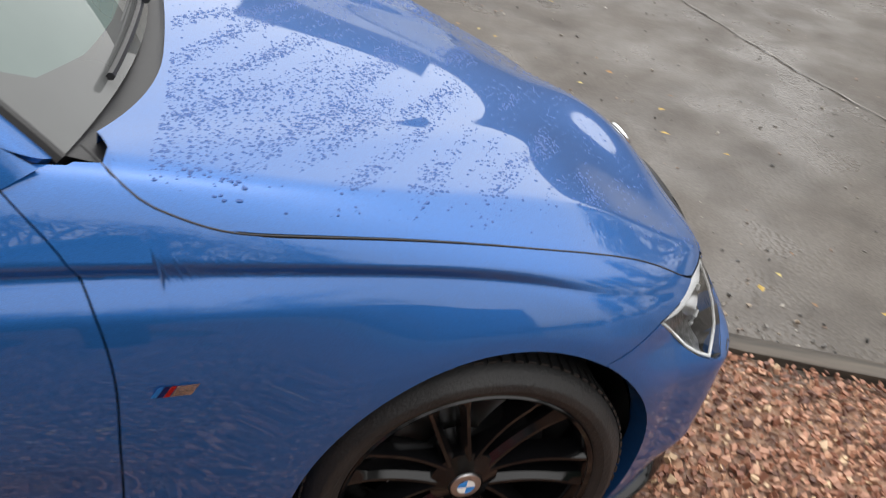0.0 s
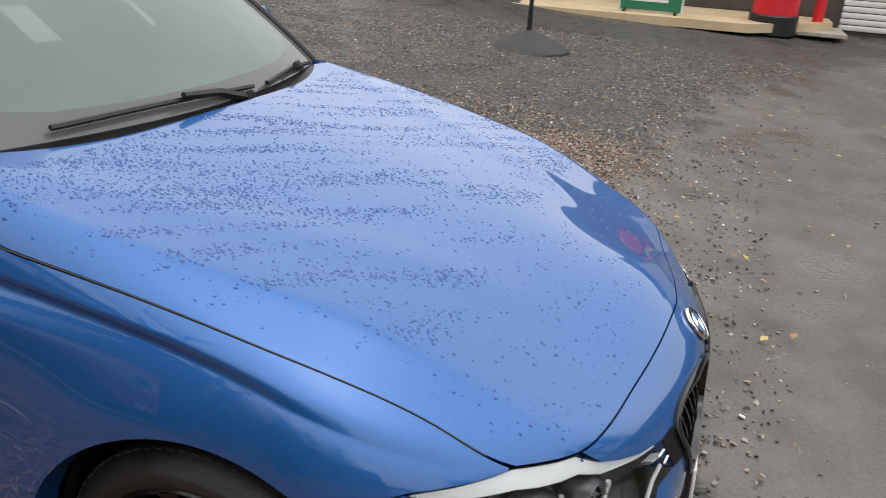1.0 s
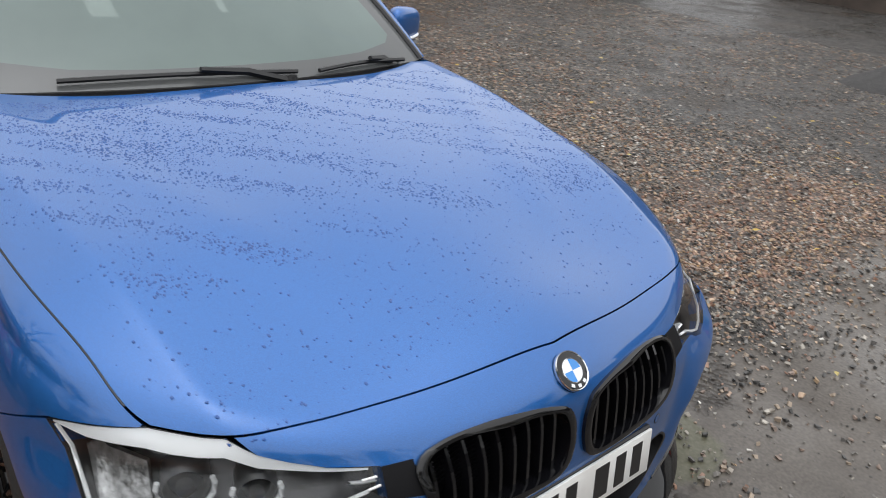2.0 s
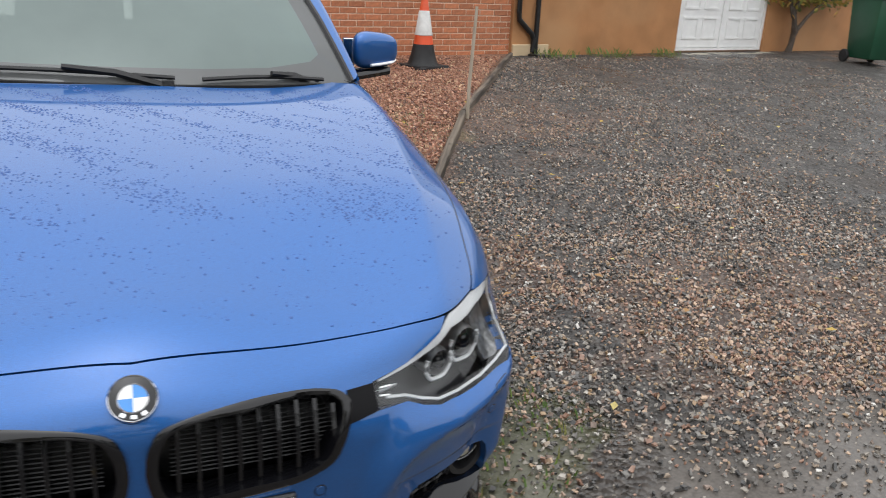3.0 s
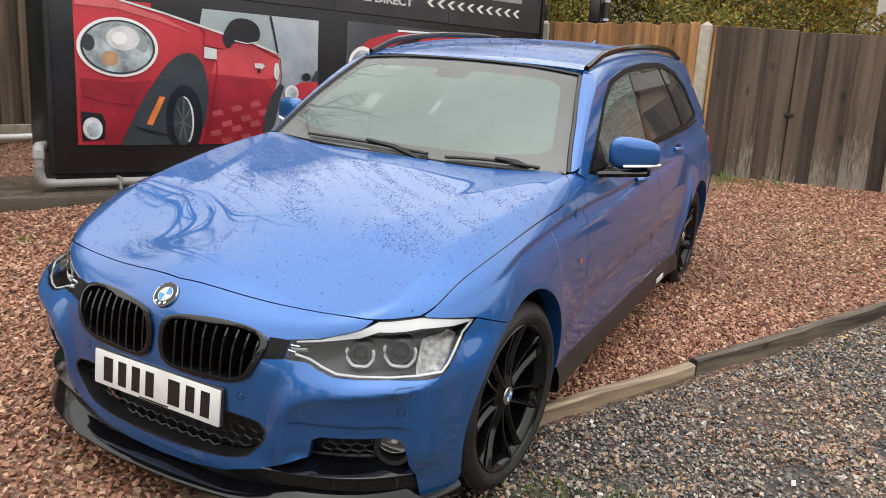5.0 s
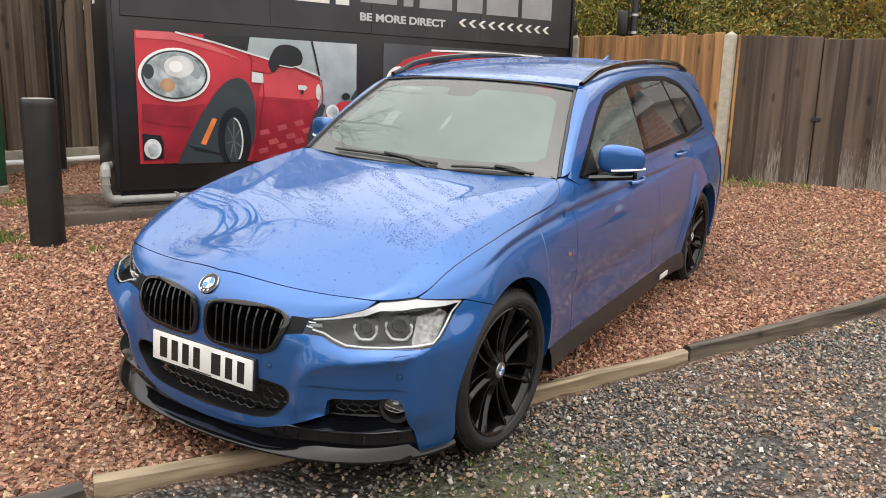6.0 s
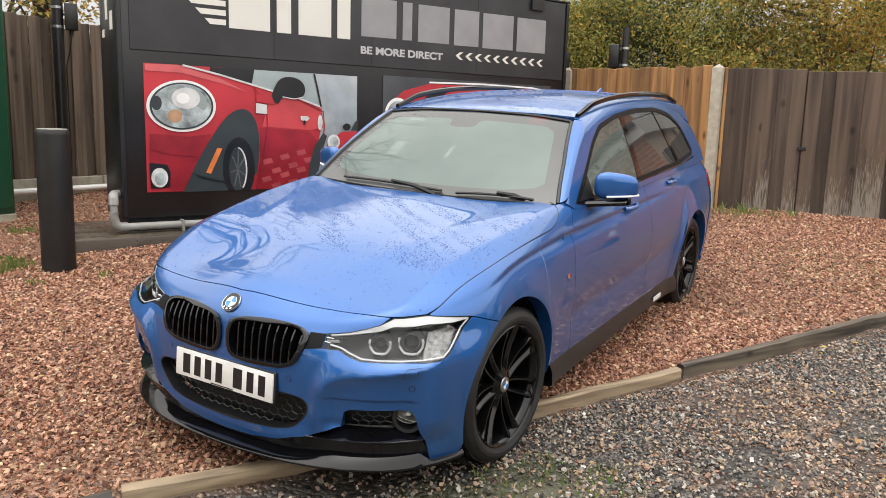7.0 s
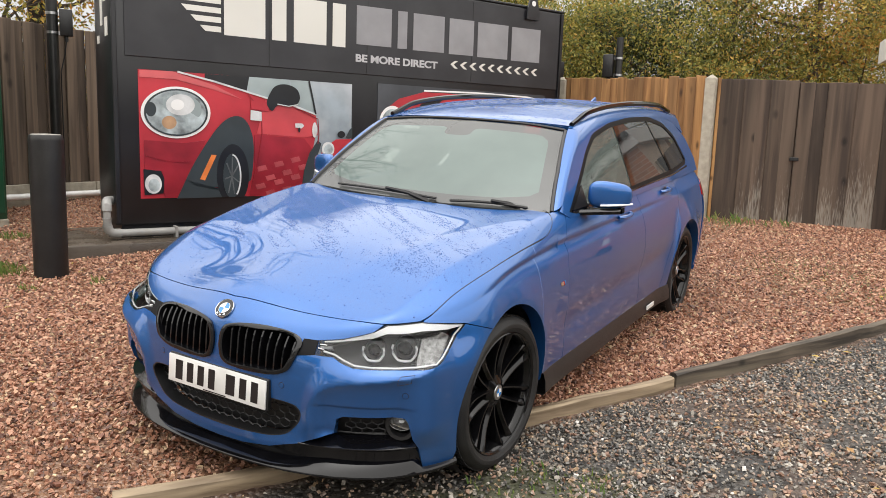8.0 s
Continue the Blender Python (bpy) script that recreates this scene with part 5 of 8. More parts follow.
def lower(x, y, z, relief=1.0):
    ax = np.abs(x)
    w = side_x(y, z)
    f = np.maximum(NOSE_Z(z) + NOSE_DEPTH - y, 0) / NOSE_DEPTH
    r = np.maximum(y - TAIL_Z(z) + TAIL_DEPTH, 0) / TAIL_DEPTH
    e = 2.1 + 0.65 * (1 - smooth01((z - 0.55) / 0.12))
    g = ((np.abs(ax / w) ** e + f**e + r**e) ** (1 / e) - 1) * (w * 0.95)
    if relief:
        g = g + nose_relief(ax, y, z)
    return smax(g, z - hood_z(ax, y), 0.05)


ROOF_MID = spline([1.0, 1.13, 1.5, 2.0, 2.5, 3.0, 3.5], [1.36, 1.394, 1.460, 1.499, 1.507, 1.488, 1.44])


def upper(x, y, z):
    ax = np.abs(x)
    w = 0.80 - 0.37 * (z - 1.0) - 0.10 * np.maximum(z - 1.0, 0) ** 2 - 0.035 * np.maximum(y - 2.6, 0) ** 1.5 * (z - 0.6) - 0.05 * np.maximum(1.35 - y, 0) ** 2
    roof = ROOF_MID(y) - 0.035 * (ax / 0.6) ** 2.2
    screen = 0.54 + 1.53 * (z - 1.0) + 0.22 * ax * ax - 0.04 * (1 - np.clip((z - 1.19) / 0.2, -1, 1) ** 2)
    tail = 3.80 - 0.75 * (z - 1.0) - 0.20 * ax * ax
    g = smax(ax - w, z - roof, 0.05)
    g = smax(g, screen - y, 0.02)
    return smax(g, y - tail, 0.06)


def solve(field, origin, way, far):
    """Where rays from inside leave the solid."""
    lo, hi = np.zeros(len(origin)), np.full(len(origin), float(far))
    for _ in range(36):
        mid = (lo + hi) / 2
        p = origin + mid[:, None] * way
        inside = field(p[:, 0], p[:, 1], p[:, 2]) < 0
        lo, hi = np.where(inside, mid, lo), np.where(inside, hi, mid)
    return origin + hi[:, None] * way


def normals(field, p, e=2e-4):
    g = []
    for k in range(3):
        d = np.zeros(3)
        d[k] = e
        a, b = p + d, p - d
        g.append(field(a[:, 0], a[:, 1], a[:, 2]) - field(b[:, 0], b[:, 1], b[:, 2]))
    g = np.array(g).T
    return g / np.linalg.norm(g, axis=1)[:, None]


def skin_mesh(points, faces, field, offset=0.0, turn_in=0.012, rim=None, flip=False):
    """A panel on the skin with smooth normals; rim: loops of outline indices whose edge is folded inwards, so that the panel has thickness."""
    nrm = normals(field, points)
    pts = points + offset * nrm
    verts, fcs = [tuple(p) for p in pts], [tuple(f) for f in faces]
    vn = [tuple(q) for q in nrm]
    for loop in rim or []:
        base = len(verts)
        for i in loop:
            verts.append(tuple(pts[i]))
            vn.append(tuple(nrm[i]))
        for i in loop:
            verts.append(tuple(pts[i] - turn_in * nrm[i]))
            vn.append(tuple(nrm[i]))
        k = len(loop)
        for j in range(k):
            a, b = base + j, base + (j + 1) % k
            fcs.append((a, b, b + k, a + k))
    me = bpy.data.meshes.new("panel")
    me.from_pydata(verts, [], fcs)
    me.validate()
    main = len(points)
    bm = bmesh.new()
    bm.from_mesh(me)
    bm.verts.ensure_lookup_table()
    # turn faces outwards
    for f in bm.faces:
        c = sum((Vector(vn[v.index]) for v in f.verts), Vector())
        f.normal_update()
        if all(v.index < main for v in f.verts) and f.normal.dot(c) < 0:
            f.normal_flip()
    bm.to_mesh(me)
    bm.free()
    me.shade_smooth()
    loops = [None] * len(me.loops)
    for poly in me.polygons:
        own = poly.normal
        for li in poly.loop_indices:
            vi = me.loops[li].vertex_index
            loops[li] = vn[vi] if vi < main else tuple(own)
    me.normals_split_custom_set(loops)
    return me


def grid_faces(nu, nv):
    return [(i * nv + j, (i + 1) * nv + j, (i + 1) * nv + j + 1, i * nv + j + 1) for i in range(nu - 1) for j in range(nv - 1)]


def grid_rim(nu, nv):
    return [i * nv for i in range(nu)] + [(nu - 1) * nv + j for j in range(1, nv)] + [i * nv + nv - 1 for i in range(nu - 2, -1, -1)] + [j for j in range(nv - 2, 0, -1)]


# the lines of the car, for its left half: x or z as a function of the way along the car
GAP = 0.0017
SHUT_X = spline([-0.56, -0.468, -0.35, -0.2, 0.0, 0.22, 0.38, 0.46, 0.52, 0.56, 0.59, 0.615, 0.64], [0.665, 0.731, 0.760, 0.787, 0.804, 0.812, 0.814, 0.810, 0.799, 0.786, 0.764, 0.733, 0.69])
HOOD_FRONT = spline([0, 0.16, 0.31, 0.418, 0.52, 0.58, 0.635, 0.685, 0.733, 0.80], [-0.677, -0.661, -0.637, -0.617, -0.599, -0.584, -0.560, -0.518, -0.467, -0.39])
HOOD_REAR = lambda ax: 0.503 + 0.10 * ax * ax + 0.6 * np.maximum(ax - 0.3, 0) ** 2.2


def top_points(field, x, y, z0=0.4):
    o = np.stack([x, y, np.full_like(x, z0)], 1)
    return solve(field, o, np.tile([0.0, 0, 1], (len(x), 1)), 1.4)


def side_points(field, y, z, sign=1, x0=0.05):
    o = np.stack([np.full_like(y, sign * x0), y, z], 1)
    return solve(field, o, np.tile([float(sign), 0, 0], (len(y), 1)), 1.2)


def front_points(x, z, y0=0.4):
    o = np.stack([x, np.full_like(x, y0), z], 1)
    return solve(lower, o, np.tile([0.0, -1, 0], (len(x), 1)), 1.6)


def inside_poly(px, py, poly):
    res = np.zeros(len(px), bool)
    n = len(poly)
    for i in range(n):
        (x1, y1), (x2, y2) = poly[i], poly[(i + 1) % n]
        c = ((y1 > py) != (y2 > py)) & (px < (x2 - x1) * (py - y1) / (y2 - y1 + 1e-15) + x1)
        res ^= c
    return res


def dense(poly, step):
    out = []
    for (a, b), (c, d) in zip(poly, poly[1:] + poly[:1]):
        k = max(1, int(math.hypot(c - a, d - b) / step))
        out += [(a + (c - a) * i / k, b + (d - b) * i / k) for i in range(k)]
    return out


def rounded(poly, times=2, keep=0.25):
    """Cut the corners of an outline until it is round."""
    for _ in range(times):
        out = []
        for (a, b), (c, d) in zip(poly, poly[1:] + poly[:1]):
            out += [(a + keep * (c - a), b + keep * (d - b)), (c + keep * (a - c), d + keep * (b - d))]
        poly = out
    return poly


def fill(outline, holes, step):
    """Triangulate an outline with holes in a flat chart: returns points, triangles, and the loops of the edges."""
    from mathutils.geometry import delaunay_2d_cdt
    loops = [dense(outline, step)] + [dense(h, step) for h in holes]
    pts, edges, ids = [], [], []
    for lp in loops:
        b = len(pts)
        pts += lp
        edges += [(b + i, b + (i + 1) % len(lp)) for i in range(len(lp))]
    arr = np.array(outline)
    gx, gy = np.meshgrid(np.arange(arr[:, 0].min(), arr[:, 0].max(), step), np.arange(arr[:, 1].min(), arr[:, 1].max(), step))
    gx[1::2] += step / 2
    gx, gy = gx.ravel(), gy.ravel()
    ok = inside_poly(gx, gy, outline)
    for h in holes:
        ok &= ~inside_poly(gx, gy, h)
    edge = np.array(pts)
    gx, gy = gx[ok], gy[ok]
    d = np.min((gx[:, None] - edge[None, :, 0]) ** 2 + (gy[:, None] - edge[None, :, 1]) ** 2, axis=1)
    far = d > (0.45 * step) ** 2
    pts += list(zip(gx[far], gy[far]))
    v, e, f, ov, oe, of = delaunay_2d_cdt([Vector(p) for p in pts], edges, [], 0, 1e-7)
    P = np.array([tuple(q) for q in v])
    T = np.array([tuple(q) for q in f if len(q) == 3])
    c = P[T].mean(axis=1)
    keep = inside_poly(c[:, 0], c[:, 1], outline)
    for h in holes:
        keep &= ~inside_poly(c[:, 0], c[:, 1], h)
    back = {}
    for i, orig in enumerate(ov):
        for q in orig:
            back[q] = i
    rims, b = [], 0
    for lp in loops:
        rims.append([back[b + i] for i in range(len(lp)) if b + i in back])
        b += len(lp)
    return P, T[keep], rims


# chart of the front end: the angle round an upright axis, times one metre, and the height
AXIS_Y = 0.30


def to_chart(p):
    return [(math.atan2(q[0], AXIS_Y - q[1]), q[2]) for q in p]


def from_chart(uv, field=lower):
    uv = np.asarray(uv, float)
    o = np.stack([np.zeros(len(uv)), np.full(len(uv), AXIS_Y), uv[:, 1]], 1)
    w = np.stack([np.sin(uv[:, 0]), -np.cos(uv[:, 0]), np.zeros(len(uv))], 1)
    return solve(field, o, w, 1.4)


def front_line(poly):
    """An outline given as seen from the front (x, z), taken to the chart."""
    a = np.array(poly, float)
    return to_chart(front_points(a[:, 0], a[:, 1]))


def side_line(poly, sign=1):
    a = np.array(poly, float)
    return to_chart(side_points(lower, a[:, 0], a[:, 1], sign))


def mirror(poly):
    return [(-u, v) for u, v in reversed(poly)]


def chart_panel(name, outline, holes, material, parent, step=0.014, offset=0.0, turn_in=0.02, label=""):
    P, T, rims = fill(outline, holes, step)
    return part(name, skin_mesh(from_chart(P), T, lower, offset, turn_in, rims), material, parent, label)


car = thing("car", SLOPE, "wet metallic blue estate car with black wheels on red gravel", "car")

# bonnet
nu, nv = 150, 130
U, V = np.meshgrid(np.linspace(-1, 1, nu), np.linspace(0, 1, nv), indexing="ij")
yy = -0.52 + 1.1 * V
for _ in range(6):
    xx = U * (SHUT_X(yy) - GAP)
    yy = (HOOD_FRONT(np.abs(xx)) + GAP) * (1 - V) + HOOD_REAR(np.abs(xx)) * V
pts = top_points(lower, xx.ravel(), yy.ravel())
bonnet = part("bonnet", skin_mesh(pts, grid_faces(nu, nv), lower, 0, 0.02, [grid_rim(nu, nv)]), PAINT, car)

# dark joint between bonnet and wings
for sign in (1, -1):
    ys = np.linspace(-0.43, 0.63, 60)
    p = top_points(lower, sign * SHUT_X(ys), ys)
    part("bonnet_joint", tube([tuple(q) for q in p], 0.0017, 5), INK, car)


def arch_z(y):
    """The lower edge of the sides: the sill, with the wheel arches cut out."""
    z = np.full_like(y, 0.30)
    for yc in (FRONT_Y, BASE):
        r2 = ARCH_R**2 - (y - yc) ** 2
        z = np.where(r2 > 0, np.maximum(z, WHEEL_Z + np.sqrt(np.maximum(r2, 0))), z)
    return z


DOOR_FRONT = spline([0.3, 0.5, 0.62, 0.71, 0.78, 0.847, 0.903, 0.94, 0.98], [0.612, 0.602, 0.600, 0.600, 0.61, 0.63, 0.66, 0.69, 0.725])
DOOR_MID = lambda z: 1.80 + 0.0 * z
REAR_DOOR = spline([0.3, 0.55, 0.7, 0.85, 1.0, 1.1], [2.30, 2.40, 2.50, 2.61, 2.69, 2.74])
BELT = lambda y: 0.978 + 0.022 * (y - 0.75)


def side_panel(name, y_front, y_rear, z_low, z_top, sign, ny=70, nz=84, material=None, dense_front=1.0, dense_rear=1.0, label=""):
    """A panel of the side between two shut lines y(z) and two edges z(y)."""
    s = np.linspace(0, 1, ny)
    if dense_front != 1:
        s = s**dense_front
    if dense_rear != 1:
        s = 1 - (1 - s) ** dense_rear
    S, V = np.meshgrid(s, np.linspace(0, 1, nz), indexing="ij")
    z = 0.35 + 0.6 * V
    y = S
    for _ in range(12):
        y = y_front(z) * (1 - S) + y_rear(z) * S
        z = z_low(y) * (1 - V) + z_top(y) * V
    # rays leave from a line inside the body, so that the shoulder is met square
    zc = 0.62
    o = np.stack([np.full(y.size, sign * 0.10), y.ravel(), np.full(y.size, 0.0)], 1)
    o[:, 2] = z.ravel()
    p = solve(lower, o, np.tile([float(sign), 0, 0], (len(o), 1)), 1.2)
    return part(name, skin_mesh(p, grid_faces(ny, nz), lower, 0, 0.02, [grid_rim(ny, nz)]), material or PAINT, car, label)


def wing(sign):
    """Front wing: from the bonnet's shut line down to the lamp, the arch and the sill."""
    ny, nz = 150, 120
    # along the wing, closer together where the arch is steep
    y = np.unique(np.concatenate([np.linspace(-0.466, -0.325, 24), np.linspace(-0.325, -0.205, 14), np.linspace(-0.205, 0.277, 60), 0.352 - 0.075 * np.linspace(1, 0, 26) ** 2, np.linspace(0.352, 0.80, 46)]))
    ny = len(y)
    top_x = SHUT_X(y) + GAP
    # lower edge
    lamp = 0.721 - 0.115 * (y + 0.467)
    seam = 0.706 - 0.346 * (y + 0.337)
    low = np.where(y < -0.337, lamp, np.where(y < -0.205, np.maximum(seam, arch_z(y)), arch_z(y)))
    rows = []
    phis = np.linspace(-1.2, 1.5, 260)
    for i in range(ny):
        yi = float(y[i])
        o = np.stack([np.full(260, 0.45), np.full(260, yi), np.full(260, 0.56)], 1)
        w = np.stack([np.cos(phis), np.zeros(260), np.sin(phis)], 1)
        c = solve(lower, o, w, 1.2)
        # the edge of the wing follows the bonnet's edge; behind it the windscreen's foot
        if yi < 0.632:
            k1 = int(np.argmax((c[:, 0] < top_x[i]) & (phis > 0.2)))
        else:
            k1 = int(np.argmax((c[:, 2] > 0.998) & (phis > 0.1)))
        k0 = int(np.argmax(c[:, 2] > low[i]))
        k0, k1 = max(k0, 1), max(k1, 2)
        f0 = phis[k0 - 1] + (low[i] - c[k0 - 1, 2]) / (c[k0, 2] - c[k0 - 1, 2]) * (phis[k0] - phis[k0 - 1])
        if yi < 0.632:
            f1 = phis[k1 - 1] + (top_x[i] - c[k1 - 1, 0]) / (c[k1, 0] - c[k1 - 1, 0]) * (phis[k1] - phis[k1 - 1])
        else:
            f1 = phis[k1]
        f0 = min(f0, f1 - 0.002)
        t = np.linspace(0, 1, nz)
        f = f0 + (f1 - f0) * t
        rows.append((yi, f))
    Y = np.array([[r[0]] * nz for r in rows])
    F = np.array([r[1] for r in rows])
    # the rear edge is the door's shut line
    for _ in range(3):
        o = np.stack([np.full(Y.size, 0.45), Y.ravel(), np.full(Y.size, 0.56)], 1)
        w = np.stack([np.cos(F.ravel()), np.zeros(Y.size), np.sin(F.ravel())], 1)
        p = solve(lower, o, w, 1.2)
        Z = p[:, 2].reshape(Y.shape)
        limit = DOOR_FRONT(Z) - GAP
        base = np.array([r[0] for r in rows])[:, None]
        Y = np.where(base > 0.37, 0.37 + (base - 0.37) * (limit - 0.37) / (0.80 - 0.37), base)
    p[:, 0] *= sign
    return part("front_wing", skin_mesh(p, grid_faces(ny, nz), lower, 0, 0.02, [grid_rim(ny, nz)]), PAINT, car)


SILL_Z = lambda y: np.full_like(y, 0.30)
for sign in (1, -1):
    wing(sign)
    side_panel("front_door", lambda z: DOOR_FRONT(z) + GAP, lambda z: DOOR_MID(z) - GAP, SILL_Z, BELT, sign)
    side_panel("rear_door", lambda z: DOOR_MID(z) + GAP, lambda z: REAR_DOOR(z) - GAP, lambda y: np.maximum(SILL_Z(y), arch_z(y)), BELT, sign)
    side_panel("rear_wing", lambda z: REAR_DOOR(z) + GAP, lambda z: 3.30 + 0 * z, lambda y: arch_z(y), lambda y: BELT(y) + 0.02, sign, ny=140)

# rear bumper, tailgate and the rest of the tail, as one skin
nu, nv = 90, 50
A, Z = np.meshgrid(np.linspace(-1.15, 1.15, nu), np.linspace(0.24, 1.05, nv), indexing="ij")
o = np.stack([np.zeros(A.size), np.full(A.size, 2.95), Z.ravel()], 1)
w = np.stack([np.sin(A.ravel()), np.cos(A.ravel()), np.zeros(A.size)], 1)
part("tail", skin_mesh(solve(lower, o, w, 1.4), grid_faces(nu, nv), lower, 0, 0.02, [grid_rim(nu, nv)]), PAINT, car)

# ---- greenhouse ----
HEADER = lambda ax: 1.145 + 0.20 * ax * ax
nu, nv = 90, 120
U, V = np.meshgrid(np.linspace(-1, 1, nu), np.linspace(0, 1, nv), indexing="ij")
xx = U * 0.585
yy = (HEADER(np.abs(xx)) + 0.006) * (1 - V) + 3.42 * V
pts = top_points(upper, xx.ravel(), yy.ravel(), 0.9)
roof = part("roof_panel", skin_mesh(pts, grid_faces(nu, nv), upper, 0, 0.02, [grid_rim(nu, nv)]), PAINT, car)

DLO = rounded([(0.74, 0.969), (0.955, 1.117), (1.17, 1.260), (1.345, 1.342), (1.66, 1.392), (2.05, 1.418), (2.5, 1.418), (2.8, 1.372), (3.0, 1.285), (3.14, 1.105), (3.09, 1.07), (2.66, 1.033), (1.57, 0.997)], 1, 0.12)
FRAME = [(0.675, 1.0), (0.86, 1.125), (1.05, 1.25), (1.20, 1.352), (1.38, 1.402), (1.75, 1.445), (2.3, 1.462), (2.8, 1.435), (3.12, 1.36), (3.33, 1.25), (3.42, 1.10), (3.40, 1.01), (2.6, 0.99), (0.76, 0.958)]


def pane(poly, name, material, sign, parent, step=0.03, offset=-0.004, holes=(), turn_in=0.01, label=""):
    P, T, rims = fill(poly, list(holes), step)
    p = side_points(upper, P[:, 0], P[:, 1], sign)
    ob = part(name, skin_mesh(p, T, upper, offset, turn_in, rims), material, parent, label)
    return ob


def clip_poly(poly, a, b, c):
    """The part of an outline where a*y + b*z > c."""
    out = []
    for (x1, y1), (x2, y2) in zip(poly, poly[1:] + poly[:1]):
        d1, d2 = a * x1 + b * y1 - c, a * x2 + b * y2 - c
        if d1 > 0:
            out.append((x1, y1))
        if (d1 > 0) != (d2 > 0):
            t = d1 / (d1 - d2)
            out.append((x1 + t * (x2 - x1), y1 + t * (y2 - y1)))
    return out


def inset(poly, d):
    cx, cy = sum(p[0] for p in poly) / len(poly), sum(p[1] for p in poly) / len(poly)
    out, n = [], len(poly)
    for i in range(n):
        (x0, y0), (x1, y1), (x2, y2) = poly[i - 1], poly[i], poly[(i + 1) % n]
        tx, ty = x2 - x0, y2 - y0
        k = math.hypot(tx, ty) or 1
        nx, ny = -ty / k, tx / k
        if nx * (cx - x1) + ny * (cy - y1) < 0:
            nx, ny = -nx, -ny
        out.append((x1 + d * nx, y1 + d * ny))
    return out


for sign in (1, -1):
    pane(FRAME, "side_frame", PAINT, sign, car, 0.025, 0.0, [DLO])
    trim = inset(DLO, 0.026)
    pane(DLO, "window_trim", TRIM, sign, car, 0.03, -0.001, [trim])
    front_glass = clip_poly(trim, -1, -0.02, -1.765)
    rear_glass = clip_poly(clip_poly(trim, 1, 0.02, 1.84), -1, -0.62, -3.29)
    quarter = clip_poly(trim, 1, 0.62, 3.345)
    pane(clip_poly(clip_poly(trim, 1, 0.02, 1.765), -1, -0.02, -1.84), "b_pillar_cover", BLACK_GLOSS, sign, car, 0.03, -0.002)
    pane(clip_poly(clip_poly(trim, 1, 0.62, 3.29), -1, -0.62, -3.345), "c_pillar_cover", BLACK_GLOSS, sign, car, 0.03, -0.002)
    for poly, name, m in ((front_glass, "front_side_window", SIDE_GLASS), (rear_glass, "rear_side_window", TINTED), (quarter, "quarter_window", TINTED)):
        g = pane(poly, name, m, sign, car, 0.05, -0.006)
        g.visible_shadow = False
    # bright waist strip
    ys = np.linspace(0.80, 3.10, 40)
    p = side_points(upper, ys, BELT(ys) + 0.008 + 0.02 * smooth01((ys - 2.6) / 0.6), sign)
    part("waist_strip", tube([tuple(q) for q in p], 0.007, 6), BLACK_GLOSS, car)

# windscreen: clear border of dark ceramic print and the misted middle
def screen_points(P):
    """From a flat chart: x, and the way up the glass from 0 to 1."""
    x, s = P[:, 0], P[:, 1]
    z = 0.996 + s * 0.40
    o = np.stack([x, np.full(len(x), 2.4), z], 1)
    return solve(upper, o, np.tile([0.0, -1, 0], (len(x), 1)), 2.4)


WS = [(-0.735, 0.0), (0.735, 0.0), (0.665, 0.45), (0.575, 0.90), (0.35, 0.955), (0.0, 0.975), (-0.35, 0.955), (-0.575, 0.90), (-0.665, 0.45)]
WS_IN = rounded([(-0.655, 0.10), (0.655, 0.10), (0.60, 0.45), (0.525, 0.84), (0.25, 0.87), (0.09, 0.88), (0.08, 0.78), (-0.08, 0.78), (-0.09, 0.88), (-0.25, 0.87), (-0.525, 0.84), (-0.60, 0.45)], 2, 0.18)
P, T, rims = fill(WS, [WS_IN], 0.03)
ob = part("windscreen_border", skin_mesh(screen_points(P), T, upper, -0.004, 0.006, rims[:1]), None, car, "clear dark border of the windscreen")
P, T, rims = fill(WS_IN, [], 0.03)
ob2 = part("windscreen", skin_mesh(screen_points(P), T, upper, -0.004, 0.0, None), MIST, car, "misted windscreen")
BORDER = glass_mat("windscreen border glass", (0.3, 0.32, 0.31), 0.35, (0.3, 0.31, 0.31))
ob.data.materials.append(BORDER)
ob.visible_shadow = ob2.visible_shadow = False
for sign in (1, -1):
    s = np.linspace(0, 0.9, 20)
    edge = np.stack([sign * (np.interp(s, [0, 0.45, 0.9], [0.742, 0.672, 0.584])), s], 1)
    part("windscreen_seal", tube([tuple(q) for q in screen_points(edge)], 0.010, 6), BLACK_SATIN, car)
# blue windscreen pillar and roof edge, from the glass and the roof panel out to the side frame
def edge_panel(name, inner, outer, sign):
    n, rows = len(inner), 6
    P = []
    for i in range(n):
        for k in range(rows):
            P.append(inner[i] * (1 - k / (rows - 1)) + outer[i] * k / (rows - 1))
    P = np.array(P)
    o = np.stack([np.zeros(len(P)), P[:, 1], np.full(len(P), 0.97)], 1)
    w = P - o
    w /= np.linalg.norm(w, axis=1)[:, None]
    p = solve(upper, o, w, 1.4)
    return part(name, skin_mesh(p, grid_faces(n, rows), upper, 0.0005, 0.012, [grid_rim(n, rows)], flip=sign < 0), PAINT, car)


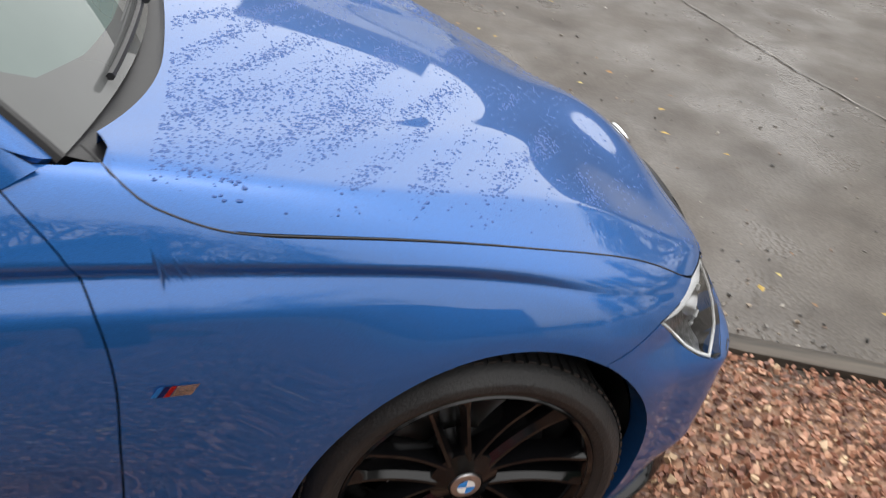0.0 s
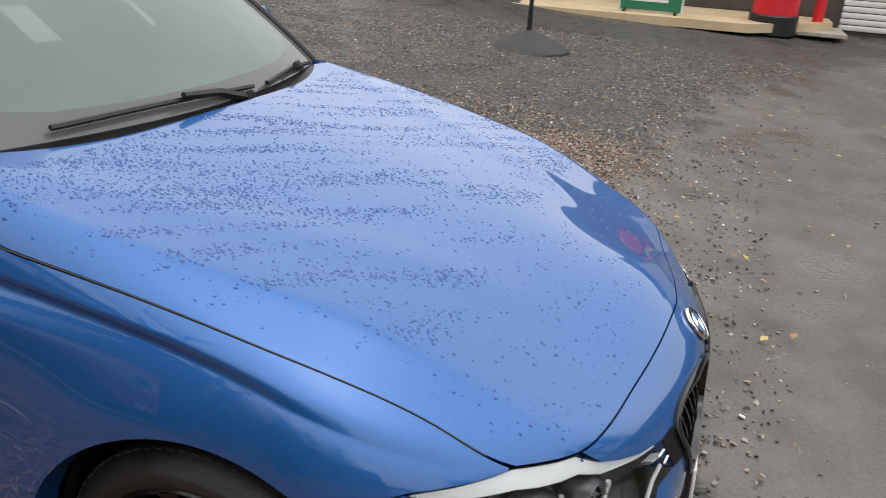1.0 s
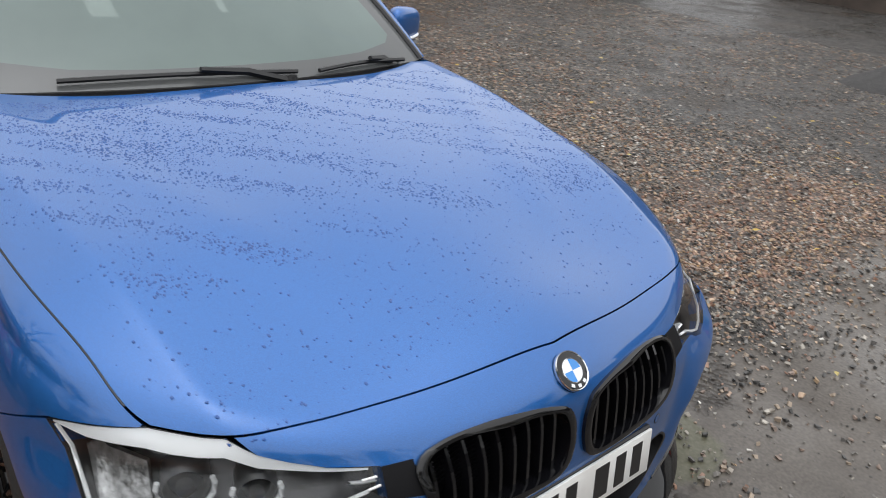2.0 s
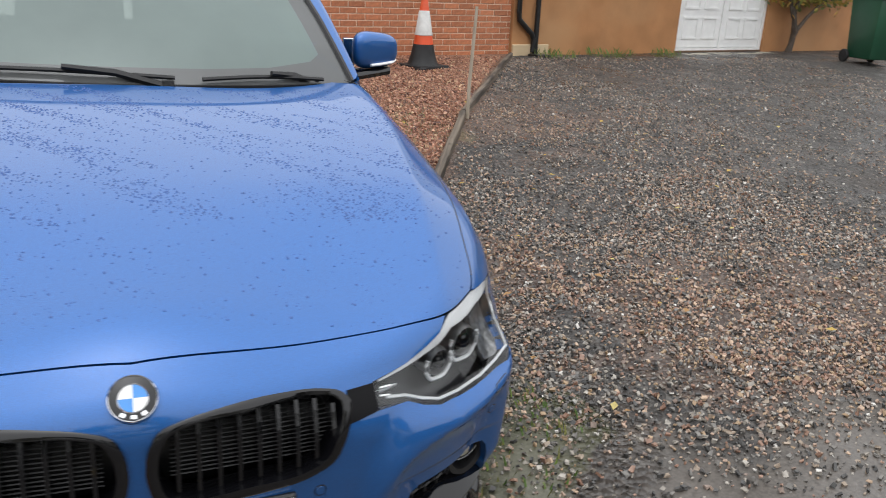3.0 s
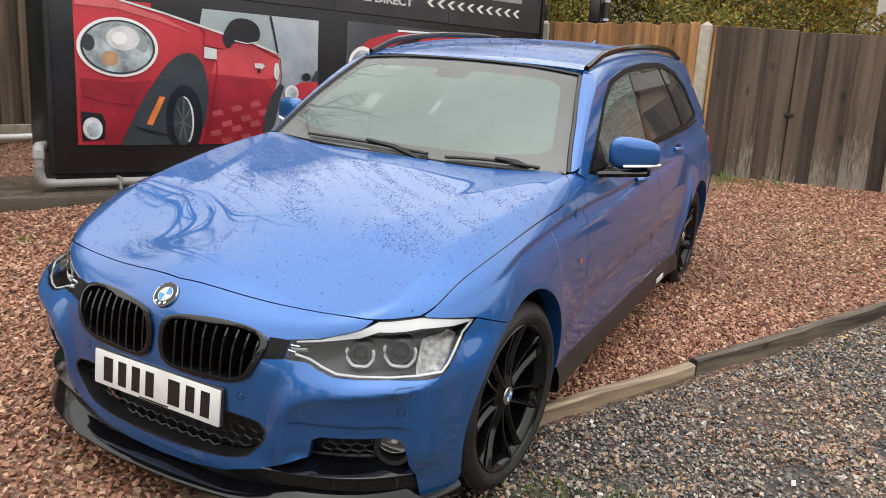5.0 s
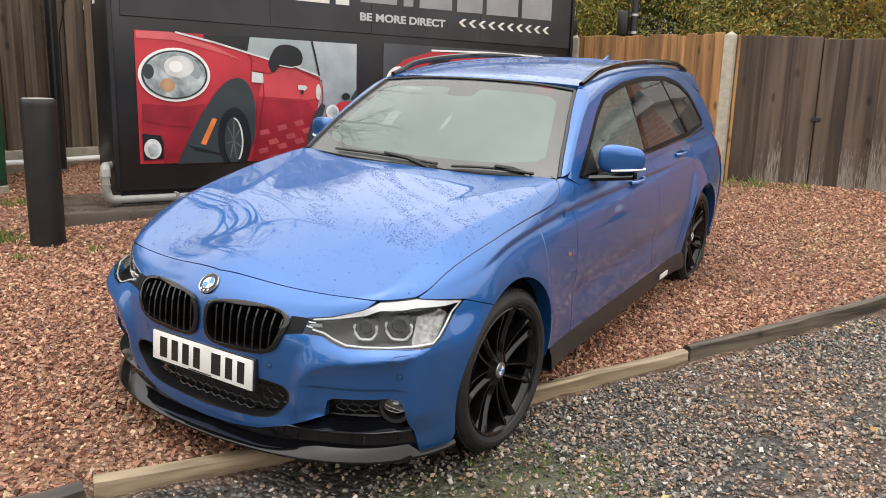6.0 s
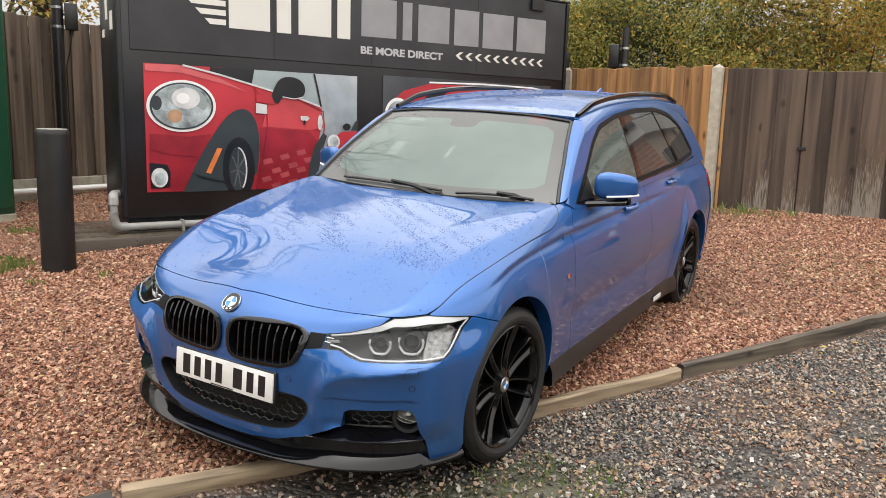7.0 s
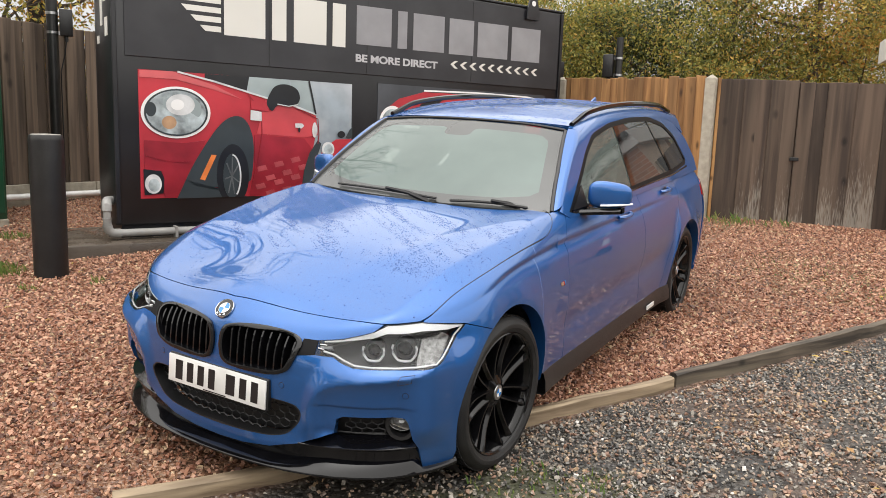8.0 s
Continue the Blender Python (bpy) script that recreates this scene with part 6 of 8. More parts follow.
for sign in (1, -1):
    s = np.linspace(0.012, 0.93, 30)
    inner = screen_points(np.stack([sign * np.interp(s, [0, 0.45, 0.93], [0.750, 0.680, 0.587]), s], 1))
    fy = np.interp(np.linspace(0, 1, 30), [0, 0.33, 0.67, 1], [0.715, 0.87, 1.05, 1.20])
    outer = side_points(upper, fy, np.interp(fy, [0.675, 0.86, 1.05, 1.20], [1.0, 1.125, 1.25, 1.352]), sign)
    edge_panel("windscreen_pillar", inner, outer, sign)
    ry = np.linspace(1.19, 3.30, 50)
    inner = top_points(upper, np.full(50, sign * 0.583), ry, 0.9)
    outer = side_points(upper, ry, np.interp(ry, [1.19, 1.38, 1.75, 2.3, 2.8, 3.12, 3.30], [1.350, 1.402, 1.445, 1.462, 1.435, 1.36, 1.29]), sign)
    edge_panel("roof_edge", inner, outer, sign)
xs = np.linspace(-0.58, 0.58, 30)
part("header_seal", tube([tuple(q) for q in screen_points(np.stack([xs, 0.985 - 0.075 * np.abs(xs / 0.58) ** 2.5], 1))], 0.008, 6), BLACK_SATIN, car)
# scuttle below the glass
nu, nv = 60, 10
U, V = np.meshgrid(np.linspace(-0.715, 0.715, nu), np.linspace(0, 1, nv), indexing="ij")
ax = np.abs(U)
yy = (HOOD_REAR(ax) - 0.03) * (1 - V) + (0.60 + 0.22 * ax * ax) * V
zz = lower_z = top_points(lower, U.ravel(), (HOOD_REAR(ax) - 0.02).ravel())[:, 2].reshape(U.shape) - 0.025 + 0.03 * V
bm = bmesh.new()
vs = [bm.verts.new((U.ravel()[i], yy.ravel()[i], zz.ravel()[i])) for i in range(U.size)]
for f in grid_faces(nu, nv):
    bm.faces.new([vs[i] for i in f])
part("scuttle", bm, BLACK_SATIN, car)
# tailgate glass
bm = bmesh.new()
P, T, rims = fill([(-0.6, 1.06), (0.6, 1.06), (0.52, 1.36), (-0.52, 1.36)], [], 0.05)
o = np.stack([P[:, 0], np.full(len(P), 2.4), P[:, 1]], 1)
tg = solve(upper, o, np.tile([0.0, 1, 0], (len(P), 1)), 2.4)
part("rear_window", skin_mesh(tg, T, upper, 0.002, 0.01, rims), TINTED, car)
P, T, rims = fill([(-0.58, 1.02), (0.58, 1.02), (0.52, 1.4), (0.3, 1.42), (-0.3, 1.42), (-0.52, 1.4)], [], 0.05)
o = np.stack([P[:, 0], np.full(len(P), 2.4), P[:, 1]], 1)
part("tailgate", skin_mesh(solve(upper, o, np.tile([0.0, 1, 0], (len(P), 1)), 2.4), T, upper, 0, 0.02, rims), PAINT, car)
# ---- front end of the car ----
def top_line(xs, ys):
    return to_chart(top_points(lower, np.array(xs, float), np.array(ys, float)))


xs = np.linspace(0, 0.628, 24)
hood_edge = top_line(xs, HOOD_FRONT(xs) - GAP)
LAMP_TOP = [(0.606, 0.691), (0.565, 0.6765), (0.512, 0.6615), (0.432, 0.650)]
LAMP_LOW = [(0.437, 0.603), (0.505, 0.603), (0.540, 0.588), (0.584, 0.576), (0.640, 0.574), (0.710, 0.576)]
LAMP_SIDE = [(-0.555, 0.5775), (-0.508, 0.585), (-0.470, 0.600), (-0.433, 0.622), (-0.380, 0.666), (-0.337, 0.702)]
KNEE = [(-0.290, 0.6865), (-0.245, 0.671), (-0.207, 0.658)]
arch_pts = [(FRONT_Y - ARCH_R * math.cos(a), WHEEL_Z + ARCH_R * math.sin(a)) for a in np.linspace(radians(59.5), radians(-20), 16)]
notch = [(0.776, 0.172), (0.776, 0.26), (0.768, 0.309), (0.757, 0.375), (0.745, 0.389), (0.70, 0.391), (0.55, 0.387), (0.527, 0.375), (0.520, 0.345), (0.512, 0.315), (0.45, 0.289), (0.388, 0.259), (0.31, 0.237), (0.26, 0.220), (0.13, 0.201), (0.0, 0.195)]
left = hood_edge + front_line(LAMP_TOP) + front_line(LAMP_LOW) + side_line(LAMP_SIDE) + side_line(KNEE) + side_line(arch_pts[1:]) + [(0.885, 0.172)] + front_line(notch)
outline = left[:-1] + [(-u, v) for u, v in reversed(left)][:-1]
KIDNEY = rounded([(0.018, 0.615), (0.036, 0.650), (0.10, 0.664), (0.20, 0.669), (0.30, 0.664), (0.358, 0.652), (0.381, 0.630), (0.369, 0.585), (0.344, 0.532), (0.28, 0.508), (0.16, 0.501), (0.06, 0.503), (0.026, 0.522), (0.014, 0.57)], 2, 0.2)
INTAKE_HALF = [(0.0, 0.249), (0.12, 0.252), (0.26, 0.262), (0.335, 0.283), (0.390, 0.341), (0.402, 0.385), (0.365, 0.412), (0.2, 0.416)]
INTAKE = rounded(INTAKE_HALF + [(-x, z) for x, z in reversed(INTAKE_HALF[1:])], 2, 0.2)
kidney_l = front_line(KIDNEY)
kidney_r = mirror(kidney_l)
intake = front_line(INTAKE)
bumper = chart_panel("front_bumper", outline, [kidney_l, kidney_r, intake], PAINT, car, 0.0095, 0.0, 0.045)


def shifted_skin(uv, depth):
    p = from_chart(np.array(uv))
    return p - depth * normals(lower, p)


def ring_of(uv, width, lift, depth, name, material, parent, label=""):
    """A raised frame along an outline of the chart."""
    p = from_chart(np.array(uv))
    n = normals(lower, p)
    c = p.mean(axis=0)
    inward = c - p
    inward -= (inward * n).sum(1)[:, None] * n
    inward /= np.linalg.norm(inward, axis=1)[:, None]
    prof = [(0.002, -depth), (0.002, lift * 0.7), (-width * 0.3, lift), (-width * 0.8, lift * 0.8), (-width, -depth)]
    bm = bmesh.new()
    rows = [[bm.verts.new(Vector(p[i] - inward[i] * a + n[i] * b)) for a, b in prof] for i in range(len(p))]
    k = len(p)
    for i in range(k):
        for j in range(len(prof) - 1):
            bm.faces.new((rows[i][j], rows[(i + 1) % k][j], rows[(i + 1) % k][j + 1], rows[i][j + 1]))
    bmesh.ops.recalc_face_normals(bm, faces=bm.faces)
    return part(name, bm, material, parent, label, angle=50)


for sign in (1, -1):
    k = kidney_l if sign > 0 else kidney_r
    kid = ring_of(k, 0.022, 0.012, 0.04, "kidney_grille", BLACK_GLOSS, car, "gloss black kidney grille with upright slats")
    P, T, rims = fill(k, [], 0.03)
    p = shifted_skin(P, 0.075)
    part("backing", skin_mesh(p, T, lower, 0, 0, None), INK, kid)
    # upright slats lean with the nose
    for x in np.linspace(0.066, 0.346, 9):
        zt, zb = 0.652 - 0.02 * max(0, (x - 0.3) / 0.05), 0.508 + 0.03 * max(0, (x - 0.29) / 0.06) + (0.010 if x < 0.08 else 0)
        zs = np.linspace(zb, zt, 8)
        q = front_points(np.full(8, sign * x), zs)
        bm = bmesh.new()
        rows = []
        for a in q:
            rows.append([bm.verts.new((a[0] + dx, a[1] + dy, a[2])) for dx, dy in ((-0.0035, 0.004), (0.0035, 0.004), (0.0045, 0.06), (-0.0045, 0.06))])
        for a, b in zip(rows, rows[1:]):
            for i in range(4):
                bm.faces.new((a[i], a[(i + 1) % 4], b[(i + 1) % 4], b[i]))
        part("slat", bm, BLACK_GLOSS, kid, smooth=False)
    for z in np.arange(0.528, 0.648, 0.0085):
        xs = np.linspace(0.055, 0.352, 5)
        q = front_points(sign * xs, np.full(5, z))
        if True:
            part("mesh_bar", tube([(a[0], a[1] + 0.052, a[2]) for a in q], 0.0018, 4, caps=False), BLACK_SATIN, kid)

# lower middle intake with its honeycomb
low = part("lower_grille", skin_mesh(shifted_skin(fill(intake, [], 0.03)[0], 0.075), fill(intake, [], 0.03)[1], lower, 0, 0, None), INK, car)
bm = bmesh.new()


def honeycomb(bm, x0, x1, z0, z1, inside, pitch=0.036, depth=0.05, face=front_points):
    h = pitch * 0.62
    row = 0
    z = z0
    while z < z1:
        n = int((x1 - x0) / (pitch / 2))
        xs = x0 + np.arange(n + 1) * pitch / 2
        zs = z + np.where((np.arange(n + 1) + row) % 2 == 0, 0.0, h * 0.36)
        q = face(xs, zs)
        ok = inside_poly(xs, zs, inside)
        run = []
        for i in range(n + 1):
            if ok[i]:
                run.append((q[i][0], q[i][1] + depth, q[i][2]))
                if (i + row) % 2 == 0:
                    zb = zs[i] - h * 0.64
                    if inside_poly(np.array([xs[i]]), np.array([zb]), inside)[0]:
                        tube([(q[i][0], q[i][1] + depth, zs[i]), (q[i][0], q[i][1] + depth, zb)], 0.0032, 4, bm)
            if (not ok[i] or i == n) and len(run) > 1:
                tube(run, 0.0032, 4, bm)
            if not ok[i]:
                run = []
        z += h
        row += 1
    return bm


part("honeycomb", honeycomb(bm, -0.39, 0.39, 0.258, 0.41, INTAKE, 0.044, 0.045), BLACK_SATIN, low)
ring_of(intake, 0.008, 0.001, 0.06, "intake_surround", BLACK_SATIN, car)

# black front splitter below, wrapped round the nose
th = np.linspace(-0.90, 0.90, 121)
ath = np.abs(th)
# the splitter starts under the painted lip in the middle; at the corners a gloss panel rises from it to the blade
z_top = np.interp(ath, [0.0, 0.12, 0.24, 0.285, 0.355, 0.42, 0.74, 0.765, 0.9], [0.200, 0.205, 0.224, 0.242, 0.260, 0.266, 0.270, 0.186, 0.184])
z_knee = np.interp(ath, [0.0, 0.25, 0.36, 0.45, 0.74, 0.765, 0.9], [0.176, 0.178, 0.192, 0.206, 0.208, 0.178, 0.176])
reach = np.interp(ath, [0.0, 0.1, 0.313, 0.5, 0.638, 0.767, 0.89, 0.9], [0.068, 0.067, 0.056, 0.040, 0.028, 0.017, 0.010, 0.009])
bm = bmesh.new()
grid = []
for zz, off, share in ((z_top, -0.035, 0), (z_top - 0.002, -0.012, 0), (0.5 * (z_top + z_knee), -0.013, 0), (z_knee + 0.004, -0.012, 0), (z_knee - 0.001, -0.006, 0.05), (0.6 * z_knee + 0.4 * 0.168, 0.0, 0.45), (0.0 * z_knee + 0.169, 0.0, 0.96), (0.0 * z_knee + 0.167, 0.0, 1.0), (0.0 * z_knee + 0.161, 0.0, 1.0), (0.0 * z_knee + 0.159, 0.0, 0.9), (0.0 * z_knee + 0.160, -0.05, 0), (0.0 * z_knee + 0.153, -0.12, 0)):
    q = from_chart(np.stack([th, np.full_like(th, 0.20)], 1), lambda x, y, z: lower(x, y, z, 0.0))
    d = q - np.stack([np.zeros(len(th)), np.full(len(th), AXIS_Y), q[:, 2]], 1)
    d /= np.linalg.norm(d, axis=1)[:, None]
    q = q + (off + share * reach)[:, None] * d
    grid.append([bm.verts.new((a[0], a[1], h)) for a, h in zip(q, zz)])
for a, b in zip(grid, grid[1:]):
    for i in range(len(th) - 1):
        bm.faces.new((a[i], a[i + 1], b[i + 1], b[i]))
bmesh.ops.recalc_face_normals(bm, faces=bm.faces)
part("front_splitter", bm, SPLITTER, car, "gloss black front splitter", angle=48)
for sign in (1, -1):
    # corner opening with fog lamp and honeycomb
    op = [(0.49, 0.40), (0.62, 0.404), (0.75, 0.402), (0.772, 0.39), (0.782, 0.25), (0.60, 0.24), (0.38, 0.24)]
    o2 = [(sign * x, z) for x, z in op]
    if sign < 0:
        o2 = o2[::-1]
    uv = front_line(o2)
    P, T, rims = fill(uv, [], 0.03)
    pocket = part("corner_intake", skin_mesh(shifted_skin(P, 0.085), T, lower, 0, 0, None), INK, car)
    bm = bmesh.new()
    poly = [(sign * x, z) for x, z in rounded([(0.515, 0.394), (0.675, 0.394), (0.67, 0.306), (0.53, 0.306)], 1, 0.1)]
    part("honeycomb", honeycomb(bm, min(0.50 * sign, 0.68 * sign), max(0.50 * sign, 0.68 * sign), 0.304, 0.398, poly, 0.036, 0.035), BLACK_SATIN, pocket)
    # blade along the foot of the opening
    bx = np.linspace(0.385, 0.773, 24)
    bz = 0.258 + 0.012 * (bx - 0.385) / 0.388
    q = front_points(sign * bx, bz)
    bm = bmesh.new()
    prev = None
    for a in q:
        ring = [bm.verts.new((a[0], a[1] + dy, a[2] + dz)) for dy, dz in ((0.002, 0.006), (-0.003, 0.003), (-0.003, -0.001), (0.004, -0.006), (0.08, -0.002), (0.07, 0.035 * float(smooth01((abs(a[0]) - 0.39) / 0.1))))]
        if prev:
            for i in range(6):
                bm.faces.new((prev[i], prev[(i + 1) % 6], ring[(i + 1) % 6], ring[i]))
        prev = ring
    bmesh.ops.recalc_face_normals(bm, faces=bm.faces)
    part("blade", bm, BLACK_GLOSS, pocket, "gloss black blade")
    fx, fz = 0.712, 0.349
    fp = front_points(np.array([sign * fx]), np.array([fz]))[0] + np.array([0, 0.030, 0])
    face = look(tuple(fp), tuple(fp + np.array([sign * 0.35, -1, 0.02]))) @ pose(0, 0, 0, 180)
    fog = part("fog_lamp", moved(lathe([(0.058, -0.05), (0.060, 0.0), (0.056, 0.010), (0.043, 0.008), (0.041, -0.02)], 36), face), BLACK_SATIN, car)
    face = face @ Matrix.Translation((0, -0.010, 0)) @ Matrix.Diagonal((1, 0.7, 1, 1))
    part("reflector", moved(lathe([(0.046, 0.0), (0.036, -0.018), (0.015, -0.03), (0.0, -0.032)], 30), face), LAMP_FACETS, fog)
    part("bulb", moved(lathe([(0.0, -0.004), (0.010, -0.008), (0.011, -0.03)], 16), face), LAMP_WHITE, fog)
    ln = part("lens", moved(lathe([(0.0, 0.008), (0.025, 0.005), (0.047, -0.002)], 30), face), LENS, fog)
    ln.visible_shadow = False

# ---- headlamps ----
crown_x = np.linspace(0.730, 0.640, 7)
lamp_crown = top_line(crown_x, HOOD_FRONT(crown_x) - GAP)
for sign in (1, -1):
    tip = side_line(LAMP_SIDE)
    lamp_uv = front_line(LAMP_LOW) + tip + side_line([(-0.355, 0.7055), (-0.40, 0.711)]) + lamp_crown + front_line(LAMP_TOP)
    if sign < 0:
        lamp_uv = mirror(lamp_uv)
    P, T, rims = fill(lamp_uv, [], 0.02)
    lamp = part("headlamp", skin_mesh(shifted_skin(P, 0.075), T, lower, 0, 0, None), LAMP_GREY, car, "clear headlamp with twin projectors")
    ln = part("lens", skin_mesh(from_chart(P), T, lower, -0.001, 0.0, None), LENS, lamp)
    ln.visible_shadow = False
    # wall of the housing
    a, b = from_chart(np.array(lamp_uv)), shifted_skin(lamp_uv, 0.08)
    bm = bmesh.new()
    va, vb = [bm.verts.new(q) for q in a], [bm.verts.new(q) for q in b]
    for i in range(len(a)):
        j = (i + 1) % len(a)
        bm.faces.new((va[i], va[j], vb[j], vb[i]))
    part("housing", bm, LAMP_GREY, lamp)

    def hand(poly):
        return poly if sign > 0 else mirror(poly)
    # white eyebrow along the top edge, wider towards the corner
    top = side_line([(-0.345, 0.701), (-0.365, 0.705), (-0.40, 0.7095)]) + [(u, v - 0.0015) for u, v in lamp_crown[::2]] + front_line([(0.606, 0.6895), (0.565, 0.675), (0.512, 0.660), (0.45, 0.6505)])
    depth_of = [0.003, 0.009, 0.018, 0.028, 0.030, 0.029, 0.027, 0.021, 0.012, 0.005, 0.003]
    brow = hand(top + [(u, v - w) for (u, v), w in reversed(list(zip(top, depth_of)))])
    chart_panel("eyebrow_light", brow, [], LAMP_WHITE, lamp, 0.012, -0.007, 0.01)
    # faceted reflector in the corner
    facet = hand(front_line([(0.765, 0.594)]) + side_line([(-0.515, 0.596), (-0.470, 0.612), (-0.433, 0.634), (-0.395, 0.668), (-0.42, 0.682)]) + front_line([(0.795, 0.672), (0.752, 0.664)]))
    chart_panel("corner_reflector", facet, [], LAMP_FACETS, lamp, 0.012, -0.028, 0.01)
    # light line along the foot and up the corner
    foot = front_line([(0.462, 0.620), (0.505, 0.613), (0.544, 0.598), (0.586, 0.585), (0.64, 0.582), (0.712, 0.583)]) + side_line([(-0.555, 0.586), (-0.508, 0.593), (-0.470, 0.608), (-0.436, 0.629), (-0.386, 0.670), (-0.352, 0.697)])
    q = shifted_skin(hand(foot), 0.007)
    part("light_line", tube([tuple(p) for p in q], 0.0036, 6), LAMP_WHITE, lamp)

    def strip(name, line, depth, width, material):
        """A ribbon that stands off the housing along a line of (x, z)."""
        q = front_points(sign * np.array([l[0] for l in line]), np.array([l[1] for l in line]))
        n = normals(lower, q)
        tg = np.gradient(q, axis=0)
        tg /= np.linalg.norm(tg, axis=1)[:, None]
        side = np.cross(n, tg)
        bm = bmesh.new()
        w = np.array([l[2] if len(l) > 2 else width for l in line])
        rows = []
        for i in range(len(q)):
            c = q[i] - depth * n[i]
            rows.append([bm.verts.new(c - side[i] * w[i] / 2 - n[i] * 0.02), bm.verts.new(c - side[i] * w[i] / 2), bm.verts.new(c + n[i] * 0.004), bm.verts.new(c + side[i] * w[i] / 2), bm.verts.new(c + side[i] * w[i] / 2 - n[i] * 0.02)])
        for r0, r1 in zip(rows, rows[1:]):
            for j in range(4):
                bm.faces.new((r0[j], r0[j + 1], r1[j + 1], r1[j]))
        bmesh.ops.recalc_face_normals(bm, faces=bm.faces)
        return part(name, bm, material, lamp)

    strip("upper_strip", [(0.445, 0.632), (0.466, 0.633), (0.486, 0.635)], 0.006, 0.005, LAMP_WHITE)
    for px, pz, pr in ((0.620, 0.642, 0.032), (0.712, 0.645, 0.037)):
        c = front_points(np.array([sign * px]), np.array([pz]))[0]
        c = c - 0.036 * normals(lower, c[None])[0]
        face = look(tuple(c), tuple(c + np.array([sign * 0.45, -1, -0.02]))) @ pose(0, 0, 0, 180)
        pj = part("projector", moved(lathe([(pr * 1.05, -0.04), (pr * 1.05, 0.0), (pr * 0.92, 0.014), (pr * 0.8, 0.004), (pr * 0.76, -0.006)], 32), face), SILVER, lamp, "silver projector rim")
        part("projector_lens", moved(lathe([(0.0, 0.02), (pr * 0.4, 0.017), (pr * 0.66, 0.004), (pr * 0.79, -0.008)], 28), face), BLACK_GLOSS, pj, "dark glass projector lens")
        # open ring, flat at the foot
        ring = []
        up = 1 if (face.to_3x3() @ Vector((0, 1, 0))).z > 0 else -1
        for d in (158, 175, 200, 222, 240, 255, 285, 300, 318, 340, 365, 382):
            k = 1.22 if d not in (240, 300) else 1.28
            ring.append(face @ Vector((pr * k * math.cos(radians(d)), up * pr * k * math.sin(radians(d)), 0.012)))
        part("daylight_ring", tube(ring, 0.0048, 6), LAMP_WHITE, pj)
        part("washer_jet", moved(box(-0.012, 0.012, min(-up * pr * 1.26, -up * pr * 1.42), max(-up * pr * 1.26, -up * pr * 1.42), 0.0, 0.012, 0.003), face), CHROME, pj)
    # black finisher between lamp and grille
    fin = front_line([(sign * x, z) for x, z in ([(0.372, 0.594), (0.376, 0.648), (0.432, 0.6485), (0.437, 0.6035)] if sign > 0 else [(0.437, 0.6035), (0.432, 0.6485), (0.376, 0.648), (0.372, 0.594)])])
    finisher = chart_panel("lamp_finisher", fin, [], TRIM, car, 0.02, 0.003, 0.02, "black lamp finisher")
    for line in ([(0.445, 0.640), (0.47, 0.639)], [(0.443, 0.628), (0.465, 0.625)]):
        q = front_points(sign * np.array([l[0] for l in line]), np.array([l[1] for l in line])) + np.array([0, -0.005, 0])
        part("chrome_line", tube([tuple(p) for p in q], 0.0022, 5), LAMP_WHITE, finisher)

# small things of the nose
def roundel(centre, normal, r, parent, name="badge"):
    face = look(tuple(centre), tuple(centre + normal)) @ pose(0, 0, 0, 180)
    b = part(name, moved(lathe([(0, 0.006), (r * 0.9, 0.006), (r * 0.97, 0.005), (r, 0.0), (r, -0.01)], 48), face), BLACK_GLOSS, parent, "round badge of blue and white quarters")
    part("rim", moved(lathe([(r * 0.93, 0.0062), (r * 0.97, 0.0075), (r * 1.01, 0.004), (r * 1.01, 0.0)], 48), face), CHROME, b)
    part("inner_rim", moved(lathe([(r * 0.56, 0.0062), (r * 0.59, 0.0075), (r * 0.62, 0.0062)], 40), face), CHROME, b)
    for k in range(4):
        bm = bmesh.new()
        vs = [bm.verts.new((0, 0, 0.0068))] + [bm.verts.new((r * 0.57 * math.cos(radians(k * 90 + a)), r * 0.57 * math.sin(radians(k * 90 + a)), 0.0068)) for a in range(0, 91, 10)]
        bm.faces.new(vs)
        part("quarter", moved(bm, face), SIGN_BLUE if k % 2 == 0 else WHITE_PAINT, b)
    # ring marks
    for a in (58, 90, 122):
        bm = box(-r * 0.10, r * 0.10, r * 0.70, r * 0.86, 0.006, 0.0072)
        part("mark", moved(moved(bm, pose(0, 0, 0, 0, 0, a - 90)), face), CHROME, b)
    return b


c = front_points(np.array([0.0]), np.array([0.697]))
roundel(c[0] + normals(lower, c)[0] * 0.001, normals(lower, c)[0], 0.041, car)

# number plate with its characters shown as bars
plate = part("number_plate", moved(box(-0.26, 0.26, -0.004, 0.004, -0.0555, 0.0555, 0.003, 2), pose(0.005, -0.789, 0.427, -5)), PLATE_WHITE, car, "white number plate")
bar_x = -0.225
for i, wdt in enumerate((0.055, 0.05, 0.05, 0.05, 0.0, 0.062, 0.05, 0.05)):
    if wdt == 0:
        bar_x += 0.035
        continue
    part("character_bar", moved(box(bar_x + 0.008, bar_x + wdt - 0.008, -0.0055, -0.004, -0.039, 0.039), pose(0.005, -0.789, 0.427, -5)), INK, plate)
    bar_x += wdt + 0.009
part("maker_bar", moved(box(-0.06, 0.06, -0.0052, -0.004, -0.052, -0.048), pose(0.005, -0.789, 0.427, -5)), INK, plate)
part("plate_holder", moved(box(-0.265, 0.265, 0.004, 0.03, -0.06, 0.06, 0.004), pose(0.005, -0.789, 0.427, -5)), BLACK_SATIN, car)
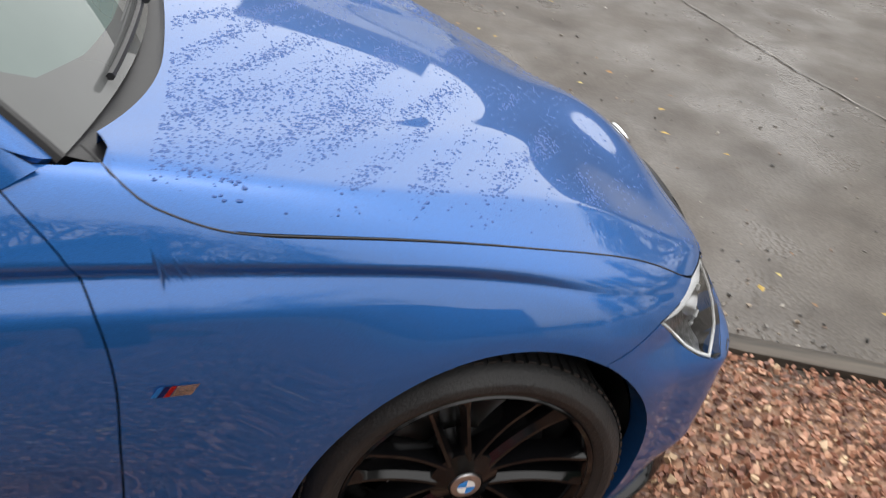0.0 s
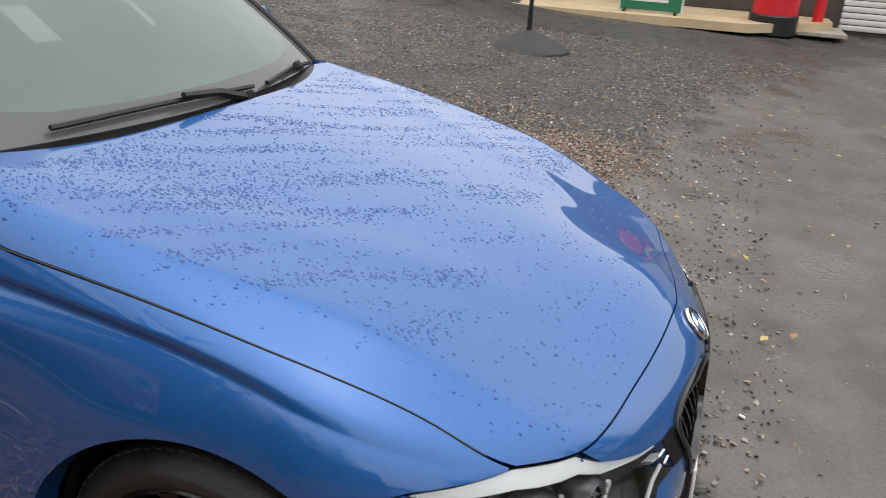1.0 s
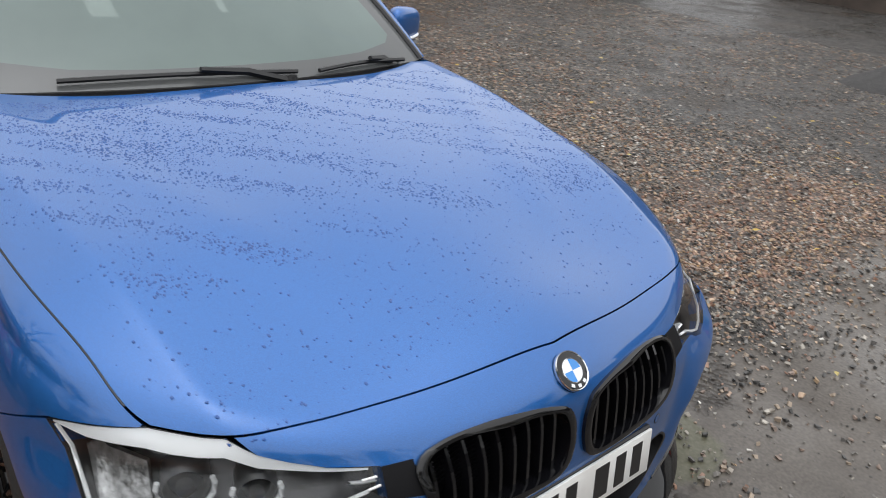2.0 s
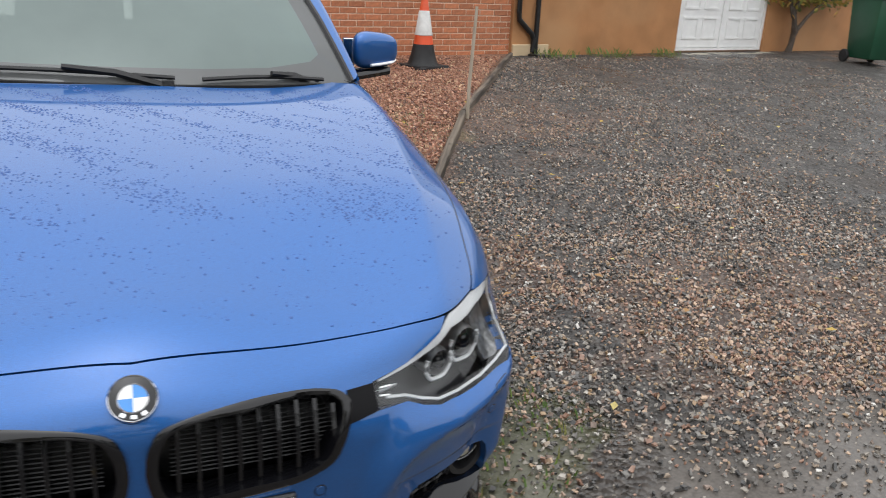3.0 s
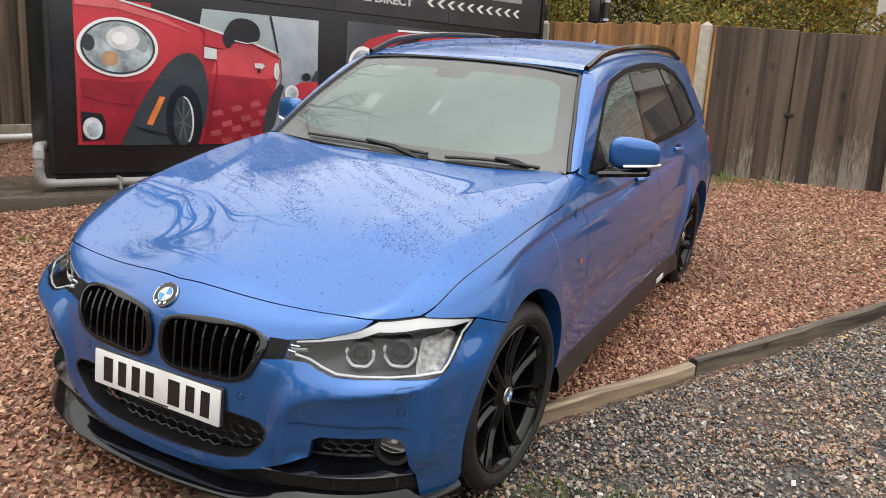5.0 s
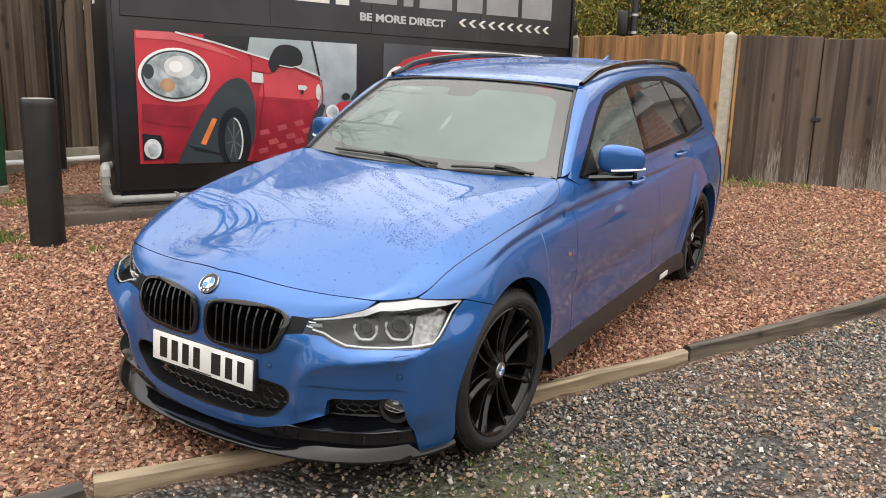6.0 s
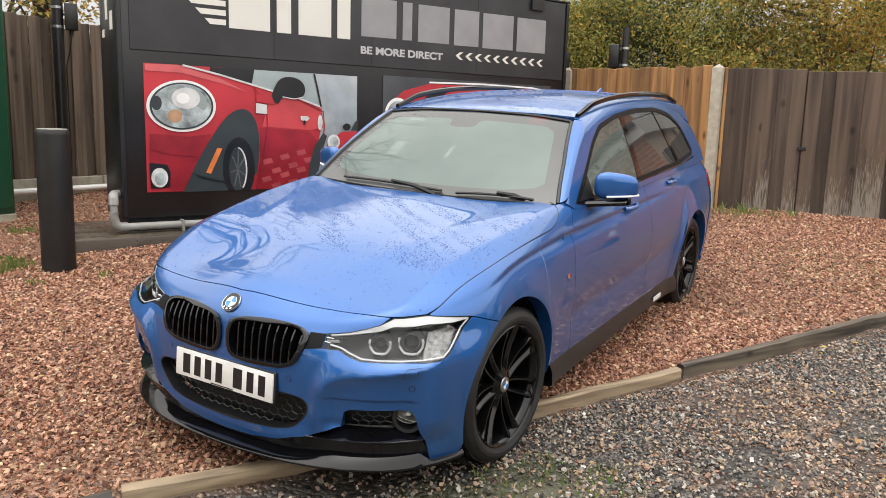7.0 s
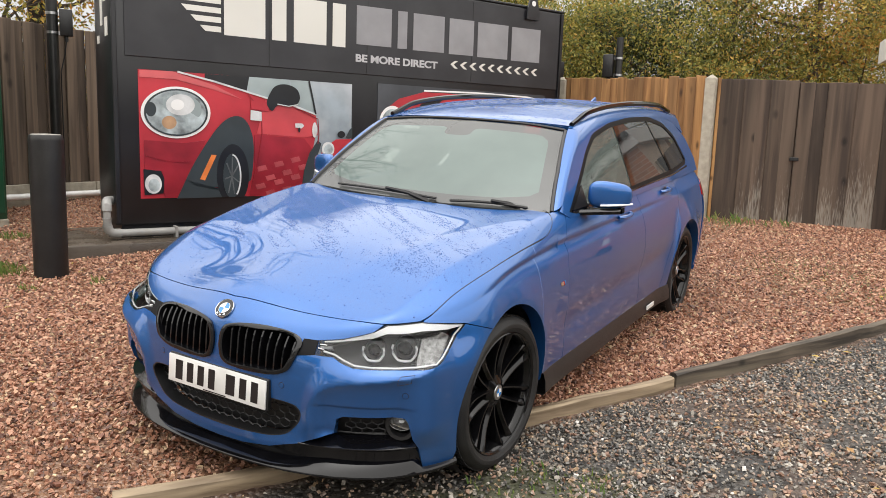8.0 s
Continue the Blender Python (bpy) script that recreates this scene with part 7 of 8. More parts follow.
for sign in (1, -1):
    for x, z in ((0.318, 0.473), (0.752, 0.483)):
        c = front_points(np.array([sign * x]), np.array([z]))
        nrm = normals(lower, c)[0]
        face = look(tuple(c[0]), tuple(c[0] + nrm)) @ pose(0, 0, 0, 180)
        s = part("parking_sensor", moved(lathe([(0.0, 0.0016), (0.0095, 0.0014), (0.0105, 0.0)], 20), face), PAINT, car)
        part("ring", moved(lathe([(0.0105, 0.0012), (0.012, 0.001), (0.0122, 0.0)], 20), face), INK, s)
    # washer cover: a thin shut line
    loop = [(0.735, 0.525), (0.745, 0.560), (0.782, 0.564), (0.775, 0.536), (0.735, 0.525)]
    l2 = dense(loop[:-1], 0.01) + [loop[0]]
    q = front_points(sign * np.array([a for a, b in l2]), np.array([b for a, b in l2]))
    part("washer_cover", tube([tuple(a) for a in q], 0.0014, 4), INK, car)

# ---- wheels ----
def make_wheel(m, label):
    w = part("wheel", lathe([(0.21, -0.11), (0.255, -0.115), (0.267, -0.11), (0.266, -0.10), (0.252, -0.09), (0.245, -0.02), (0.246, 0.07), (0.258, 0.098), (0.266, 0.104), (0.268, 0.110), (0.264, 0.114), (0.256, 0.108)], 72), RIM, car, label)
    w.matrix_local = m
    prof = [(0.258, -0.10), (0.275, -0.116), (0.297, -0.122), (0.318, -0.112), (0.331, -0.096), (0.334, -0.06), (0.3345, 0.0), (0.334, 0.06), (0.331, 0.096), (0.318, 0.112), (0.308, 0.118), (0.306, 0.1205), (0.300, 0.1225), (0.286, 0.121), (0.284, 0.119), (0.276, 0.117), (0.268, 0.111), (0.258, 0.10)]
    t = part("tyre", lathe(prof, 96), RUBBER, w)
    bm = bmesh.new()
    for i in range(80):
        a = 2 * math.pi * i / 80
        for s0, s1 in ((-0.095, -0.05), (0.05, 0.095)):
            bb = box(-0.008, 0.008, s0, s1, 0.333, 0.3375)
            for v in bb.verts:
                v.co.x += v.co.y * 0.12
            merge(bm, moved(bb, pose(0, 0, 0, 0, 0, math.degrees(a)) @ pose(0, 0, 0, 90)))
    part("tread", bm, RUBBER, t, smooth=False)["kind"] = "stuff"
    # seven twin spokes
    for k in range(7):
        for s in (-1, 1):
            bm = bmesh.new()
            prev = None
            for i in range(9):
                f = i / 8
                r = 0.055 + f * 0.205
                off = s * (0.0165 + 0.016 * f + 0.003 * math.sin(f * math.pi))
                wd = 0.0125 - 0.0025 * math.sin(f * math.pi) + 0.008 * max(0, f - 0.75) / 0.25
                zt = 0.078 + 0.026 * f**1.3 - 0.010 * math.sin(f * math.pi)
                # a roof-shaped section: the outer flank falls away steeply from a sharp ridge
                ridge = off + s * wd * 0.35
                ring = [bm.verts.new((r, off - wd, zt - 0.05)), bm.verts.new((r, off - wd, zt - 0.012)), bm.verts.new((r, ridge - 0.0035, zt)), bm.verts.new((r, ridge + 0.0035, zt)), bm.verts.new((r, off + wd, zt - 0.012)), bm.verts.new((r, off + wd, zt - 0.05))]
                if prev:
                    for j in range(6):
                        bm.faces.new((prev[j], prev[(j + 1) % 6], ring[(j + 1) % 6], ring[j]))
                prev = ring
            bmesh.ops.recalc_face_normals(bm, faces=bm.faces)
            moved(bm, pose(0, 0, 0, 0, 0, k * 360 / 7 + 18))
            part("spoke", bm, RIM, w, angle=30)
    for k in range(5):
        part("wheel_bolt", moved(lathe([(0, 0.052), (0.010, 0.05), (0.012, 0.03), (0.012, 0.02)], 6), pose(0.052 * math.cos(radians(k * 72 + 54)), 0.052 * math.sin(radians(k * 72 + 54)), 0)), SILVER, w, "steel wheel bolt")
    part("hub", lathe([(0.036, 0.088), (0.048, 0.082), (0.072, 0.072), (0.078, 0.03), (0.075, 0.0)], 40), RIM, w)
    cap = part("hub_cap", lathe([(0, 0.093), (0.026, 0.0925), (0.032, 0.091), (0.0345, 0.086), (0.0345, 0.07)], 36), SILVER, w, "round hub cap of blue and white quarters")
    for q in range(4):
        bm = bmesh.new()
        vs = [bm.verts.new((0, 0, 0.0938))] + [bm.verts.new((0.019 * math.cos(radians(q * 90 + a)), 0.019 * math.sin(radians(q * 90 + a)), 0.0938)) for a in range(0, 91, 15)]
        bm.faces.new(vs)

        part("cap_quarter", bm, SIGN_BLUE if q % 2 == 0 else WHITE_PAINT, w)
    part("brake_disc", lathe([(0.06, -0.01), (0.16, -0.01), (0.16, -0.03), (0.06, -0.03)], 48), SILVER, w, "worn steel brake disc")
    part("brake_caliper", moved(box(0.095, 0.185, -0.07, 0.07, -0.045, 0.01, 0.012, 2), pose(0, 0, 0, 0, 0, 160)), SIGN_BLUE, w, "blue brake caliper")
    return w


for x, y, steer in ((0.750, FRONT_Y, -4), (-0.750, FRONT_Y, -4), (0.765, BASE, 0), (-0.765, BASE, 0)):
    s = 1 if x > 0 else -1
    face = Matrix.Translation((x, y, 0.327)) @ pose(0, 0, 0, 0, 0, steer) @ pose(0, 0, 0, 0, 90 * s, 0) @ Matrix.Diagonal((0.975, 0.975, 1, 1))
    wheel = make_wheel(face, "satin black twin-spoke wheel with road tyre")
    well = part("wheel_well", moved(lathe([(0.05, -0.36), (0.358, -0.36), (0.366, -0.1), (0.366, 0.075)], 48), Matrix.Translation((x * 0.985, y, 0.335)) @ pose(0, 0, 0, 0, 90 * s, 0)), INK, car)

# arch edges folded in
for sign in (1, -1):
    for yc in (FRONT_Y, BASE):
        a = np.linspace(radians(-10), radians(190), 60)
        ys, zs = yc + ARCH_R * np.cos(a), WHEEL_Z + ARCH_R * np.sin(a)
        q = side_points(lower, ys, zs, sign)
        bm = bmesh.new()
        o, i2 = [bm.verts.new((b[0] - sign * 0.001, b[1], b[2])) for b in q], [bm.verts.new((b[0] - sign * 0.06, yc + (b[1] - yc) * 0.99, WHEEL_Z + (b[2] - WHEEL_Z) * 0.99)) for b in q]
        for k in range(59):
            bm.faces.new((o[k], o[k + 1], i2[k + 1], i2[k]))
        part("arch_lip", bm, PAINT, car)

# side skirts and underside
for sign in (1, -1):
    ys = np.linspace(0.365, 2.45, 40)
    bm = bmesh.new()
    prev = None
    for y in ys:
        x = float(side_x(np.array([y]), np.array([0.33]))[0])
        ring = [bm.verts.new((sign * xx, y, zz)) for xx, zz in ((x - 0.03, 0.312), (x - 0.002, 0.300), (x + 0.012, 0.262), (x + 0.016, 0.205), (x + 0.004, 0.192), (x - 0.10, 0.190))]
        if prev:
            for j in range(5):
                bm.faces.new((prev[j], prev[j + 1], ring[j + 1], ring[j]))
        prev = ring
    bmesh.ops.recalc_face_normals(bm, faces=bm.faces)
    skirt = part("side_skirt", bm, BLACK_SATIN, car, "black side skirt")
    bm = box(sign * 0.892 - 0.003, sign * 0.892 + 0.003, 1.95, 2.10, 0.232, 0.258)
    part("skirt_mark", bm, WHITE_PAINT, skirt, "white lettering mark")
# plain black boxes added inside the hollow body to block light
part("underbody_light_block", box(-0.70, 0.70, -0.55, 3.6, 0.19, 0.30, 0.03), INK, car)
bm = box(-0.55, 0.55, -0.45, 0.45, 0.3, 0.62)
part("engine_bay", bm, INK, car)

# mirrors
for sign in (1, -1):
    my = 0.945
    bm = bmesh.new()
    bmesh.ops.create_uvsphere(bm, u_segments=40, v_segments=24, radius=1)
    for v in bm.verts:
        x, y, z = v.co
        f = lambda q, p: math.copysign(abs(q) ** p, q)
        X, Y, Zz = f(x, 0.62), f(y, 0.8), f(z, 0.62)
        out = X * 0.5 + 0.5
        v.co = (sign * (0.918 + 0.100 * X), my + 0.012 + 0.050 * Y * (1 - 0.3 * out) + 0.075 * out - 0.02, 1.067 + (0.074 * Zz * (1 - 0.14 * out)) - 0.010 * out * (1 if Zz > 0 else 0))
    cap = part("mirror", bm, PAINT, car, "blue door mirror with white indicator strip", angle=80)
    bm = bmesh.new()
    prev = None
    for i in range(9):
        f = i / 8
        x = 0.785 + 0.195 * f
        y0, y1 = my - 0.075 + 0.10 * f, my + 0.03 + 0.05 * f
        zc = 0.990 - 0.016 * (1 - f)
        ring = [bm.verts.new((sign * x, y0, zc - 0.016)), bm.verts.new((sign * x, y0 - 0.012, zc)), bm.verts.new((sign * x, y0, zc + 0.012)), bm.verts.new((sign * x, y1, zc + 0.012)), bm.verts.new((sign * x, y1, zc - 0.016))]
        if prev:
            for j in range(5):
                bm.faces.new((prev[j], prev[(j + 1) % 5], ring[(j + 1) % 5], ring[j]))
        prev = ring
    bmesh.ops.recalc_face_normals(bm, faces=bm.faces)
    part("mirror_foot", bm, BLACK_GLOSS, cap)
    xs = np.linspace(0.900, 1.028, 12)
    part("indicator_strip", tube([(sign * (x - 0.012), my - 0.042 + 0.55 * (x - 0.86) - 0.012 * math.sin((x - 0.885) / 0.123 * 2.4) + 0.035 * max(0, (x - 0.985) / 0.045) ** 2, 1.012 + 0.010 * (x - 0.885) / 0.123) for x in xs], 0.007, 8, flat=0.8), LAMP_WHITE, cap, "white indicator strip")
    part("mirror_glass", box(min(sign * 0.80, sign * 0.97), max(sign * 0.80, sign * 0.97), my + 0.07, my + 0.076, 1.0, 1.1, 0.004), CHROME, cap)
    # base in the corner of the door window
    P, T, rims = fill([(0.81, 0.985), (0.985, 1.098), (1.0, 0.985)], [], 0.03)
    q = side_points(upper, P[:, 0], P[:, 1], sign)
    part("mirror_base", skin_mesh(q, T, upper, 0.001, 0.01, rims), BLACK_SATIN, cap)
    # door handles
    for y, z in ((1.48, 0.892), (2.38, 0.95)):
        ys = np.linspace(y - 0.105, y + 0.105, 12)
        q = side_points(lower, ys, np.full(12, z) + 0.02 * (ys - y), sign)
        bow = np.array([0.004 + 0.028 * math.sin(i / 11 * math.pi) ** 0.6 for i in range(12)])
        h = part("door_handle", tube([(a[0] + sign * b, a[1], a[2]) for a, b in zip(q, bow)], 0.013, 8, flat=0.85), PAINT, car)
        # flat black disc stands in for the shaded hollow behind the handle
        c = side_points(lower, np.array([y]), np.array([z - 0.004]), sign)[0]
        part("handle_shade", moved(lathe([(0, -0.001), (0.045, 0.0012), (0.05, 0.0)], 24), Matrix.Translation(c) @ pose(0, 0, 0, 0, 90 * sign, 0) @ Matrix.Diagonal((0.55, 1, 1, 1))), INK, h)
    # small striped badge on the wing
    zs = 0.692
    c = side_points(lower, np.array([0.525]), np.array([zs]), sign)[0]
    badge = None
    for j, (col, w) in enumerate(((SIGN_BLUE, 0.008), (mat("enamel navy", (0.01, 0.02, 0.12), 0.2), 0.008), (SIGN_RED, 0.008), (CHROME, 0.03))):
        y0 = 0.55 - 0.009 * j if j < 3 else 0.523
        bm = box(c[0] - 0.002, c[0] + 0.004 * sign + (0.002 if sign < 0 else 0.0), y0 - w, y0, zs - 0.010, zs + 0.010)
        for v in bm.verts:
            v.co.y -= (v.co.z - zs) * 0.6
        b = part("wing_badge" if j == 0 else "badge_stripe", bm, col, badge or car, "small striped chrome badge" if j == 0 else "")
        badge = badge or b
    # roof rails
    ys = np.linspace(1.22, 3.16, 40)
    q = top_points(upper, np.full(40, sign * 0.575), ys, 0.9)
    lift = np.array([0.004 + 0.026 * smooth01(min((y - 1.22) / 0.25, (3.16 - y) / 0.3)) for y in ys])
    part("roof_rail", tube([(a[0] + sign * 0.012, a[1], a[2] + l) for a, l in zip(q, lift)], 0.014, 8, flat=1.2), BLACK_GLOSS, car, "gloss black roof rail")
    # rear lamp
    P, T, rims = fill(rounded([(3.33, 0.80), (3.30, 0.93), (3.60, 0.95), (3.66, 0.84)], 1), [], 0.04)
    part("rear_lamp", skin_mesh(side_points(lower, P[:, 0], P[:, 1], sign), T, lower, 0.004, 0.01, rims), RED_LENS, car, "red rear lamp")

# aerial fin
bm = bmesh.new()
zr = float(top_points(upper, np.array([0.0]), np.array([3.10]), 0.9)[0][2])
prev = None
for i in range(9):
    f = i / 8
    h, wd = 0.062 * f**1.6 * (1 if f < 0.9 else 0.75), 0.022 * math.sin(min(f * 1.25, 1) * math.pi * 0.5)
    y = 3.0 + 0.16 * f
    ring = [bm.verts.new((-wd, y, zr - 0.01)), bm.verts.new((-wd * 0.35, y + 0.02 * f, zr + h * 0.8)), bm.verts.new((0, y + 0.035 * f, zr + h)), bm.verts.new((wd * 0.35, y + 0.02 * f, zr + h * 0.8)), bm.verts.new((wd, y, zr - 0.01))]
    if prev:
        for j in range(4):
            bm.faces.new((prev[j], prev[j + 1], ring[j + 1], ring[j]))
    prev = ring
bm.faces.new(prev)
part("aerial_fin", bm, PAINT, car)

# wipers
def wiper(x0, x1, s0, s1, pivot):
    k = 14
    P = np.stack([np.linspace(x0, x1, k), np.linspace(s0, s1, k) + 0.02 * np.sin(np.linspace(0, math.pi, k))], 1)
    q = screen_points(P)
    n = normals(upper, q)
    blade = part("wiper", tube([tuple(a + 0.012 * b) for a, b in zip(q, n)], 0.007, 6), BLACK_SATIN, car)
    mid = q[k // 2] + 0.03 * n[k // 2]
    part("wiper_arm", tube([pivot, tuple((Vector(pivot) + Vector(mid)) / 2 + Vector((0, 0, 0.012))), tuple(mid)], [0.014, 0.012, 0.008], 6), BLACK_SATIN, blade)
    part("pivot_cap", moved(lathe([(0, 0.02), (0.018, 0.018), (0.022, 0.0)], 16), Matrix.Translation(pivot)), BLACK_SATIN, blade)


wiper(-0.50, 0.16, 0.035, 0.02, (0.14, 0.54, 0.985))
wiper(0.24, 0.63, 0.012, 0.008, (0.61, 0.64, 0.985))

# cabin: dashboard, wheel, seats, mirror and a tag
part("cabin_floor", box(-0.68, 0.68, 0.62, 3.5, 0.35, 0.42), CABIN, car)
bm = box(-0.66, 0.66, 0.66, 1.05, 0.60, 0.945, 0.06, 3)
part("dashboard", bm, CABIN, car)
tor = bmesh.new()
ring = [(0.185 * math.cos(a), 0.185 * math.sin(a), 0) for a in np.linspace(0, 2 * math.pi, 33)]
tube(ring, 0.014, 8, tor)
merge(tor, box(-0.17, 0.17, -0.02, 0.02, -0.01, 0.01, 0.004))
part("steering_wheel", moved(tor, pose(-0.36, 1.2, 0.90, 65)), CABIN, car)
for x in (-0.36, 0.36):
    seat = part("front_seat", box(x - 0.25, x + 0.25, 1.35, 1.85, 0.50, 0.66, 0.06, 3), SEAT, car)
    part("seat_back", moved(box(-0.24, 0.24, -0.07, 0.07, 0.0, 0.62, 0.05, 3), pose(x, 1.86, 0.62, -18)), SEAT, seat)
    part("head_rest", moved(box(-0.13, 0.13, -0.05, 0.05, 0.64, 0.83, 0.04, 3), pose(x, 1.86, 0.62, -18)), SEAT, seat)
part("rear_bench", moved(box(-0.62, 0.62, -0.07, 0.07, 0.0, 0.70, 0.06, 3), pose(0, 2.72, 0.55, -14)), SEAT, car)
part("rear_view_mirror", box(-0.11, 0.11, 1.12, 1.15, 1.25, 1.315, 0.015, 2), CABIN, car)

# small papers behind the misted glass
def glass_card(name, x0, x1, s0, s1, material, label, back=0.012):
    P = np.array([(x0, s0), (x1, s0), (x1, s1), (x0, s1)])
    q = screen_points(P)
    n = normals(upper, q)
    bm = bmesh.new()
    f = [bm.verts.new(a - back * b) for a, b in zip(q, n)]
    g = [bm.verts.new(a - (back + 0.002) * b) for a, b in zip(q, n)]
    bm.faces.new(f)
    bm.faces.new(g[::-1])
    for i in range(4):
        bm.faces.new((f[i], g[i], g[(i + 1) % 4], f[(i + 1) % 4]))
    return part(name, bm, material, car, label, False)


glass_card("paper_card", -0.345, -0.275, 0.40, 0.56, WHITE_PAINT, "white paper card on the dashboard")
glass_card("glass_sticker", -0.40, -0.28, 0.835, 0.865, WHITE_PAINT, "white strip sticker on the glass")
card = glass_card("hanging_tag", 0.03, 0.055, 0.42, 0.56, WHITE_PAINT, "white tag hanging from the mirror")
part("tag_string", tube([tuple(a) for a in screen_points(np.array([(0.03, 0.76), (0.038, 0.66), (0.042, 0.56)])) + np.array([0, 0.014, 0])], 0.0025, 5), WHITE_PAINT, card)


# ---- rain drops on the paint ----
def drop_mesh(points, nrm, radii, stretch, seed):
    """Flat round-topped beads of water lying on the skin: eight-sided, two rings and a crown."""
    rng = np.random.default_rng(seed)
    n = len(points)
    up = nrm / np.linalg.norm(nrm, axis=1)[:, None]
    side = np.cross(up, np.tile([0.0, 1.0, 0.0], (n, 1)))
    side /= np.linalg.norm(side, axis=1)[:, None]
    fore = np.cross(up, side)
    ang = np.arange(8) * math.pi / 4
    verts, k = [], 8
    rough = rng.uniform(0.8, 1.2, (n, 8))
    for r, h in ((1.0, -0.05), (0.72, 0.33)):
        ring = points[:, None] + radii[:, None, None] * r * rough[:, :, None] * (np.cos(ang)[None, :, None] * side[:, None] + stretch[:, None, None] * np.sin(ang)[None, :, None] * fore[:, None]) + (h * radii)[:, None, None] * up[:, None]
        verts.append(ring)
    crown = (points + 0.46 * radii[:, None] * up)[:, None]
    v = np.concatenate(verts + [crown], 1)
    per = v.shape[1]
    face = [(i, (i + 1) % k, k + (i + 1) % k, k + i) for i in range(k)]
    tri = [(k + i, k + (i + 1) % k, 2 * k) for i in range(k)]
    base = (np.arange(n) * per)[:, None, None]
    quads = (np.array(face)[None] + base).reshape(-1, 4)
    tris = (np.array(tri)[None] + base).reshape(-1, 3)
    me = bpy.data.meshes.new("drops")
    me.from_pydata(v.reshape(-1, 3).tolist(), [], quads.tolist() + tris.tolist())
    me.shade_smooth()
    return me


def scatter_drops(field, n, ymin, ymax, xmax, keep, seed, rmin, rmax, z0):
    rng = np.random.default_rng(seed)
    x, y = rng.uniform(-xmax, xmax, n), rng.uniform(ymin, ymax, n)
    w = np.array([keep(a, b) for a, b in zip(x, y)])
    ok = rng.random(n) < w
    x, y = x[ok], y[ok]
    p = top_points(field, x, y, z0)
    r = rmin + (rmax - rmin) * rng.random(len(x)) ** 2.5
    return drop_mesh(p, normals(field, p), r, rng.uniform(0.8, 1.5, len(x)), seed)


def wet_bonnet(x, y):
    if y > 0.49 + 0.1 * x * x or abs(x) > SHUT_X(np.array([y]))[0] - 0.02 or y < -0.6:
        return 0.0
    across, along = 0.58 * x + 0.82 * y, 0.82 * x - 0.58 * y
    streak = noise.noise((across * 20.0, along * 2.6, 1.0))
    patch = noise.noise((x * 3.0, y * 3.0, 7.0))
    base = 0.55 if y > 0.2 else 0.48 if y > -0.1 else 0.34 if y > -0.3 else 0.06
    base *= 1.15 if x < 0.1 else 0.9
    base *= 0.35 if abs(x) > CREASE_X(y) else 1.0
    return max(0.015, base * (0.3 + 1.7 * streak + 0.6 * patch))


def wet_roof(x, y):
    return max(0.05, 0.4 + 0.5 * noise.noise((x * 5, y * 3, 3.0)) + 0.9 * noise.noise((x * 4, y * 22, 5.0)))


part("rain_water", scatter_drops(lower, 95000, -0.62, 0.6, 0.8, wet_bonnet, 5, 0.0011, 0.0034, 0.4), WATER, bonnet, "rain drops on the bonnet")["kind"] = "stuff"
for sign in (1, -1):
    # beads on the front side window
    rng = np.random.default_rng(21)
    P = np.stack([rng.uniform(0.95, 1.75, 2600), rng.uniform(1.0, 1.38, 2600)], 1)
    front_pane = clip_poly(inset(DLO, 0.03), -1, -0.02, -1.765)
    P = P[inside_poly(P[:, 0], P[:, 1], front_pane)]
    q = side_points(upper, P[:, 0], P[:, 1], sign)
    part("rain_water", drop_mesh(q, normals(upper, q), rng.uniform(0.0012, 0.0034, len(q)), rng.uniform(0.8, 1.4, len(q)), 22), WATER_CLEAR, car, "rain drops on the side window")["kind"] = "stuff"
part("rain_water", scatter_drops(upper, 26000, 1.15, 3.1, 0.55, wet_roof, 6, 0.0014, 0.0045, 1.0), WATER, roof, "rain drops on the roof")["kind"] = "stuff"


# ---- trees ----
def leaf_mat(name, colors):
    m = island_mat(name, colors, 0.6)
    n, l = m.node_tree.nodes, m.node_tree.links
    b = n["Principled BSDF"]
    tl, mix = n.new("ShaderNodeBsdfTranslucent"), n.new("ShaderNodeMixShader")
    mix.inputs[0].default_value = 0.35
    l.new(b.inputs["Base Color"].links[0].from_socket, tl.inputs[0])
    l.new(b.outputs[0], mix.inputs[1])
    l.new(tl.outputs[0], mix.inputs[2])
    l.new(mix.outputs[0], n["Material Output"].inputs[0])
    return m


GREEN_LEAF = leaf_mat("autumn green leaves", [(0.3, (0.17, 0.19, 0.045)), (0.28, (0.28, 0.26, 0.055)), (0.22, (0.40, 0.33, 0.07)), (0.1, (0.08, 0.10, 0.035)), (0.1, (0.48, 0.30, 0.07))])
GOLD_LEAF = leaf_mat("yellow-orange leaves", [(0.3, (0.42, 0.34, 0.07)), (0.25, (0.52, 0.34, 0.07)), (0.2, (0.22, 0.22, 0.05)), (0.15, (0.5, 0.22, 0.045)), (0.1, (0.12, 0.13, 0.04))])
BROWN_LEAF = leaf_mat("brown-orange leaves", [(0.3, (0.2, 0.1, 0.04)), (0.25, (0.28, 0.15, 0.06)), (0.2, (0.12, 0.08, 0.035)), (0.15, (0.33, 0.2, 0.1)), (0.1, (0.09, 0.09, 0.035))])
DARK_LEAF = leaf_mat("dark evergreen leaves", [(0.4, (0.03, 0.05, 0.018)), (0.35, (0.05, 0.07, 0.025)), (0.25, (0.08, 0.09, 0.03))])


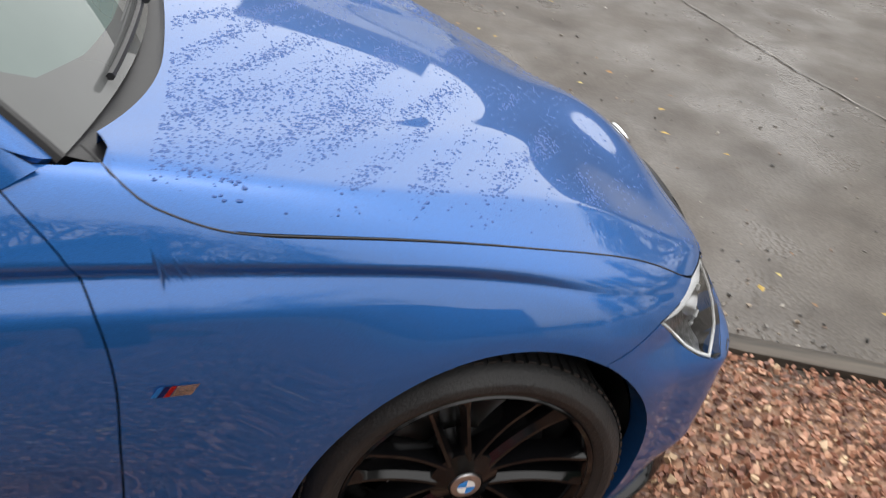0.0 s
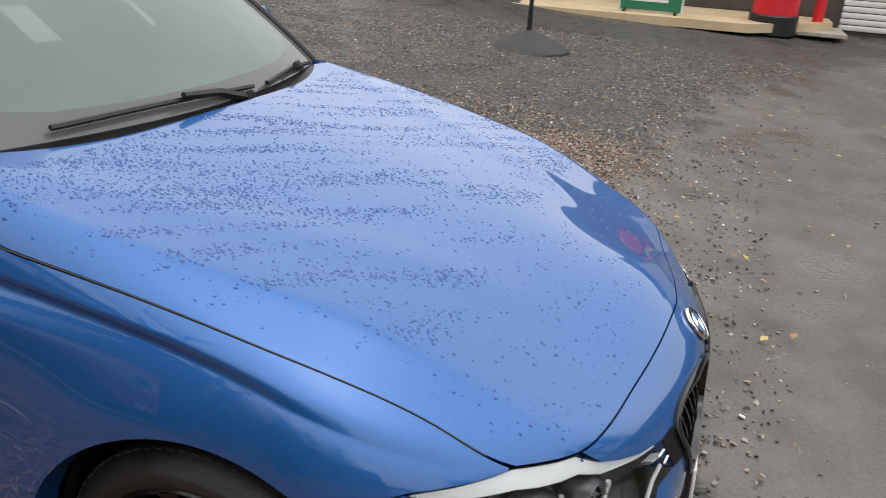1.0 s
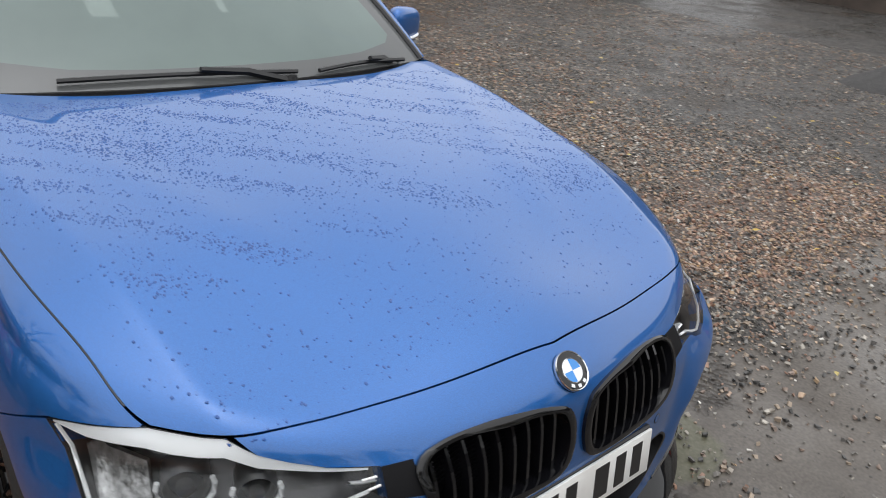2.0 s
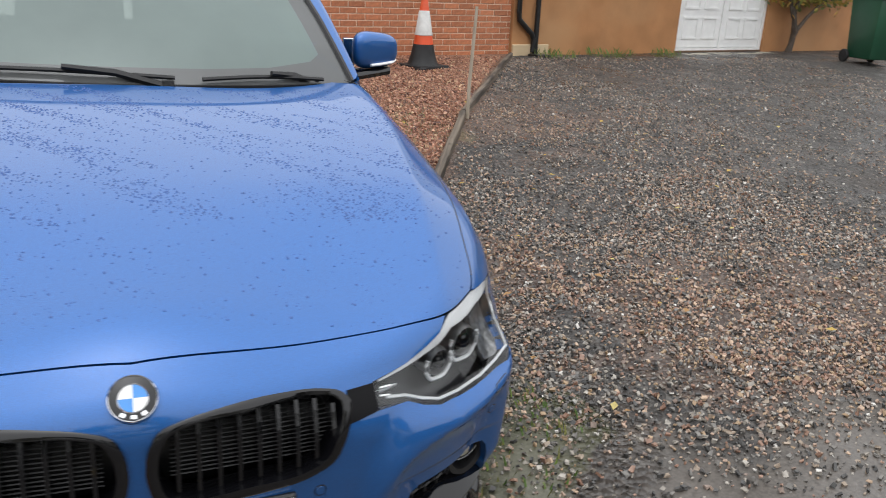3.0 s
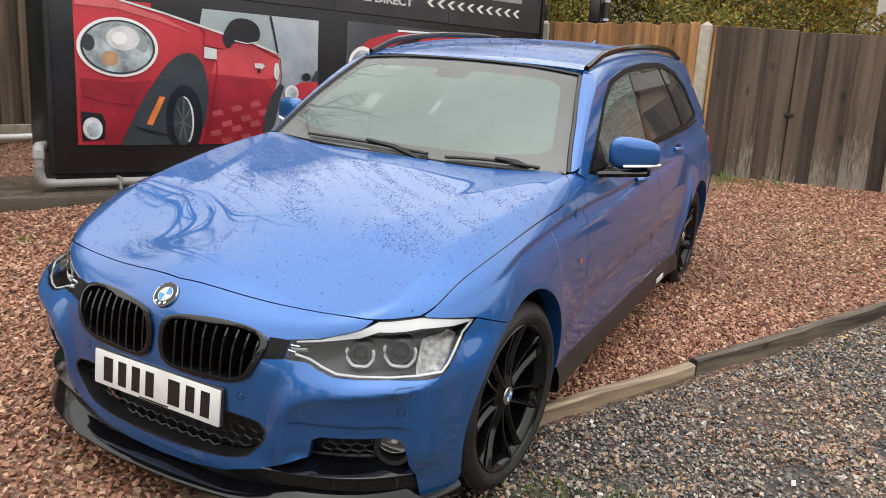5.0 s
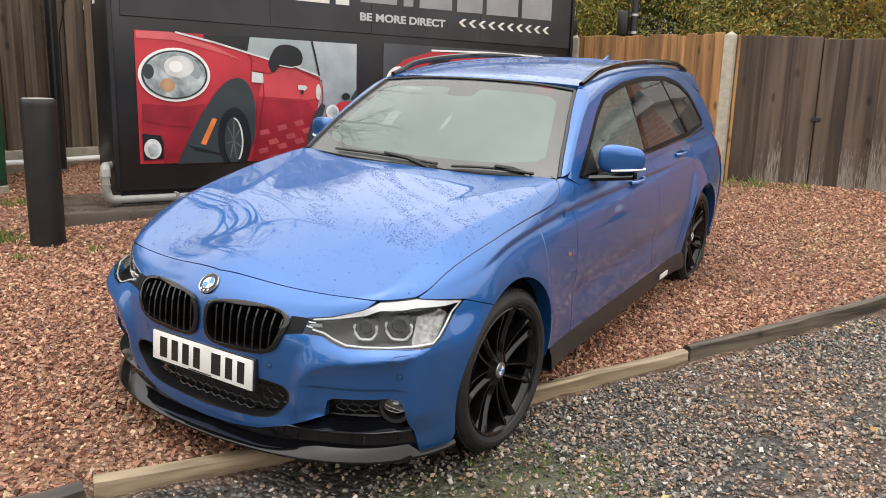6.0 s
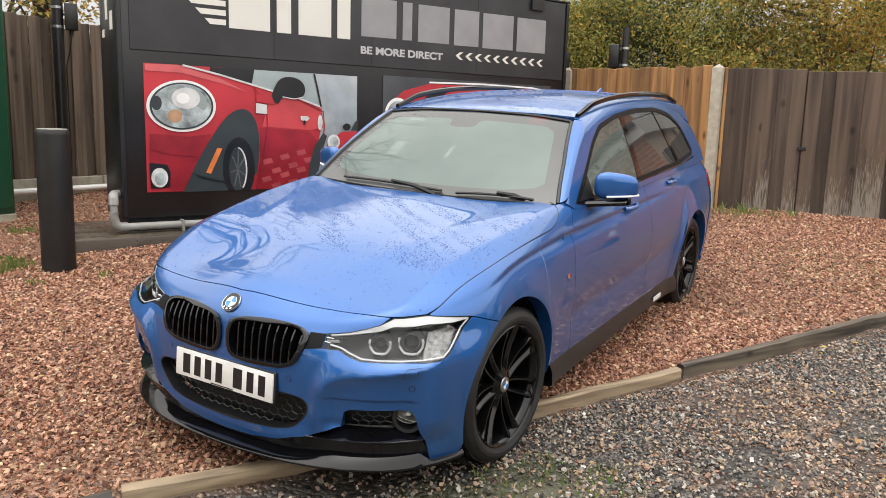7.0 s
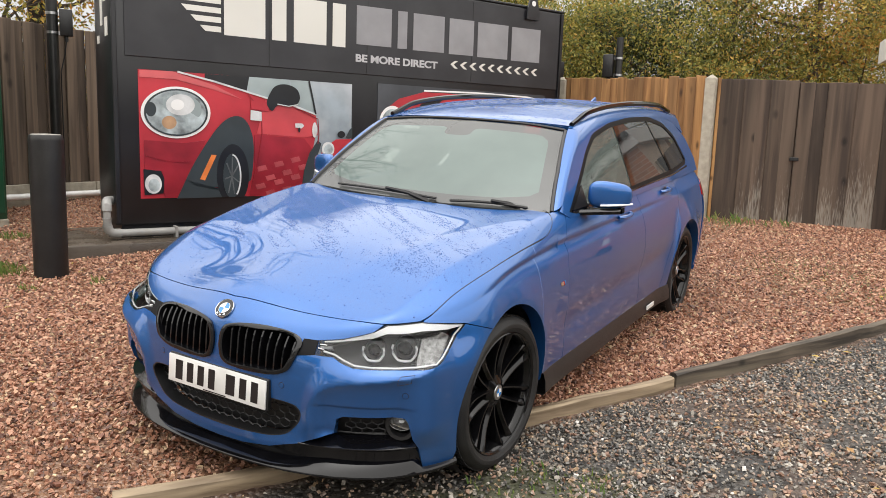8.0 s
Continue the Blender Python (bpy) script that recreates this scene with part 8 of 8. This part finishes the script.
def leaf_mesh(centres, spread, count, size, rng):
    """Many small folded leaves scattered in clumps."""
    k = rng.integers(0, len(centres), count)
    c = centres[k] + rng.normal(0, 1, (count, 3)) * spread[k][:, None] * np.array([1, 1, 0.8])
    d = rng.normal(0, 1, (count, 3))
    d /= np.linalg.norm(d, axis=1)[:, None]
    e = np.cross(d, rng.normal(0, 1, (count, 3)))
    e /= np.linalg.norm(e, axis=1)[:, None]
    f = np.cross(d, e)
    s = (size * rng.uniform(0.6, 1.4, count))[:, None]
    v = np.stack([c - d * s, c + e * s * 0.45 + f * s * 0.18, c + d * s, c - e * s * 0.45 + f * s * 0.18], 1).reshape(-1, 3)
    b = (np.arange(count) * 4)[:, None]
    faces = np.concatenate([b + np.array([0, 1, 2]), b + np.array([0, 2, 3])], 0)
    me = bpy.data.meshes.new("leaves")
    me.from_pydata(v.tolist(), [], faces.tolist())
    return me


def limbs(rng, height, radius, start, n):
    """Limb lines from the trunk outwards and upwards."""
    out = []
    for k in range(n):
        a, z = rng.uniform(0, 6.28), height * rng.uniform(start, 0.85)
        reach = radius * rng.uniform(0.5, 1.0) * (1.15 - z / height * 0.6)
        rise = rng.uniform(0.2, 0.7) * reach
        p = [(0, 0, z)]
        for s in (0.35, 0.7, 1.0):
            p.append((reach * s * math.cos(a) + rng.normal(0, 0.05), reach * s * math.sin(a) + rng.normal(0, 0.05), z + rise * s * s))
        out.append(p)
    return out


def tree(x, y, height, radius, material, leaves, size, seed, label, start=0.12, clump=0.3, group="trees behind the fences"):
    rng = np.random.default_rng(seed)
    base = gz(max(-12, min(x, 14)), min(y, 9))
    root = thing("tree", pose(x, y, base, 0, 0, 0), label, "tree", group)
    bm = tube([(0, 0, -0.1), (0.03, 0, height * 0.3), (-0.02, 0.04, height * 0.6), (0.03, 0.0, height * 0.95)], [0.11, 0.09, 0.06, 0.012], 8)
    ls = limbs(rng, height, radius, start, 26)
    for p in ls:
        tube(p, [0.035, 0.025, 0.015, 0.006], 5, bm)
    part("trunk", bm, BARK, root)
    ends = np.array([q for p in ls for q in p[1:]] + [(0, 0, height * s) for s in (0.5, 0.65, 0.8, 0.92)])
    part("crown", leaf_mesh(ends, clump * rng.uniform(0.6, 1.3, len(ends)), leaves, size, rng), material, root)
    return root


ROW = [(-9.0, 9.6, 6.8, BROWN_LEAF), (-7.4, 10.2, 6.0, GOLD_LEAF), (-5.6, 9.9, 5.2, GREEN_LEAF), (-4.2, 10.6, 4.1, GREEN_LEAF), (-2.9, 10.2, 3.5, GREEN_LEAF), (-2.1, 9.6, 3.2, GREEN_LEAF),
       (-1.3, 10.0, 3.4, DARK_LEAF), (-0.2, 9.6, 3.7, GREEN_LEAF), (0.9, 10.0, 5.2, GOLD_LEAF), (1.4, 11.2, 5.6, GREEN_LEAF), (1.3, 12.8, 6.6, GOLD_LEAF), (-3.4, 13.0, 3.9, GREEN_LEAF), (3.2, 14.8, 7.4, GREEN_LEAF), (-6.4, 13.4, 7.6, GOLD_LEAF)]
WORDS = {BROWN_LEAF: "brown-orange autumn tree behind the fence", GOLD_LEAF: "yellow and orange autumn tree behind the fence", GREEN_LEAF: "green tree turning yellow behind the fence", DARK_LEAF: "dark green bush behind the fence"}
for k, (x, y, h, ma) in enumerate(ROW):
    tree(x, y, h, 1.5, ma, 24000, 0.028, 100 + k, WORDS[ma], clump=0.26)
for k, (x, y, h, ma) in enumerate(((-8.3, 7.4, 6.4, BROWN_LEAF), (-8.6, 5.6, 5.6, BROWN_LEAF), (-8.2, 3.8, 5.4, GOLD_LEAF), (-8.7, 2.0, 6.0, BROWN_LEAF), (-8.4, 0.2, 5.2, BROWN_LEAF), (-8.8, -1.8, 5.6, GREEN_LEAF))):
    tree(x, y, h, 1.5, ma, 10000, 0.036, 140 + k, WORDS[ma])


# row of trees out of view behind the camera, added to darken the nose's reflections
for k, (x, y, h, ma) in enumerate(((-9.0, -12.5, 7.0, DARK_LEAF), (-5.5, -13.5, 7.8, GREEN_LEAF), (-2.0, -13.0, 7.2, DARK_LEAF), (1.5, -14.0, 8.0, DARK_LEAF), (5.0, -13.2, 7.4, GREEN_LEAF), (8.5, -14.0, 7.6, DARK_LEAF))):
    tree(x, y, h, 2.3, ma, 7000, 0.09, 160 + k, "unseen dark leafy tree added to darken reflections on the car", group="trees across the yard", clump=0.5)


def bare_tree(x, y, height, seed):
    rng = random.Random(seed)
    root = thing("bare_tree", pose(x, y, gz(x, y)), "tall leafless tree with fine dark branches", "tree")
    wood, twigs = bmesh.new(), bmesh.new()

    def grow(p, d, length, r, depth):
        pts, rad, q = [tuple(p)], [r], Vector(p)
        for s in range(3):
            d = (d + Vector((rng.uniform(-1, 1), rng.uniform(-1, 1), rng.uniform(-0.5, 0.9))) * 0.17).normalized()
            q = q + d * length / 3
            pts.append(tuple(q))
            rad.append(r * (1 - 0.15 * (s + 1)))
        tube(pts, rad, 6 if depth < 2 else 4, wood if depth < 2 else twigs, caps=False)
        if depth >= 4:
            return
        for k in range(4 if depth else 6):
            at = Vector(pts[rng.choice((1, 2, 3, 3))])
            turn = Vector((rng.uniform(-1, 1), rng.uniform(-1, 1), rng.uniform(-0.1, 0.8)))
            grow(at, (d * 0.7 + turn * 0.8).normalized(), length * rng.uniform(0.55, 0.75), r * 0.5, depth + 1)
    grow((0, 0, -0.1), Vector((0, 0, 1)), height * 0.42, 0.16, 0)
    part("trunk", wood, BARK, root)
    part("twigs", twigs, BARK, root)["kind"] = "stuff"


bare_tree(-8.0, 3.4, 9.5, 8)

# shrub trained up the wall beside the door
shrub = thing("climbing_shrub", pose(2.155 + 0.985 * 8.75, 7.309 + 0.174 * 8.75 - 0.25, 0.36), "leafy green climbing shrub with a twisted trunk", "shrub")
rng = np.random.default_rng(9)
bm = tube([(0, 0, -0.05), (0.08, 0, 0.35), (0.0, 0.02, 0.7), (0.25, 0, 1.1), (0.5, 0.05, 1.6)], [0.07, 0.06, 0.05, 0.04, 0.02], 7)
tube([(0.0, 0.0, 0.6), (-0.2, 0, 1.0), (-0.3, 0.0, 1.6)], [0.04, 0.03, 0.015], 6, bm)
tube([(0.05, 0.0, 0.3), (0.3, 0, 0.6), (0.75, 0.0, 1.0)], [0.04, 0.03, 0.015], 6, bm)
part("trunk", bm, BARK, shrub)
cs = np.array([(x, 0.0, z) for x in np.linspace(-0.4, 1.2, 9) for z in np.linspace(0.95, 2.6, 8)])
part("foliage", leaf_mesh(cs, np.full(len(cs), 0.13), 5000, 0.05, rng), GREEN_LEAF, shrub)

# ring of distant trees out of view, added to screen the bright horizon
rng = np.random.default_rng(12)
ang = rng.uniform(0, 6.28, 700)
rad = rng.uniform(70, 95, 700)
cs = np.stack([rad * np.cos(ang), rad * np.sin(ang), rng.uniform(0.3, 3.5, 700)], 1)
ob = part("horizon_screen", leaf_mesh(cs, np.full(700, 1.6), 26000, 0.7, rng), DARK_LEAF)
tagged(ob, "unseen ring of distant trees added to darken the open horizon", "woods", kind="stuff")


# ---- weeds, grass and fallen leaves ----
BLADE = island_mat("fresh grass", [(0.4, (0.09, 0.16, 0.03)), (0.3, (0.14, 0.2, 0.04)), (0.3, (0.2, 0.2, 0.06))], 0.5)


def grass(name, places, count, height, seed, label):
    rng = random.Random(seed)
    verts, faces = [], []
    for x0, y0, r in places:
        for k in range(int(count * r * r)):
            a, d = rng.uniform(0, 6.28), r * math.sqrt(rng.random())
            x, y = x0 + d * math.cos(a), y0 + d * math.sin(a)
            z, h = gz(x, y), height * rng.uniform(0.4, 1.2)
            t, w = rng.uniform(0, 6.28), rng.uniform(0.003, 0.006)
            lx, ly = math.cos(t) * h * 0.5, math.sin(t) * h * 0.5
            n = len(verts)
            verts += [(x - w * math.sin(t), y + w * math.cos(t), z), (x + w * math.sin(t), y - w * math.cos(t), z), (x + lx * 0.4 + w * 0.7, y + ly * 0.4, z + h * 0.7), (x + lx, y + ly, z + h)]
            faces += [(n, n + 1, n + 2), (n, n + 2, n + 3)]
    me = bpy.data.meshes.new(name)
    me.from_pydata(verts, [], faces)
    return tagged(part(name, me, BLADE), label, "grass", kind="stuff")


grass("grass_patch", [(1.7, 4.45, 0.55), (2.1, 4.0, 0.3), (1.06, -0.16, 0.25), (1.28, -0.02, 0.15), (2.4, 4.3, 0.2), (1.3, 4.9, 0.25)], 1500, 0.035, 3, "thin moss and grass growing through the gravel")
grass("grass_tuft", [(-3.75, 0.45, 0.24), (-2.9, 0.75, 0.07), (-4.9, 1.3, 0.14), (-3.1, 0.35, 0.08)], 5200, 0.075, 4, "small green grass tuft in the red gravel")
grass("wall_weeds", [(0.45, 6.55, 0.22), (0.75, 6.6, 0.2), (1.05, 6.75, 0.14), (5.6, 7.55, 0.3), (6.6, 7.75, 0.35), (7.6, 7.8, 0.25), (-1.9, 1.9, 0.08)], 900, 0.11, 5, "green weeds along the foot of the gate and wall")


def fallen_leaves():
    rng = np.random.default_rng(14)
    pts = []
    while len(pts) < 420:
        x, y = rng.uniform(-7, 7), rng.uniform(-2.5, 7)
        if y > 6.5 + 0.2 * x or (abs(x) < 0.95 and -0.8 < y < 3.8) or (x < -3.2 and y > 1.0):
            continue
        pts.append((x, y, gz(x, y) + 0.03))
    c = np.array(pts)
    n = len(c)
    a = rng.uniform(0, 6.28, n)
    s = rng.uniform(0.012, 0.03, n)[:, None]
    d = np.stack([np.cos(a), np.sin(a), rng.uniform(-0.2, 0.2, n)], 1)
    e = np.stack([-np.sin(a), np.cos(a), rng.uniform(-0.2, 0.2, n)], 1)
    v = np.stack([c - d * s, c + e * s * 0.6 + [0, 0, 0.004], c + d * s, c - e * s * 0.6 + [0, 0, 0.004]], 1).reshape(-1, 3)
    me = bpy.data.meshes.new("fallen_leaves")
    b = (np.arange(n) * 4)[:, None]
    me.from_pydata(v.tolist(), [], np.concatenate([b + np.array([0, 1, 2]), b + np.array([0, 2, 3])], 0).tolist())
    m = island_mat("fallen leaf", [(0.3, (0.4, 0.27, 0.05)), (0.3, (0.3, 0.16, 0.05)), (0.2, (0.45, 0.36, 0.12)), (0.2, (0.2, 0.11, 0.05))], 0.5)
    return tagged(part("fallen_leaves", me, m), "yellow and brown leaves fallen on the gravel", "leaves", kind="stuff")


fallen_leaves()


# ---- loose gravel ----
RED_STONE = island_mat("red gravel stone", [(0.2, (0.30, 0.135, 0.08)), (0.2, (0.43, 0.22, 0.14)), (0.16, (0.20, 0.082, 0.05)), (0.16, (0.50, 0.29, 0.185)), (0.12, (0.36, 0.185, 0.12)), (0.1, (0.12, 0.058, 0.042)), (0.06, (0.56, 0.40, 0.25))], 0.5)
BROWN_STONE = island_mat("brown gravel stone", [(0.25, (0.31, 0.19, 0.135)), (0.25, (0.41, 0.29, 0.215)), (0.2, (0.24, 0.135, 0.09)), (0.2, (0.36, 0.25, 0.15)), (0.1, (0.5, 0.36, 0.25))], 0.5)
GREY_STONE = island_mat("mixed grey gravel stone", [(0.2, (0.17, 0.158, 0.142)), (0.22, (0.062, 0.06, 0.057)), (0.17, (0.29, 0.26, 0.22)), (0.12, (0.24, 0.18, 0.145)), (0.11, (0.105, 0.098, 0.091)), (0.10, (0.33, 0.26, 0.195)), (0.06, (0.42, 0.385, 0.335)), (0.02, (0.62, 0.59, 0.54))], 0.45)


def stones(name, pts, rmin, rmax, material, label, seed):
    """Angular chips: each a squeezed, knocked-about box of twelve triangles."""
    rng = np.random.default_rng(seed)
    n = len(pts)
    p = np.array(pts)
    cube = np.array([(-1, -1, -1), (1, -1, -1), (1, 1, -1), (-1, 1, -1), (-1, -1, 1), (1, -1, 1), (1, 1, 1), (-1, 1, 1)], float)
    r = rmin + (rmax - rmin) * rng.random(n) ** 2.2
    v = cube[None] * rng.uniform(0.35, 1.0, (n, 8, 3)) * np.array([1.0, 0.75, 0.45]) * r[:, None, None]
    q = rng.normal(0, 1, (n, 4))
    q[:, 1:3] *= 0.4
    q /= np.linalg.norm(q, axis=1)[:, None]
    w, x, y, z = q.T
    rot = np.stack([1 - 2 * (y * y + z * z), 2 * (x * y - z * w), 2 * (x * z + y * w), 2 * (x * y + z * w), 1 - 2 * (x * x + z * z), 2 * (y * z - x * w), 2 * (x * z - y * w), 2 * (y * z + x * w), 1 - 2 * (x * x + y * y)], 1).reshape(n, 3, 3)
    v = np.einsum("nij,nkj->nki", rot, v) + p[:, None] + (np.array([0, 0, 1.0])[None] * (r * 0.3)[:, None])[:, None]
    tri = np.array([(0, 2, 1), (0, 3, 2), (4, 5, 6), (4, 6, 7), (0, 1, 5), (0, 5, 4), (1, 2, 6), (1, 6, 5), (2, 3, 7), (2, 7, 6), (3, 0, 4), (3, 4, 7)])
    f = (tri[None] + (np.arange(n) * 8)[:, None, None]).reshape(-1)
    me = bpy.data.meshes.new(name)
    me.vertices.add(n * 8)
    me.vertices.foreach_set("co", v.reshape(-1))
    me.loops.add(len(f))
    me.loops.foreach_set("vertex_index", f)
    me.polygons.add(n * 12)
    me.polygons.foreach_set("loop_start", np.arange(n * 12) * 3)
    me.polygons.foreach_set("loop_total", np.full(n * 12, 3))
    me.update(calc_edges=True)
    me.shade_flat()
    return tagged(part(name, me, material), label, "gravel", kind="stuff")


def blocked(x, y):
    """Under the middle of the car, the board's slab, the bollard or the house."""
    if abs(x) < 0.62 and -0.4 < y < 3.6:
        return True
    u, v = x + 4.03, y - 1.227
    a, b = 0.4 * u + 0.916 * v, -0.916 * u + 0.4 * v
    if -0.07 < a < 6.0 and b > -0.33:
        return b < 0.95 or a > 2
    if math.hypot(x + 3.355, y - 0.68) < 0.12:
        return True
    u, v = x - 2.155, y - 7.309
    if -0.174 * u + 0.985 * v > -0.03 and u > 0:
        return True
    return y > 6.7 + 0.3 * x if x < 2.2 else False


def lay_gravel():
    rng = random.Random(77)
    red, grey, rust = [], [], []

    def run(x0, x1, y0, y1, step):
        for j in range(int((y1 - y0) / step)):
            for i in range(int((x1 - x0) / step)):
                x, y = x0 + (i + rng.random()) * step, y0 + (j + rng.random()) * step
                if blocked(x, y):
                    continue
                tar, side = tar_side(x, y) + rng.gauss(0, 0.18), edge_side(x, y)
                if tar > 0 and (side < 0.05 or tar > 0.4):
                    if rng.random() < (0.05 if y < -1.2 else 0.09):
                        grey.append((x, y, gz(x, y)))
                    continue
                if -0.055 < side < 0.05:
                    continue
                if side < 0 and noise.noise((x * 0.9, y * 0.9, 5.0)) + 0.5 * noise.noise((x * 3.1, y * 3.1, 9.0)) > 0.1 and rng.random() < 0.5:
                    continue
                z = gz(x, y) + rng.uniform(-0.004, 0.008)
                if side > 0:
                    red.append((x, y, z + 0.02))
                else:
                    sp = spot(x, y, RUSTY)
                    (rust if rng.random() < (0.55 if sp > 0.3 else 0.4 if sp > 0 else 0.24) else grey).append((x, y, z))
    run(-3.6, -0.6, -2.6, 2.2, 0.021)
    run(-6.4, -3.6, -2.6, 2.2, 0.034)
    run(-0.6, 0.7, -1.8, -0.4, 0.027)
    run(0.6, 4.2, -1.2, 2.6, 0.0158)
    run(-0.6, 6.0, -4.6, -1.2, 0.05)
    run(4.2, 4.9, -1.2, 2.6, 0.024)
    run(0.6, 5.2, 2.6, 7.4, 0.025)
    run(5.2, 9.6, -2.0, 7.6, 0.042)
    run(4.9, 5.2, -1.5, 2.6, 0.04)
    run(-6.4, -3.9, 2.2, 4.5, 0.035)
    run(-2.9, 0.6, 2.2, 6.9, 0.035)
    stones("red_gravel", red, 0.008, 0.019, RED_STONE, "wet angular red gravel stones around the car", 1)
    stones("grey_gravel", grey, 0.0055, 0.015, GREY_STONE, "mixed grey, tan and white gravel of the drive", 2)
    stones("brown_gravel", rust, 0.0055, 0.015, BROWN_STONE, "small red-brown stones scattered over the drive", 3)


lay_gravel()


# ---- bricks of the house ----
def brick_mesh(w, seed):
    rnd = random.Random(seed)
    bm = box(-w / 2, w / 2, -0.006, 0.03, -0.031, 0.031, 0.0035, 1)
    for v in bm.verts:
        v.co.x += rnd.uniform(-0.0015, 0.0015)
        v.co.z += rnd.uniform(-0.0015, 0.0015)
    me = finish(bm, False)
    me.materials.append(BRICK)
    return me


def lay_bricks():
    rnd = random.Random(19)
    full = [brick_mesh(0.215, k) for k in range(4)]
    half = [brick_mesh(0.1, 10 + k) for k in range(3)]
    rest, count = bmesh.new(), 0
    rows = int((H_TOP - 0.36) / 0.075)
    for j in range(rows):
        z = 0.36 + (j + 0.5) * 0.075
        a = 0.0 if j % 2 == 0 else -0.1125
        while a < BRICK_END - 0.05:
            c0, c1 = max(a, 0.0) + 0.006, min(a + 0.225, BRICK_END) - 0.006
            a += 0.225
            pieces = [(c0, c1)]
            if HOLE_B[2] - 0.03 < z < HOLE_B[3] + 0.02:
                pieces = [(s, e) for s, e in ((c0, min(c1, HOLE_B[0] - 0.004)), (max(c0, HOLE_B[1] + 0.004), c1)) if e - s > 0.04]
            for s, e in pieces:
                w = e - s
                if w < 0.03:
                    continue
                y = -0.002 + rnd.uniform(-0.0015, 0.0015)
                if count < 300 and z < 2.4:
                    src = full[rnd.randrange(4)] if w > 0.16 else half[rnd.randrange(3)]
                    ob = new("brick", src)
                    ob.parent = wall_brick
                    ob.matrix_local = Matrix.Translation(((s + e) / 2, y, z)) @ Matrix.Diagonal((w / (0.215 if w > 0.16 else 0.1), 1, 1, 1))
                    count += 1
                else:
                    box(s, e, y - 0.006, y + 0.03, z - 0.0325, z + 0.0325, 0, 1, rest)
    part("upper_bricks", rest, BRICK, wall_brick, "", False)["kind"] = "stuff"


lay_bricks()
